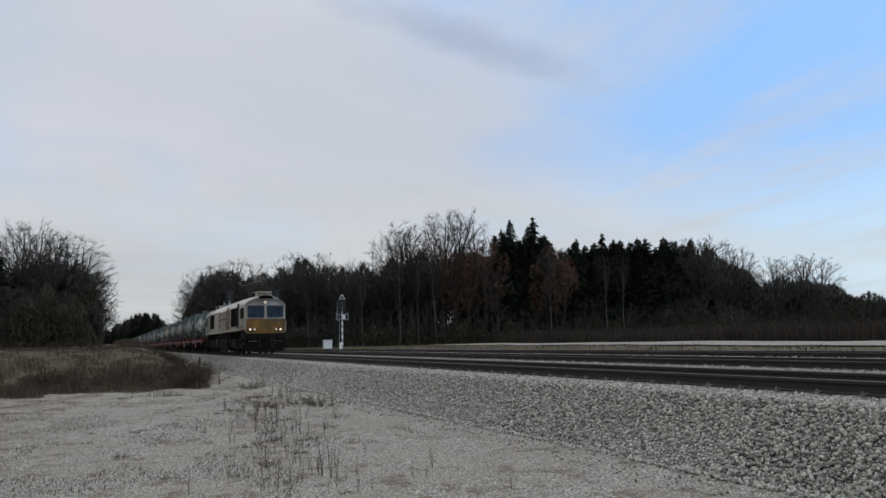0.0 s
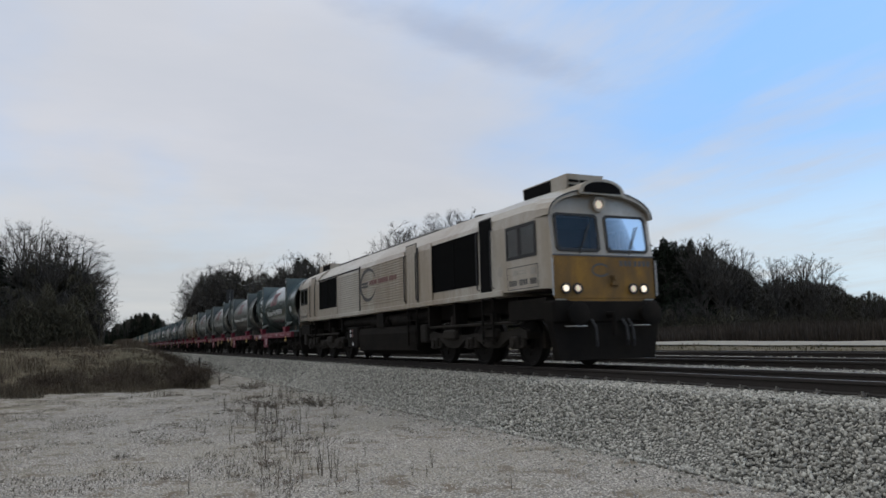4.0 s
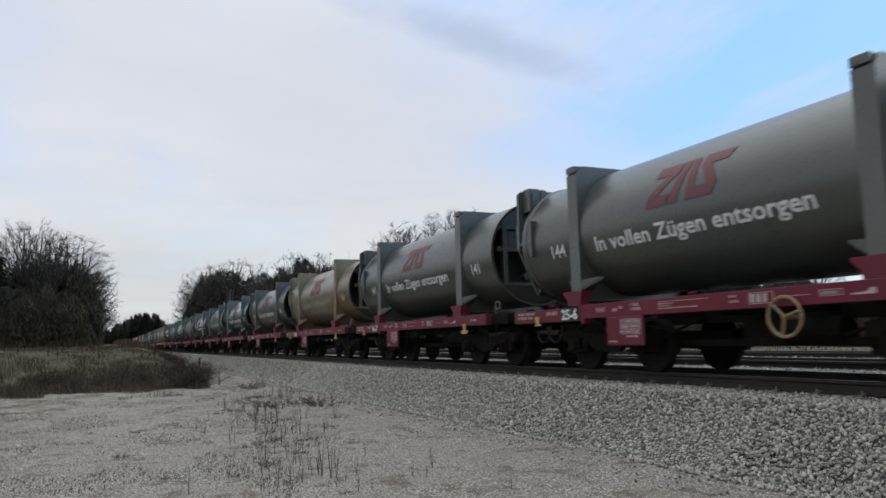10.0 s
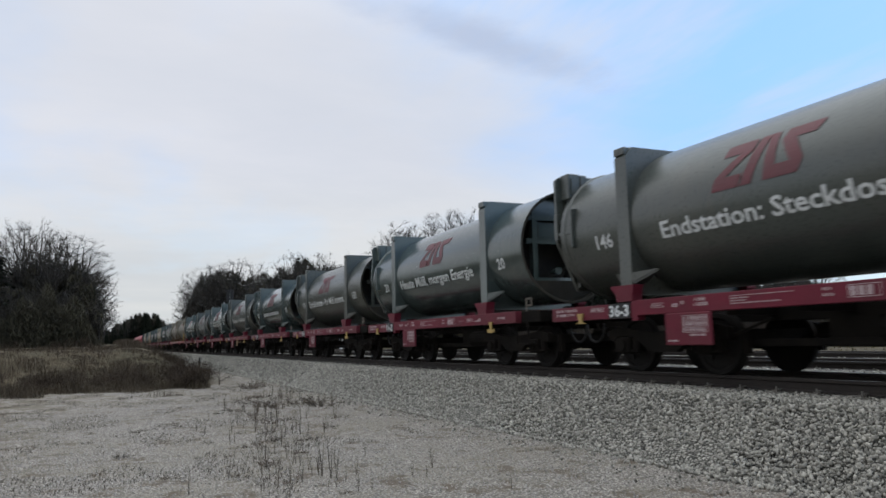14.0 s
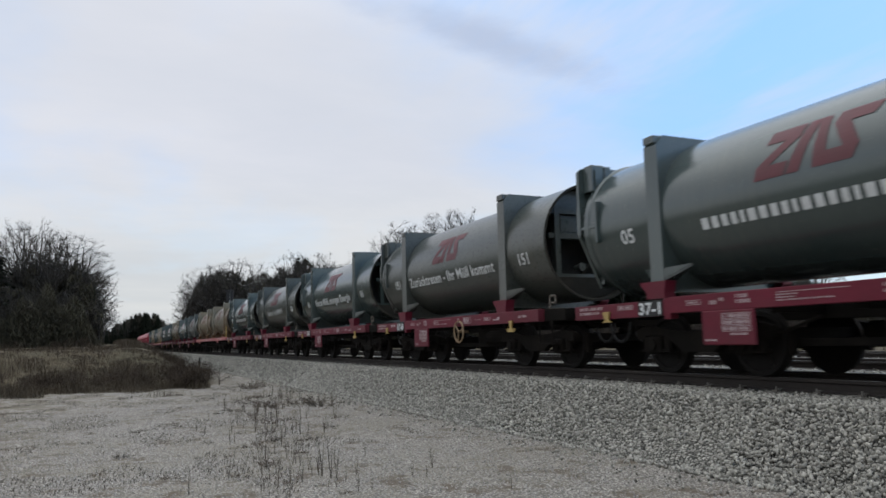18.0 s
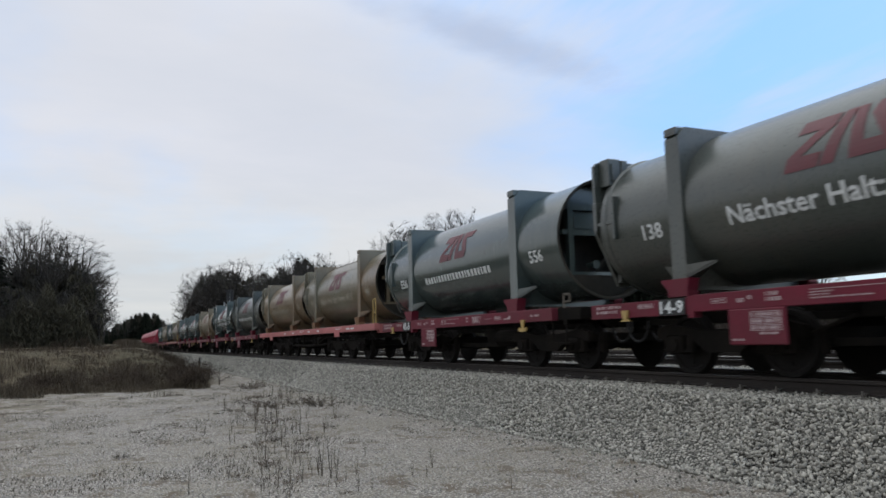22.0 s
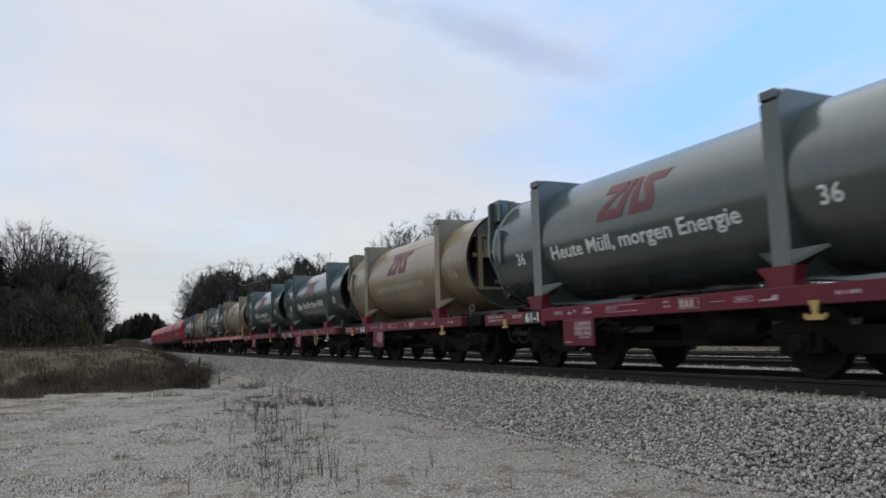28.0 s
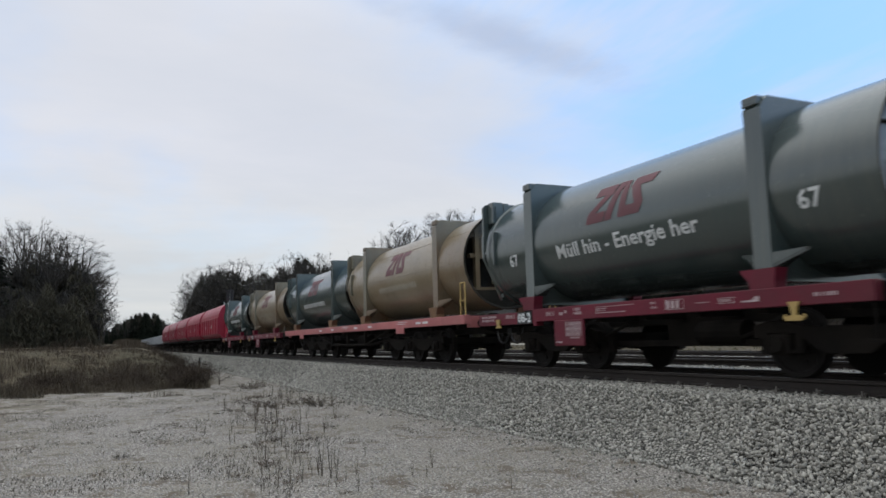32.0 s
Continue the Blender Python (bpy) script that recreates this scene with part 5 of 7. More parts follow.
def locomotive(at):
    c = vehicle("diesel_locomotive", at, "grimy silver-grey diesel locomotive with yellow nose panels", "locomotive")
    bm = B()
    prism(bm, [(-1.30, 1.62), (-1.30, 3.05), (-1.20, 3.24), (-0.72, 3.66), (-0.30, 3.76), (0.30, 3.76), (0.72, 3.66), (1.20, 3.24), (1.30, 3.05), (1.30, 1.62)], "x", -7.0, 7.0)
    part("body", bm, M["loco_silver"], c)
    bm = B()
    box(bm, -8.5, 8.5, -1.335, 1.335, 1.52, 1.66, bevel=0.02)
    part("body_sill", bm, M["loco_silver"], c)
    for x0, x1, w in ((-6.6, -3.0, 0.52), (-2.7, 0.6, 0.46), (1.0, 3.4, 0.5)):      # dark hatches along the roof
        bm = B()
        box(bm, x0, x1, -w, w, 3.66, 3.81, bevel=0.03)
        part("roof_hatch", bm, M["loco_roof"], c, "sooty roof hatch")
    for x in (4.6, 5.7):
        bm = B()
        lathe(bm, [(3.66, 0.46), (3.81, 0.46), (3.81, 0.40), (3.77, 0.38)], "z", 20, (x, 0, 0))
        part("roof_fan", bm, M["loco_roof"], c)
    for x in (-2.2, -1.4, -0.6, 0.2):
        bm = B()
        lathe(bm, [(3.74, 0.05), (3.86, 0.05), (3.88, 0.03)], "z", 8, (x, 0.3, 0))
        part("roof_vent", bm, M["loco_roof"], c)
    for s in (-1, 1):
        bm = B()   # horizontal ribs of the engine-room side
        y0, y1 = sorted((s * 1.296, s * 1.325))
        for k in range(17):
            z = 1.80 + k * 0.077
            for x0, x1 in ((-4.15, -1.52), (-1.40, 2.70)):
                if x0 == -4.15 and z > 3.02:
                    continue
                prism(bm, [(s * 1.298, z), (s * 1.316, z + 0.016), (s * 1.316, z + 0.046), (s * 1.298, z + 0.062)], "x", x0, x1)
        part("ribbed_side", bm, M["loco_silver"], c)
        for x in (-4.17, -1.46, 2.74, 3.70, 4.68):
            bm = B()   # body post between panels
            box(bm, x - 0.022, x + 0.022, *sorted((s * 1.296, s * 1.330)), 1.66, 3.18)
            part("side_post", bm, M["rubber"] if x in (3.70, -1.46) else M["loco_silver"], c)
        bm = B()
        box(bm, -7.0, -1.5, *sorted((s * 1.20, s * 1.30)), 3.11, 3.15)
        part("roof_gutter", bm, M["rubber"], c)
        for x0, x1, z0, z1 in ((-6.68, -4.22, 1.95, 3.07), (4.75, 7.35, 1.85, 3.10)):
            bm = B()
            box(bm, x0, x1, *sorted((s * 1.28, s * 1.308)), z0, z1)
            for k in range(22):
                z = z0 + (z1 - z0) * (k + 0.5) / 22
                box(bm, x0 + 0.02, x1 - 0.02, *sorted((s * 1.306, s * 1.322)), z - 0.008, z + 0.008)
            for x in (x0, (x0 + x1) / 2, x1):
                box(bm, x - 0.02, x + 0.02, *sorted((s * 1.304, s * 1.330)), z0, z1)
            part("grille", bm, M["grille"], c, "black louvred air intake")
        # doors with grab rails
        for x0, x1, dark in ((-8.02, -7.38, 0), (2.86, 3.60, 0), (7.45, 8.0, 1)):
            bm = B()
            box(bm, x0, x1, *sorted((s * 1.30, s * 1.316)), 1.66, 3.30, bevel=0.006)
            box(bm, x0 + 0.16, x1 - 0.16, *sorted((s * 1.315, s * 1.321)), 2.6, 3.05)
            # camera-side cab doorway: a closed panel, the opening's shade painted as black
            d = part("door", bm, M["grille"] if dark and s < 0 else M["loco_silver"], c, "open cab doorway" if dark and s < 0 else "grimy side door")
            for x in (x0 - 0.07, x1 + 0.07):
                bm = B()
                hose(bm, [(x, s * 1.30, 1.72), (x, s * 1.365, 1.75), (x, s * 1.37, 2.4), (x, s * 1.365, 3.02), (x, s * 1.30, 3.05)], 0.017)
                part("grab_rail", bm, M["rubber"], d)
            bm = B()
            box(bm, x0 - 0.03, x1 + 0.03, *sorted((s * 1.298, s * 1.307)), 1.64, 3.33)
            part("door_seal", bm, M["rubber"], d)
            bm = B()
            for z in (0.55, 0.86, 1.17, 1.48):
                box(bm, x0 + 0.05, x1 - 0.05, *sorted((s * 1.20, s * 1.34)), z, z + 0.03)
            for x in (x0 + 0.03, x1 - 0.03):
                box(bm, x - 0.02, x + 0.02, *sorted((s * 1.28, s * 1.32)), 0.5, 1.6)
            part("steps", bm, M["underframe"], c)
    # broken ring emblem and a row of plain letter blocks on the camera side
    bm = B()
    n = 44
    ring = []
    for i in range(n + 1):
        a = radians(22 + 316 * i / n)
        wv = 0.018 + 0.055 * math.sin(math.pi * i / n)
        ring.append([bm.verts.new((-0.55 + math.cos(a) * (0.78 + k * wv), -1.321, 2.48 + math.sin(a) * (0.50 + k * wv))) for k in (-1, 1)])
    for a, b in zip(ring, ring[1:]):
        bm.faces.new((a[0], b[0], b[1], a[1]))
    for z0, z1 in ((2.50, 2.57), (2.40, 2.47)):      # two slim bars inside the ring
        vs = [bm.verts.new(p) for p in ((-1.36, -1.3215, (z0 + z1) / 2), (-1.05, -1.3215, z0), (-0.60, -1.3215, z0), (-0.52, -1.3215, z1), (-1.05, -1.3215, z1))]
        bm.faces.new(vs)
    part("emblem", bm, M["logo_grey"], c, "dark grey broken ring emblem")
    x = -0.42
    for w in (0.17, 0.17, 0.17, 0.17, 0, 0.17, 0.17, 0.17, 0.17, 0.17, 0, 0.17, 0.17, 0.08, 0.15):
        if w:
            bm = B()
            box(bm, x, x + w * 0.86, -1.322, -1.317, 2.45, 2.60)
            part("letter_block", bm, M["letter_dull"], c, "plain dull red letter block")
        x += w * 0.88 + 0.035 if w else 0.11
    for e in (1, -1):
        cab(c, e)
    # running gear
    for x in (6.58, -6.58):
        axles = (-2.1, -0.05, 2.1)
        b = bogie(c, x, LOCO_BOGIE, axles, LOCO_WHEEL)
        bm = B()
        for s in (-1, 1):
            for q in (-1.05, 1.05):
                box(bm, q - 0.35, q + 0.35, *sorted((s * 1.10, s * 1.26)), 0.62, 0.86, bevel=0.04)
                tube(bm, (q, s * 1.05, 0.62), (q, s * 1.05, 1.2), 0.13, sides=12)
            tube(bm, (-2.3, s * 1.2, 0.95), (2.3, s * 1.2, 0.95), 0.035, sides=6)
            box(bm, -2.95, -2.55, *sorted((s * 0.95, s * 1.25)), 0.55, 1.05, bevel=0.04)
        part("bogie_gear", bm, M["bogie_dust"], b)
    bm = B()
    prism(bm, [(-1.25, 1.05), (-1.30, 0.85), (-1.25, 0.35), (-0.9, 0.22), (0.9, 0.22), (1.25, 0.35), (1.30, 0.85), (1.25, 1.05)], "x", -1.65, 3.4)
    part("fuel_tank", bm, M["underframe"], c, "dark rounded fuel tank under the frame")
    bm = B()
    box(bm, -2.86, -1.72, 0.6, 1.32, 0.42, 1.12, bevel=0.04)
    part("equipment_case", bm, M["underframe"], c)
    bm = B()
    box(bm, -2.86, -1.72, -1.32, -0.6, 0.42, 1.12, bevel=0.04)
    g = part("equipment_case", bm, M["underframe"], c, "dark case with gauges and a warning sign")
    for x, z in ((-2.55, 0.95), (-2.55, 0.80), (-2.35, 0.95), (-2.35, 0.80)):
        bm = B()
        box(bm, x, x + 0.09, -1.327, -1.322, z, z + 0.09, bevel=0.002)
        part("gauge", bm, M["letter_white"] if x < -2.5 else M["letter_dull"], g)
    bm = B()
    prism(bm, [(-2.30, 0.50), (-2.16, 0.50), (-2.23, 0.63)], "y", -1.327, -1.322)
    part("warning_sign", bm, M["letter_white"], g)
    bm = B()
    for z, r in ((1.30, 0.14), (1.12, 0.05), (1.22, 0.04)):
        tube(bm, (-4.0, -1.05, z), (4.0, -1.05, z), r, sides=10)
    tube(bm, (-0.6, -1.05, 1.24), (1.0, -1.05, 1.24), 0.19, sides=14)
    tube(bm, (1.4, -1.05, 1.24), (2.9, -1.05, 1.24), 0.19, sides=14)
    box(bm, -8.4, 8.4, -0.9, 0.9, 1.15, 1.52)
    box(bm, 0.2, 0.8, -1.3, -1.0, 1.05, 1.5)
    for x in (-7.7, -5.6, -3.9, 4.2, 5.8):
        box(bm, x, x + 0.12, -1.25, -0.9, 1.0, 1.55)
    part("pipework", bm, M["underframe"], c)
    return c


def hollow_cab(bm):
    """Cuts the driver's room and its window openings out of the closed shell."""
    me = finish(bm, "cab", [M["loco_silver"], M["cab_inside"]])
    ob = bpy.data.objects.new("cab_shell", me)
    scene.collection.objects.link(ob)
    tools = []
    room = (8.15, 10.12, -1.24, 1.24, 1.76, 3.12)
    holes = [[room], [(10.0, 10.6, -1.07, -0.14, 2.37, 3.01), (10.0, 10.6, 0.14, 1.07, 2.37, 3.01)],
             [(x0, x1, y0, y1, 2.30, 2.93) for x0, x1 in ((8.74, 9.20), (9.28, 9.84)) for y0, y1 in ((-1.5, -1.1), (1.1, 1.5))]]
    for group in holes:
        tool = B()
        for q in group:
            box(tool, *q)
        t = bpy.data.objects.new("cutter", finish(tool, "cutter", M["cab_inside"]))
        scene.collection.objects.link(t)
        tools.append(t)
        mod = ob.modifiers.new("cut", "BOOLEAN")
        mod.operation, mod.solver, mod.object = "DIFFERENCE", "EXACT", t
    dg = bpy.context.evaluated_depsgraph_get()
    out = bpy.data.meshes.new_from_object(ob.evaluated_get(dg))
    for t in tools + [ob]:
        bpy.data.objects.remove(t)
    out.materials.clear()
    out.materials.append(M["loco_silver"])
    out.materials.append(M["cab_inside"])
    x0, x1, y0, y1, z0, z1 = room
    for p in out.polygons:
        q = p.center
        p.material_index = int(x0 - 0.01 < q.x < x1 + 0.01 and y0 - 0.01 < q.y < y1 + 0.01 and z0 - 0.01 < q.z < z1 + 0.01)
    return out


def cab(c, e):
    """One driving end; e is +1 at the front and -1 at the rear."""
    flip = Matrix() if e > 0 else Matrix.Rotation(math.pi, 4, "Z")
    def place(name, bm, mm, parent, label="", soft=False):
        bm.transform(flip)
        return part(name, bm, mm, parent, label, soft)
    # cab shell: sections from the bulkhead to the nose
    secs = []
    for x, w, top, low in ((7.0, 1.305, 3.76, 1.62), (8.2, 1.312, 3.77, 1.60), (9.55, 1.312, 3.74, 1.58), (10.05, 1.29, 3.62, 1.58), (10.22, 1.24, 3.48, 1.56)):
        arch = [(-w * math.cos(math.pi * k / 12), 3.0 + (top - 3.0) * math.sin(math.pi * k / 12) ** 0.9) for k in range(13)]
        secs.append((x, [(-w, low)] + arch + [(w, low)]))
    bm = B()
    rings = [[bm.verts.new((x if x < 10.2 else 10.36 - (p[1] - 2.22) * 0.115 * (p[1] > 2.22) - 0.06 * (p[1] < 2.22), *p)) for p in s] for x, s in secs]
    for a, b in zip(rings, rings[1:]):
        for i in range(15):
            j = (i + 1) % 15
            bm.faces.new((a[i], a[j], b[j], b[i]))
    bm.faces.new(rings[0][::-1])
    # face: raked windscreen above a waist line, upright nose below
    waist = [bm.verts.new((10.36, y, 2.22)) for y in (-1.24, 1.24)]
    nose = [bm.verts.new((10.36, y, 1.33)) for y in (-1.20, 1.20)]
    R = rings[-1]
    bm.faces.new((waist[0], *R[1:14], waist[1]))
    bm.faces.new((nose[0], waist[0], waist[1], nose[1]))
    bm.faces.new((R[0], R[1], waist[0], nose[0]))
    bm.faces.new((R[14], nose[1], waist[1], R[13]))
    bm.faces.new((R[0], nose[0], nose[1], R[14]))
    shell = hollow_cab(bm)
    shell.transform(flip)
    part_of("cab", shell, c)
    bm = B()   # desk and seat seen through the windows
    box(bm, 9.55, 10.10, -1.0, 1.0, 1.78, 2.25, bevel=0.05)
    place("driving_desk", bm, M["cab_inside"], c)
    for y in (-0.6, 0.6):
        bm = B()
        box(bm, 8.75, 9.25, y - 0.24, y + 0.24, 1.78, 2.05, bevel=0.05)
        box(bm, 8.68, 8.82, y - 0.23, y + 0.23, 2.0, 2.62, bevel=0.05)
        place("seat", bm, M["black"], c)
    def face_x(z):
        return 10.36 - (z - 2.22) * 0.115
    for y0, y1 in ((-1.13, -0.08), (0.08, 1.13)):
        bm = B()   # rubber-framed windscreen
        for dx, g in ((0.010, 0.0),):
            pts = [(y0 + 0.06, 2.30), (y1 - 0.06, 2.30), (y1, 2.36), (y1, 3.02), (y1 - 0.06, 3.08), (y0 + 0.06, 3.08), (y0, 3.02), (y0, 2.36)]
            a = [bm.verts.new((face_x(z) + 0.03, y, z)) for y, z in pts]
            m = ((y0 + y1) / 2, 2.69)
            b = [bm.verts.new((face_x(z) + 0.03, m[0] + (y - m[0]) * 0.90, m[1] + (z - m[1]) * 0.87)) for y, z in pts]
            d = [bm.verts.new((face_x(z) - 0.05, y, z)) for y, z in pts]
            for i in range(8):
                j = (i + 1) % 8
                bm.faces.new((a[i], a[j], b[j], b[i]))
                bm.faces.new((a[j], a[i], d[i], d[j]))
        fr = place("windscreen", bm, M["rubber"], c, "black rubber windscreen frame")
        bm = B()
        vs = [bm.verts.new((face_x(z) + 0.018, m[0] + (y - m[0]) * 0.93, m[1] + (z - m[1]) * 0.91)) for y, z in pts]
        bm.faces.new(vs)
        place("pane", bm, M["glass"], fr)
        bm = B()
        tube(bm, (face_x(2.3) + 0.05, (y0 + y1) / 2, 2.26), (face_x(2.8) + 0.05, y1 - 0.25, 2.85), 0.012, sides=6)
        place("wiper", bm, M["black"], fr)
    bm = B()   # yellow nose panel wrapping the corners
    v = [(10.366, -1.245, 1.36), (10.366, 1.245, 1.36), (10.366, 1.248, 2.20), (10.366, -1.248, 2.20)]
    box(bm, 10.362, 10.385, -1.235, 1.235, 1.36, 2.21, bevel=0.008)
    prism(bm, [(-1.0, 1.36), (1.0, 1.36), (0.62, 1.22), (-0.62, 1.22)], "x", 10.30, 10.38)
    nose_panel = place("nose_panel", bm, M["loco_yellow"], c, "dirty yellow nose panel")
    bm = B()
    ring = []
    for i in range(21):
        a = radians(30 + 300 * i / 20)
        ring.append([bm.verts.new((10.388, -0.12 + math.cos(a) * (0.20 + k), 1.93 + math.sin(a) * (0.12 + k))) for k in (-0.022, 0.022)])
    for a, b in zip(ring, ring[1:]):
        bm.faces.new((a[0], b[0], b[1], a[1]))
    place("nose_emblem", bm, M["logo_grey"], nose_panel, "dark broken ring emblem")
    for y in (0.36, 0.47, 0.58, 0.72, 0.83, 0.94, 1.05):
        bm = B()
        box(bm, 10.386, 10.389, y, y + 0.075, 2.02, 2.13)
        place("figure_bar", bm, M["logo_grey"], nose_panel)
    bm = B()
    lathe(bm, [(10.38, 0.06), (10.46, 0.06), (10.46, 0.02)], "x", 10, (0, 0.2, 1.78))
    box(bm, 10.38, 10.43, 0.12, 0.28, 1.62, 1.84, bevel=0.01)
    place("jumper_socket", bm, M["loco_yellow"], nose_panel)
    for y, on in ((-0.98, 1), (-0.70, 0), (0.66, 0), (0.93, 1)):
        bm = B()
        lathe(bm, [(10.36, 0.110), (10.43, 0.110), (10.43, 0.080), (10.41, 0.075)], "x", 18, (0, y, 1.56))
        h = place("headlight", bm, M["rubber"], c, "round headlight, lit" if on and e > 0 else "round lamp")
        bm = B()
        lathe(bm, [(10.405, 0.075), (10.418, 0.060), (10.425, 0.02)], "x", 16, (0, y, 1.56))
        place("lamp_glass", bm, M["lamp_on"] if on and e > 0 else M["lamp_dim"] if e > 0 else M["lens"], h)
    bm = B()   # top lamp under the hood
    lathe(bm, [(10.10, 0.16), (10.33, 0.16), (10.33, 0.11), (10.30, 0.10)], "x", 18, (0, -0.02, 3.29))
    h = place("top_light", bm, M["loco_silver"], c)
    bm = B()
    lathe(bm, [(10.29, 0.10), (10.31, 0.08), (10.315, 0.02)], "x", 16, (0, -0.02, 3.29))
    place("lamp_glass", bm, M["lamp_dim"] if e > 0 else M["lens"], h)
    bm = B()   # dark line along the visor's front edge, then a strip across the nose
    arcs = []
    for x, w, top in ((10.372, 1.292, 3.602), (10.372, 1.262, 3.568)):
        arcs.append([bm.verts.new((x, -w * math.cos(math.pi * k / 16), 3.02 + (top - 3.02) * math.sin(math.pi * k / 16) ** 0.9)) for k in range(17)])
    for k in range(16):
        bm.faces.new((arcs[0][k], arcs[0][k + 1], arcs[1][k + 1], arcs[1][k]))
    place("visor_seal", bm, M["rubber"], c)
    bm = B()
    box(bm, 10.37, 10.392, -1.24, 1.24, 2.205, 2.235)
    place("waist_strip", bm, M["logo_grey"], c)
    bm = B()   # arched visor that overhangs the windscreens
    arcs = []
    for x, w, top in ((9.80, 1.318, 3.72), (10.36, 1.290, 3.60), (10.36, 1.225, 3.50), (10.05, 1.225, 3.50)):
        arcs.append([bm.verts.new((x, -w * math.cos(math.pi * k / 16), 3.02 + (top - 3.02) * math.sin(math.pi * k / 16) ** 0.9)) for k in range(17)])
    for a, b in zip(arcs, arcs[1:]):
        for k in range(16):
            bm.faces.new((a[k], a[k + 1], b[k + 1], b[k]))
    place("visor", bm, M["loco_silver"], c)
    bm = B()   # ventilated hood over the windscreen
    dome = [(math.cos(math.pi * k / 12), math.sin(math.pi * k / 12) ** 0.8) for k in range(13)]
    prism(bm, [(-0.56 * u, 3.47 + 0.33 * v) for u, v in dome], "x", 9.7, 10.42)
    hood = place("roof_hood", bm, M["loco_silver"], c)
    bm = B()
    prism(bm, [(-0.47 * u, 3.50 + 0.24 * v) for u, v in dome], "x", 10.416, 10.428)
    place("hood_grille", bm, M["grille"], hood)
    bm = B()   # air conditioning box on the cab roof
    prism(bm, [(8.12, 3.62), (9.80, 3.62), (9.86, 4.01), (8.06, 4.01)], "y", -0.46, 0.46)
    ac = place("roof_cooler", bm, M["loco_silver"], c, "boxy roof cooler with slots")
    for k in range(3):
        for z in (3.76, 3.87):
            bm = B()
            box(bm, 9.835, 9.865, -0.42 + 0.29 * k, -0.17 + 0.29 * k, z - 0.03, z + 0.02)
            place("slot", bm, M["grille"], ac)
    for y0, y1 in ((-0.476, -0.458), (0.458, 0.476)):
        bm = B()
        prism(bm, [(8.16, 3.66), (9.24, 3.66), (9.24, 3.98), (8.11, 3.98)], "y", y0, y1)
        place("side_grille", bm, M["grille"], ac)
    for s in (-1, 1):
        bm = B()   # cab side window, two sliding lights
        for x0, x1 in ((8.72, 9.22), (9.26, 9.86)):
            for q in ((x0 - 0.03, x0 + 0.035, 2.26, 2.97), (x1 - 0.035, x1 + 0.03, 2.26, 2.97), (x0 + 0.035, x1 - 0.035, 2.26, 2.325), (x0 + 0.035, x1 - 0.035, 2.905, 2.97)):
                box(bm, q[0], q[1], *sorted((s * 1.30, s * 1.324)), q[2], q[3])
        w = place("side_window", bm, M["rubber"], c, "black-framed sliding side window")
        for x0, x1 in ((8.72, 9.22), (9.26, 9.86)):
            bm = B()
            box(bm, x0 + 0.02, x1 - 0.02, *sorted((s * 1.306, s * 1.312)), 2.31, 2.92)
            place("pane", bm, M["side_glass"], w)
        plate = [(8.70, 9.95, 2.085, 2.10), (8.70, 9.95, 1.62, 1.635), (8.70, 8.715, 1.635, 2.085), (9.935, 9.95, 1.635, 2.085)]
        for x0, x1, z0, z1 in plate:
            bm = B()
            box(bm, x0, x1, *sorted((s * 1.3125, s * 1.3155)), z0, z1)
            place("panel_line", bm, M["logo_grey"], c)
        for j in range(13):
            if j in (4, 9):
                continue
            bm = B()
            box(bm, 8.78 + 0.085 * j, 8.84 + 0.085 * j, *sorted((s * 1.3125, s * 1.3155)), 1.70, 1.82)
            place("figure_bar", bm, M["logo_grey"], c)
        for x0, x1, z0, z1 in ((8.95, 9.15, 1.92, 2.02), (9.2, 9.5, 1.93, 1.95), (9.2, 9.45, 1.99, 2.01), (9.65, 9.85, 1.90, 2.03)):
            bm = B()
            box(bm, x0, x1, *sorted((s * 1.3125, s * 1.3155)), z0, z1)
            place("print_bar", bm, M["letter_pale"], c)
        bm = B()
        lathe(bm, [(s * 1.313, 0.11), (s * 1.316, 0.11)], "y", 16, (8.40, 0, 2.05))
        place("round_mark", bm, M["letter_pale"], c)
    bm = B()   # lower valance, plough and buffer beam
    box(bm, 10.0, 10.40, -1.28, 1.28, 0.88, 1.33, bevel=0.04)
    prism(bm, [(-1.30, 0.92), (1.30, 0.92), (1.15, 0.16), (-1.15, 0.16)], "x", 10.15, 10.36)
    box(bm, 8.6, 10.1, -1.25, 1.25, 0.98, 1.40)
    place("buffer_beam", bm, M["underframe"], c, "sooty buffer beam and plough")
    for y in (-0.875, 0.875):
        bm = B()
        lathe(bm, [(10.36, 0.12), (10.55, 0.11), (10.55, 0.08), (10.62, 0.08), (10.62, 0.22), (10.67, 0.24), (10.69, 0.2)], "x", 18, (0, y, 1.06))
        place("buffer", bm, M["underframe"], c, soft=True)
    bm = B()
    tube(bm, (10.36, 0, 1.05), (10.62, 0, 1.03), 0.06, sides=8)
    tube(bm, (10.6, 0, 1.03), (10.58, 0, 0.62), 0.045, sides=8)
    place("screw_coupling", bm, M["underframe"], c)
    for y in (-0.4, 0.35, 0.5):
        bm = B()
        hose(bm, [(10.38, y, 0.95), (10.52, y, 0.80), (10.54, y, 0.55), (10.46, y + 0.05, 0.42)], 0.028)
        place("brake_hose", bm, M["rubber"], c)
    for y in (-1.27, 1.27):
        bm = B()
        tube(bm, (10.40, y, 1.42), (10.40, y, 2.15), 0.016, sides=6)
        place("hand_rail", bm, M["galvanised"], c)
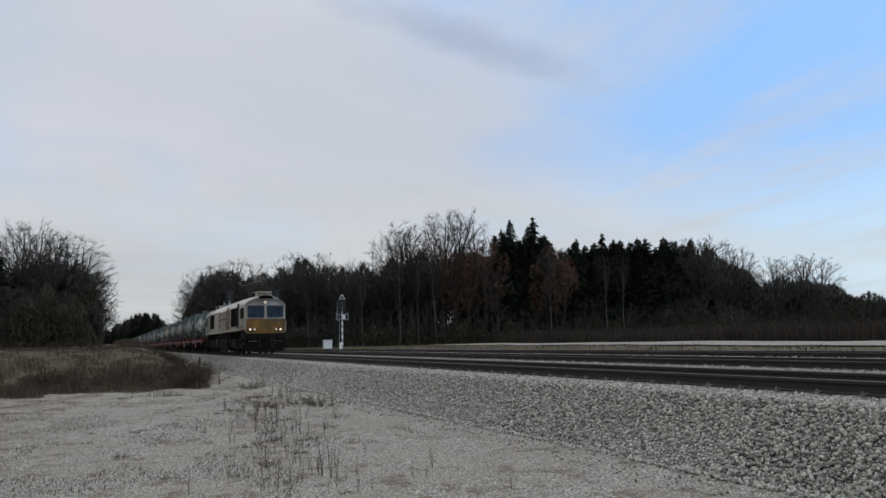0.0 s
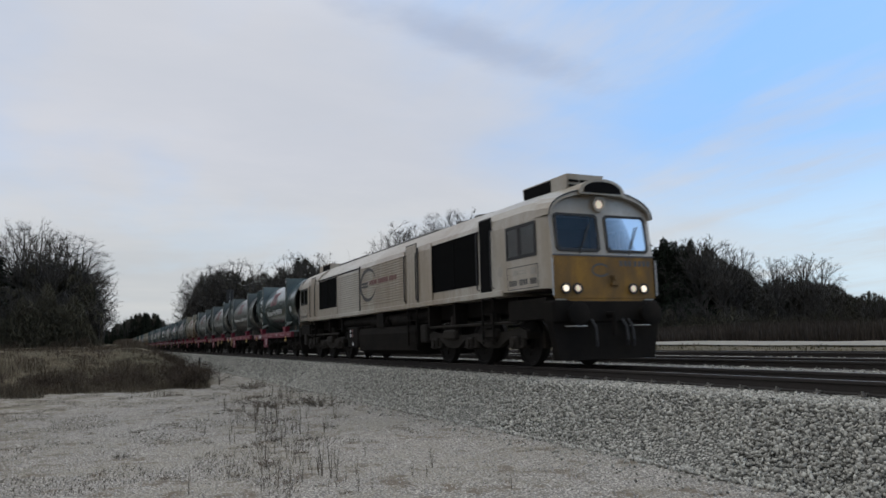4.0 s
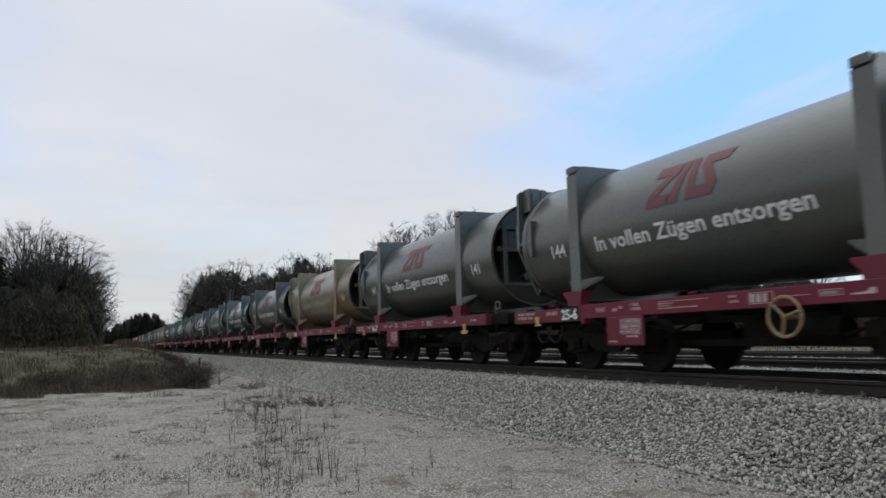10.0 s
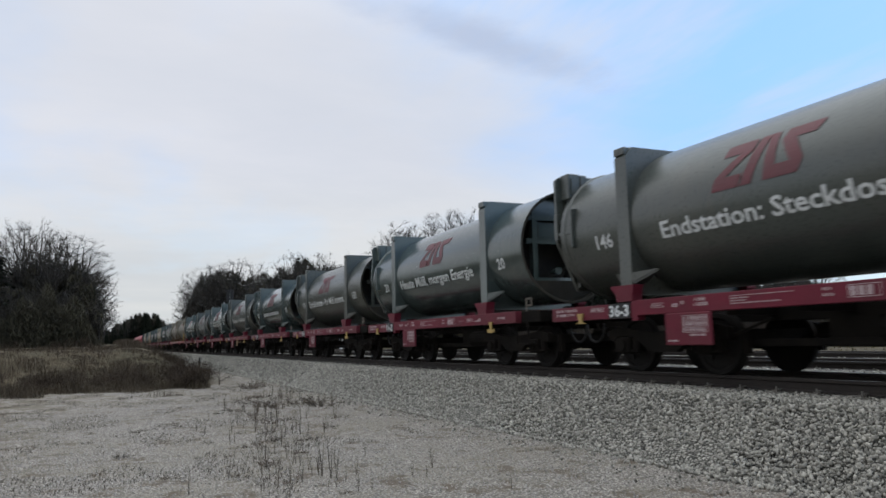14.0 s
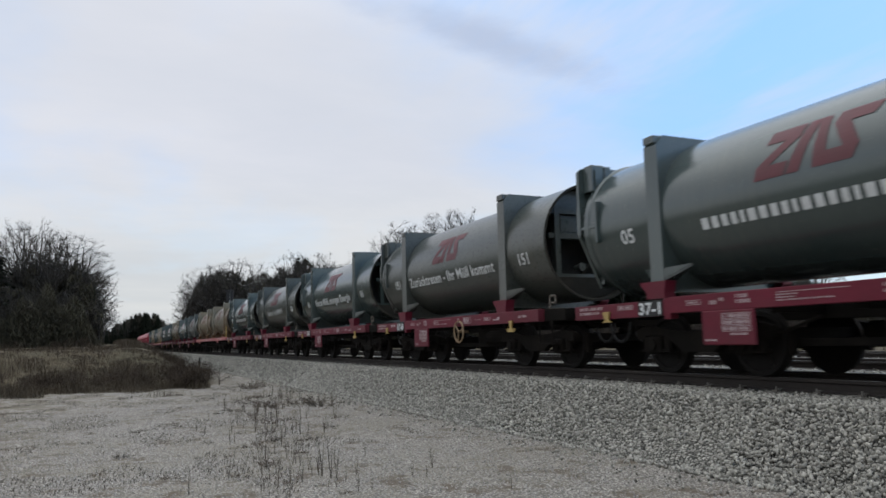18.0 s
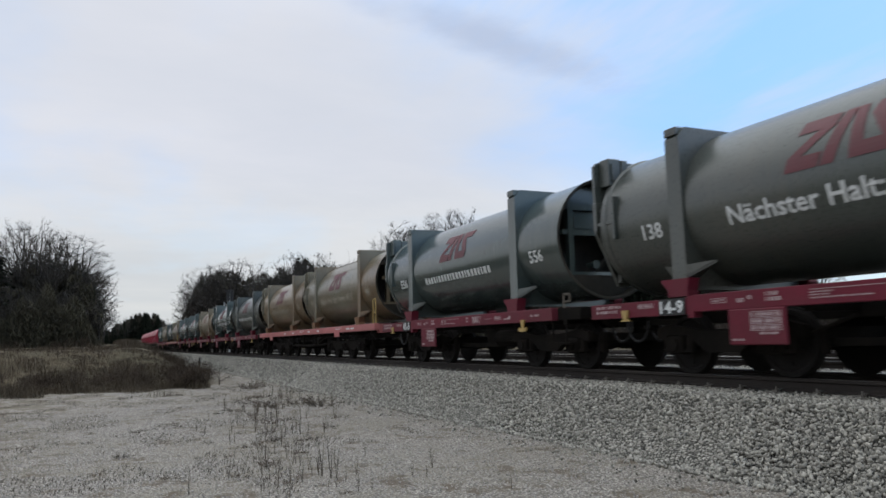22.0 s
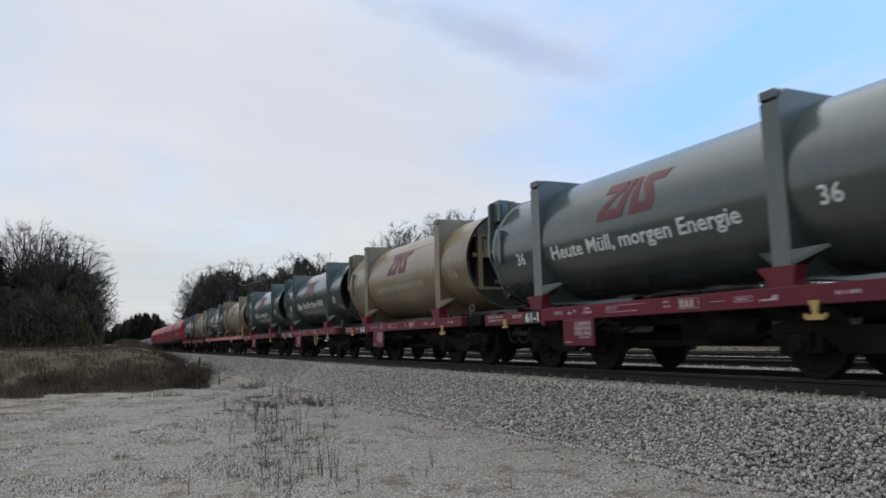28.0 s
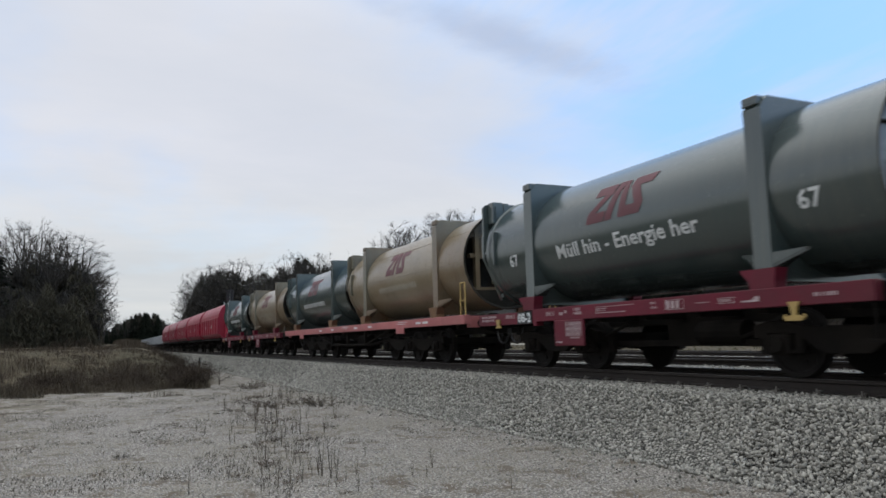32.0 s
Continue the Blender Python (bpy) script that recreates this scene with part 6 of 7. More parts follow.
    for y0, y1 in ((-1.05, -0.55), (0.5, 1.0)):
        for z in (0.82,):
            bm = B()
            tube(bm, (10.44, y0, z), (10.44, y1, z), 0.014, sides=6)
            place("hand_rail", bm, M["galvanised"], c)


LOCO = locomotive(80.32)

Z, H = "Zurücktreten - Ihr Müll kommt", "Heute Müll, morgen Energie"
N_, V_ = "Nächster Halt: MHKW", "In vollen Zügen entsorgen"
WEB = 22
GREEN = "grey-green steel refuse barrel with white lettering on a flat wagon"
BLUE = "blue-green glossy refuse barrel with white lettering on a flat wagon"
TAN = "sun-bleached tan refuse barrel with rusty stains on a flat wagon"
STONE = "stained stone-grey refuse barrel with rust streaks on a flat wagon"
SINGLE = [
    (66.90, "blue", "84", N_, BLUE, "09-0", None), (55.96, "green", "149", Z, GREEN, "68-6", -4.98), (45.23, "green", "144", V_, GREEN, "25-6", -1.02),
    (34.40, "green", "141", V_, GREEN, "16-7", None), (23.53, "stone", "104", "Saubere Energie aus Müll", STONE, "06-6", None),
    (12.70, "green", "146", "Endstation: Steckdose", GREEN, "36-3", None), (1.75, "blue", "20", H, BLUE, "11-2", None),
    (-9.07, "green", "150", Z, GREEN, "07-4", None), (-19.89, "blue", "05", WEB, BLUE, "37-1", None), (-30.71, "green", "151", Z, GREEN, "67-8", -1.75),
    (-41.46, "blue", "66", H, BLUE, "58-7", None), (-52.23, "green", "138", N_, GREEN, "14-9", None), (-63.06, "blue", "556", WEB, BLUE, "45-5", None),
    (-94.20, "green", "131", H, GREEN, "18-9", None), (-104.81, "blue", "36", H, BLUE, "61-1", None), (-115.60, "sand", "116", WEB, TAN, "34-8", None),
    (-126.30, "blue", "28", "Bahn frei für Ihren Müll", BLUE, "13-2", -0.9), (-137.28, "blue", "67", "Müll hin - Energie her", BLUE, "08-2", None),
    (-168.30, "sand", "", WEB, TAN, "21-7", None), (-179.00, "blue", "", WEB, BLUE, "33-1", None),
]
for at, kind, number, slogan, label, mark, wheel_x in SINGLE:
    container(at, kind, number, slogan, label)
    flat_wagon(at, mark, wheel_x)
container(-73.69, "stone", "991", "Bahn frei für Ihren Müll", STONE)
container(-83.62, "tan", "554", "Müll hin - Energie her", TAN)
long_wagon(-73.69, 9.93)
container(-147.93, "sand", "", 18, TAN)
container(-157.78, "blue", "", 20, BLUE)
long_wagon(-147.93, 9.85)
at = -188.6
for i in range(5):
    hopper_wagon(at, 13.0)
    at -= 13.0
for i in range(6):
    low_wagon(at, 14.2)
    at -= 14.2


def motions():
    """The whole train rolls past, every wheelset turns with it, and a grey cloud drifts."""
    drift = Vector((52.0, 98.0, 0.0))
    walk(CLOUD, [(0.0, Matrix.Translation(CLOUD_AT)), (16.0, Matrix.Translation(CLOUD_AT + drift * 0.5)), (32.0, Matrix.Translation(CLOUD_AT + drift))])
    for thing, at in MOVING:
        walk(thing, [(float(t), pose(at + run(t), TRACK_1, 0.0)) for t in range(33)])
    for (r, x), obs in WHEELS.items():
        step = 2 / FPS
        rows = [(k * step, Matrix.Translation((x, 0, r)) @ Matrix.Rotation((run(k * step) - run(0.0)) / r, 4, "Y")) for k in range(481)]
        walk(obs[0], rows)
        keys = obs[0].animation_data
        for o in obs[1:]:
            o.rotation_mode = "QUATERNION"
            d = o.animation_data_create()
            d.action = keys.action
            d.action_slot = keys.action_slot


# ---- woods
def limb_rings(verts, faces, pts, radii, sides):
    """A bent tapering tube through pts."""
    base = len(verts)
    for i, (p, r) in enumerate(zip(pts, radii)):
        d = (pts[min(i + 1, len(pts) - 1)] - pts[max(i - 1, 0)]).normalized()
        u = d.orthogonal().normalized()
        w = d.cross(u)
        for k in range(sides):
            a = 2 * math.pi * k / sides
            verts.append(p + (u * math.cos(a) + w * math.sin(a)) * r)
    for i in range(len(pts) - 1):
        for k in range(sides):
            q = (k + 1) % sides
            faces.append((base + i * sides + k, base + i * sides + q, base + (i + 1) * sides + q, base + (i + 1) * sides + k))


def bare_tree(seed, height, spread_=0.30, first=0.34, twigs=1.0, leaves=None, bark="bark_dark", limbs=15, low=-0.45, tw=0.014, stray=0.06):
    """A leafless broadleaf tree: limbs rise from the trunk and fork out to a rounded crown, ending in a haze of twigs."""
    rng = random.Random(seed)
    tv, tf, cv, cf, lv, lf = [], [], [], [], [], []

    def arc(p, q, lift, n, bend):
        """A bowed branch from p to q that first rises, then leans outwards."""
        m = p.lerp(q, 0.45) + Vector((0, 0, lift)) - Vector((q.x - p.x, q.y - p.y, 0)) * 0.14
        out = []
        for i in range(n + 1):
            t = i / n
            r = p * ((1 - t) * (1 - t)) + m * (2 * t * (1 - t)) + q * (t * t)
            out.append(r + Vector((rng.uniform(-1, 1), rng.uniform(-1, 1), rng.uniform(-1, 1))) * bend * (0 < i < n))
        return out

    def along(pts, t):
        t = min(max(t, 0.0), 0.999)
        k = min(int(t * (len(pts) - 1)), len(pts) - 2)
        return pts[k].lerp(pts[k + 1], t * (len(pts) - 1) - k)

    def strip(p, q, w):
        o = (q - p).orthogonal().normalized() * w
        n = len(cv)
        m = p.lerp(q, 0.55) + Vector((rng.uniform(-1, 1), rng.uniform(-1, 1), rng.uniform(-0.4, 1))) * (q - p).length * 0.08
        cv.extend((p + o, p - o, m - o * 0.7, m + o * 0.7, q))
        cf.extend(((n, n + 1, n + 2, n + 3), (n + 3, n + 2, n + 4)))

    mid, up, out = height * (0.5 + first * 0.42), height * (0.5 - first * 0.42), height * spread_

    def shell(d, k):
        """Point of the crown's rounded outline in direction d, with lobes."""
        bulge = 1.0 + 0.16 * noise.noise(d * 1.7 + Vector((seed * 3.1, 0, 0)))
        return Vector((d.x * out, d.y * out, mid + d.z * up)) * 1.0 * k * bulge + Vector((0, 0, mid * (1 - k * bulge)))

    r0 = (height * 0.0105 + 0.03) * (0.36 if bark == "bark_birch" else 1.0)
    lean = Vector((rng.uniform(-.03, .03), rng.uniform(-.03, .03), 0)) * height
    trunk = arc(Vector((0, 0, -0.3)), Vector((lean.x, lean.y, height * 0.90)), 0.0, 9, height * 0.006)
    limb_rings(tv, tf, trunk, [r0 * (1.15 - i / 9.3) for i in range(10)], 7)
    for i in range(limbs):
        z = low + (0.97 - low) * (i + rng.random()) / limbs
        a = i * 2.4 + rng.uniform(-0.5, 0.5)
        d = Vector((math.cos(a) * math.sqrt(1 - z * z), math.sin(a) * math.sqrt(1 - z * z), z))
        tip = shell(d, rng.uniform(0.80, 0.97))
        t0 = min(0.97, max(first * 0.75, (tip.z / height) * rng.uniform(0.52, 0.74)))
        root = along(trunk, t0)
        length = (tip - root).length
        pts = arc(root, tip, length * 0.10, 5, length * 0.018)
        rl = r0 * 0.58 * (1.12 - t0) + 0.02
        limb_rings(cv, cf, pts, [rl * (1 - k / 5.8) for k in range(6)], 4)
        for j in range(7):
            q = along(pts, 0.22 + 0.78 * (j + rng.random()) / 7)
            d2 = (d + Vector((rng.uniform(-1, 1), rng.uniform(-1, 1), rng.uniform(-0.7, 0.9))) * 0.62).normalized()
            e = shell(d2, rng.uniform(0.78, 1.0 + stray * (rng.random() < 0.3)))
            if (e - q).length > length * 0.62:
                e = q.lerp(e, length * 0.62 / (e - q).length)
            p2 = arc(q, e, (e - q).length * 0.06, 3, (e - q).length * 0.03)
            for k in range(3):
                strip(p2[k], p2[k + 1], (rl * 0.42 + 0.010) * (1 - k / 4.2))
            for k in range(int(11 * twigs)):
                s = along(p2, 0.2 + 0.8 * rng.random())
                d4 = (d2 * 0.9 + Vector((rng.uniform(-1, 1), rng.uniform(-1, 1), rng.uniform(-0.6, 1.0)))).normalized()
                e4 = s + d4 * rng.uniform(0.5, 1.0) * height * 0.046
                strip(s, e4, tw)
                for h in range(2):
                    g = s.lerp(e4, rng.uniform(0.2, 0.8))
                    o = d4.orthogonal().normalized() * tw * 0.8
                    n = len(cv)
                    cv.extend((g + o, g - o, g + (d4 * 0.8 + Vector((rng.uniform(-1, 1), rng.uniform(-1, 1), rng.uniform(-0.6, 1.0)))).normalized() * height * rng.uniform(0.016, 0.036)))
                    cf.append((n, n + 1, n + 2))
                if leaves:
                    for _ in range(4):
                        c = s.lerp(e4, rng.random()) + Vector((rng.uniform(-.25, .25), rng.uniform(-.25, .25), rng.uniform(-.3, .15)))
                        u = Vector((rng.uniform(-1, 1), rng.uniform(-1, 1), rng.uniform(-1, 1))).normalized() * 0.10
                        w = u.orthogonal().normalized() * 0.08
                        n = len(lv)
                        lv += [c - u, c - w, c + u, c + w]
                        lf.append((n, n + 1, n + 2, n + 3))
    out = {}
    for nm, v, f, mm in (("trunk", tv, tf, bark), ("crown", cv, cf, "bark_dark" if bark == "bark_birch" else bark), ("leaves", lv, lf, leaves)):
        if f:
            me = bpy.data.meshes.new(nm)
            me.from_pydata([tuple(q) for q in v], [], f)
            me.materials.append(M[mm])
            out[nm] = me
    return out


def spruce(seed, height, wide=0.22):
    """A dark spruce: a straight stem with whorls of needled boughs, level near the top and drooping below."""
    rng = random.Random(seed)
    tv, tf, cv, cf = [], [], [], []
    limb_rings(tv, tf, [Vector((0, 0, -0.3)), Vector((0, 0, height * 0.5)), Vector((0, 0, height))], [height * 0.014, height * 0.008, 0.03], 7)
    z = height * 0.10
    while z < height * 0.99:
        t = z / height
        reach = height * wide * (1.0 - t) ** 0.78 + 0.10
        k = max(4, int(9 - 5 * t))
        for i in range(k):
            a = 2 * math.pi * (i + rng.random()) / k
            length = reach * rng.uniform(0.55, 1.18)
            out = Vector((math.cos(a), math.sin(a), 0))
            side = Vector((-math.sin(a), math.cos(a), 0))
            droop = rng.uniform(0.0, 0.30) + 0.30 * (1 - t)

            def spine(s):
                return Vector((0, 0, z)) + out * length * s + Vector((0, 0, (0.30 * s - (0.30 + droop) * s * s) * length))
            n = 4
            for j in range(n):
                s0, s1 = j / n, (j + 1.3) / n
                c, e = spine(s0), spine(min(s1, 1.12))
                w = (0.14 + 0.17 * length) * (1.15 - 0.8 * s0) * rng.uniform(0.6, 1.2)
                for sg in (-1, 1):
                    p = len(cv)
                    tip = c.lerp(e, 0.85) + side * sg * w + Vector((0, 0, -0.30 * w - rng.uniform(0, 0.12)))
                    cv += [c, e, tip]
                    cf.append((p, p + 1, p + 2))
                p = len(cv)
                cv += [c, e, c.lerp(e, 0.6) + Vector((0, 0, -0.30 - 0.45 * w)) + side * rng.uniform(-0.2, 0.2)]
                cf.append((p, p + 1, p + 2))
        z += height * 0.016 * (1.15 - 0.6 * t) * rng.uniform(0.8, 1.25) + 0.05
    out = {}
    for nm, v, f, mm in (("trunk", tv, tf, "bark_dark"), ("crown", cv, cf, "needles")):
        me = bpy.data.meshes.new(nm)
        me.from_pydata([tuple(q) for q in v], [], f)
        me.materials.append(M[mm])
        out[nm] = me
    return out


KINDS = {
    "bare": [bare_tree(i, 18, 0.31, 0.34, 1.2, limbs=17) for i in range(1, 6)],
    "grey": [bare_tree(i, 18, 0.20, 0.40, 0.8, bark="bark_grey", limbs=12, stray=0.12) for i in range(11, 14)],
    "birch": [bare_tree(i, 18, 0.13, 0.52, 0.7, bark="bark_birch", limbs=9, low=-0.2) for i in range(21, 24)],
    "beech": [bare_tree(i, 18, 0.26, 0.24, 0.6, leaves="beech_leaf", limbs=12) for i in range(31, 33)],
    "olive": [bare_tree(41, 8, 0.42, 0.10, 0.6, leaves="olive_leaf", limbs=11)],
    "bush": [bare_tree(i, 8, 0.40, 0.05, 0.6, limbs=9, tw=0.018) for i in range(51, 54)],
    "spruce": [spruce(i, 18) for i in range(61, 66)],
    "distant": [bare_tree(i, 18, 0.34, 0.25, 0.5, limbs=11, tw=0.026) for i in range(81, 83)],
}
SCRUB = [bare_tree(i, 8, 0.6, 0.02, 0.5, limbs=9, tw=0.05, bark="scrub", stray=0.4) for i in (71, 72, 73)]
TREE_TEXT = {
    "bare": ("bare dark broadleaf tree at the wood's edge", "tree", 18), "grey": ("bare grey-barked tree with fine upright twigs", "tree", 18),
    "birch": ("slender bare birch with a white trunk", "tree", 18), "beech": ("beech still holding rust-brown leaves", "tree", 18),
    "distant": ("bare broadleaf tree far down the line", "tree", 18), "olive": ("low tree with the last olive-yellow leaves", "tree", 8), "bush": ("dense leafless shrub at the wood's edge", "shrub", 8),
    "spruce": ("tall dark green spruce", "tree", 18),
}
tree_rng = random.Random(77)


def tree(kind, azimuth, dist, height, wide=1.0):
    """A tree seen from the camera at that bearing (degrees from the line's far end towards +y) and distance."""
    a = radians(azimuth)
    x, y = -math.cos(a) * dist, math.sin(a) * dist
    label, cat, base = TREE_TEXT[kind]
    me = tree_rng.choice(KINDS[kind])
    t = tagged(new("shrub" if kind == "bush" else "spruce" if kind == "spruce" else "tree"), label, cat, "trees of the wood")
    k = height / base
    t.matrix_basis = pose(x, y, ground_z(x, y), tree_rng.uniform(-2, 2), tree_rng.uniform(-2, 2), tree_rng.uniform(0, 360))
    t.scale = (k * wide, k * wide, k)
    for nm, q in me.items():
        part_of(nm, q, t)
    return t


def between(table, a):
    for (a0, e0), (a1, e1) in zip(table, table[1:]):
        if a0 <= a <= a1:
            return e0 + (e1 - e0) * (a - a0) / (a1 - a0)
    return table[0][1] if a < table[0][0] else table[-1][1]


def height_for(azimuth, dist, elevation):
    a = radians(azimuth)
    return EYE.z + math.tan(radians(elevation)) * dist - ground_z(-math.cos(a) * dist, math.sin(a) * dist)


# bearing and elevation of the wood's outline, from the camera
OUTLINE = [(4.8, 2.4), (5.4, 4.3), (6.3, 5.8), (7.3, 6.4), (8.4, 6.6), (9.4, 5.6), (10.5, 6.2), (11.3, 6.2), (13.0, 7.0), (14.7, 7.0), (16.5, 6.8), (18.2, 6.5), (20.0, 6.8),
           (22.1, 7.6), (26, 7.6), (28.6, 7.6), (30.2, 8.4), (33.0, 7.9), (34.3, 7.2), (37.7, 7.2), (40.7, 7.0), (44.4, 6.9), (46.7, 5.6), (47.6, 4.9), (48.0, 4.0),
           (50.7, 4.3), (53.1, 3.4), (54.3, 2.7), (57.0, 2.5)]


def wood_distance(a):
    return between([(4.8, 190), (8, 150), (13, 132), (20, 122), (30, 116), (46, 118), (48.5, 135), (53, 150), (54, 230), (58, 240)], a)


# trees that stand out of the outline: kind, bearing, elevation of the top, width
STANDOUT = [("bare", 6.6, 6.2, 1.3), ("bare", 8.2, 6.7, 1.3), ("grey", 10.5, 6.4, 0.9), ("bare", 13.0, 7.2, 1.1), ("bare", 14.6, 7.1, 1.1), ("grey", 17.3, 7.0, 0.9),
            ("bare", 21.2, 9.0, 1.1), ("bare", 22.2, 9.5, 1.15), ("bare", 24.4, 10.1, 1.1), ("bare", 25.6, 10.3, 1.1), ("grey", 27.4, 9.7, 0.9), ("beech", 27.9, 8.4, 1.0),
            ("beech", 26.6, 7.9, 0.9), ("spruce", 30.1, 9.4, 1.0), ("spruce", 31.9, 9.5, 1.05), ("spruce", 31.0, 8.8, 1.0), ("spruce", 29.2, 8.7, 1.0)]
STANDOUT_2 = [("beech", 33.4, 7.6, 0.9), ("beech", 32.6, 5.2, 1.0), ("beech", 25.4, 7.4, 0.9), ("beech", 34.0, 6.6, 0.8), ("spruce", 35.2, 7.7, 1.0), ("spruce", 37.0, 8.0, 1.0), ("spruce", 40.0, 6.8, 1.0), ("spruce", 42.4, 7.1, 1.0), ("spruce", 39.0, 6.9, 1.0),
              ("bare", 44.0, 7.3, 1.2), ("bare", 45.4, 7.1, 1.2), ("bare", 46.8, 6.3, 1.0), ("bare", 49.2, 5.4, 1.2), ("bare", 50.8, 5.5, 1.3), ("bare", 52.0, 5.2, 1.2),
              ("birch", 21.2, 7.9, 1.0), ("birch", 24.0, 8.4, 1.0), ("birch", 37.2, 6.7, 1.0), ("birch", 38.4, 6.6, 1.0), ("birch", 33.0, 7.4, 1.0), ("birch", 18.3, 6.4, 0.9),
              ("birch", 28.5, 5.6, 0.8), ("birch", 28.9, 5.2, 0.8), ("birch", 14.2, 6.2, 0.9), ("birch", 22.6, 6.0, 0.8)]
for kind, a, e, wide in STANDOUT + STANDOUT_2:
    d = wood_distance(a) + {"birch": -6, "beech": -4}.get(kind, 2)
    tree(kind, a, d, height_for(a, d, e), wide)
a = 4.9
while a < 57:
    d0 = wood_distance(a)
    for row in range(1 + (round(a * 100) % 3 == 0)):
        d = d0 + 4 + row * 9 + tree_rng.uniform(-3, 3)
        b = a + tree_rng.uniform(-0.5, 0.5)
        e = between(OUTLINE, b) * tree_rng.uniform(0.80, 1.0) - 0.1 * (row == 0)
        dark = 28.8 < b < 33 or 34.5 < b < 43.5
        kind = tree_rng.choice(("spruce", "spruce", "spruce", "bare")) if dark else tree_rng.choice(("distant", "distant", "spruce") if row else ("bare", "bare", "grey", "spruce" if b > 45 else "bare"))
        if b < 10:
            kind = "bare"
        if abs(b - 27) < 1.5 and row == 0:
            kind = "beech"
        tree(kind, b, d, max(height_for(b, d, e), 3.0), tree_rng.uniform(0.9, 1.25))
    a += 0.62 if a < 53 else 1.1
a = 5.0
while a < 57:      # shrubs that close the wood's edge
    for row in range(1):
        d = wood_distance(a) - 3 + row * 5 + tree_rng.uniform(-3, 3)
        b = a + tree_rng.uniform(-0.3, 0.3)
        kind = "olive" if (abs(b - 26.2) < 0.5 or abs(b - 29.9) < 0.35) and row == 0 else "bush"
        tree(kind, b, d, tree_rng.uniform(4.0, 7.5) * (0.7 if kind == "olive" else 1), tree_rng.uniform(0.9, 1.3))
    a += 0.55 if a < 53 else 1.0

a = 28.9
while a < 44:      # the dark belt of spruces
    if not 33.0 < a < 34.2:
        d = wood_distance(a) + tree_rng.uniform(3, 9)
        tree("spruce", a, d, height_for(a, d, between(OUTLINE, a) * tree_rng.uniform(0.90, 1.06)), tree_rng.uniform(1.25, 1.75))
    a += 0.40

# the wood on the camera's side of the line
LEFT = [(-12.0, 8.0), (-7.0, 7.6), (-5.6, 8.4), (-4.6, 8.8), (-3.6, 8.3), (-2.2, 8.3), (-1.0, 7.0), (-0.4, 5.4), (-0.1, 3.5)]
for kind, a, e, wide in (("spruce", -7.1, 8.2, 1.2), ("bare", -5.6, 8.8, 1.1), ("bare", -4.7, 9.0, 1.1), ("bare", -3.7, 8.4, 1.1), ("bare", -2.6, 8.6, 1.1), ("bare", -2.0, 7.9, 1.05),
                         ("spruce", -7.6, 7.9, 1.1), ("bare", -8.5, 8.4, 1.1), ("bare", -1.35, 6.3, 0.8)):
    d = 92 + tree_rng.uniform(-3, 3)
    tree(kind, a, d, height_for(a, d, e), wide)
a = -11.0
while a < -0.3:
    for row in range(3):
        d = 88 + row * 9 + tree_rng.uniform(-3, 3)
        b = a + tree_rng.uniform(-0.3, 0.3)
        low = row == 0
        e = (5.0 if low else between(LEFT, b) * 0.85) * tree_rng.uniform(0.8, 1.0) * (1 if b < -1.2 else 0.75)
        tree("bush" if low else tree_rng.choice(("bare", "bare", "bush", "bare")), b, d, max(height_for(b, d, e), 2.5), tree_rng.uniform(0.9, 1.3))
    a += 0.5
for i in range(26):   # along the line into the distance
    d = 100 + i * 14
    x, y = -d, -2.5 - tree_rng.uniform(0, 5) - i * 0.03
    tree(tree_rng.choice(("distant", "spruce", "distant")), math.degrees(math.atan2(y, -x)), d, tree_rng.uniform(7, 11), 1.2)
FAR_EDGE = [(-0.8, 0.9), (0.0, 1.3), (0.4, 1.6), (1.2, 2.2), (2.1, 2.6), (3.1, 2.5), (4.0, 1.7), (4.6, 1.5)]
for i in range(30):   # the far wood that closes the view down the line
    a, d = -0.7 + 5.2 * i / 29, 480 + tree_rng.uniform(-30, 60)
    e = between(FAR_EDGE, a)
    tree(tree_rng.choice(("spruce", "distant", "spruce")), a, d, height_for(a, d, e), 1.3)


# the dim depth of the wood behind its edge: countless twig clumps
def clumps(name, count, place, size, mat_, label, slim=0.075):
    rng = np.random.default_rng(count)
    c = np.array([place(rng) for _ in range(count)])
    u = rng.normal(size=(count, 3))
    u /= np.linalg.norm(u, axis=1, keepdims=True)
    w = np.cross(u, rng.normal(size=(count, 3)))
    w /= np.linalg.norm(w, axis=1, keepdims=True)
    k = size * rng.uniform(0.5, 1.5, (count, 1))
    u[:, 2] = np.abs(u[:, 2]) + 0.55
    u /= np.linalg.norm(u, axis=1, keepdims=True)
    V = np.stack([c - u * k, c - w * k * slim, c + u * k, c + w * k * slim], 1).reshape(-1, 3)
    me = bpy.data.meshes.new(name)
    me.vertices.add(count * 4)
    me.vertices.foreach_set("co", V.astype(np.float32).ravel())
    me.loops.add(count * 4)
    me.loops.foreach_set("vertex_index", np.arange(count * 4, dtype=np.int32))
    me.polygons.add(count)
    me.polygons.foreach_set("loop_start", np.arange(0, count * 4, 4, dtype=np.int32))
    me.update(calc_edges=True)
    me.materials.append(mat_)
    return tagged(new(name, me), label, "woodland", kind="stuff")


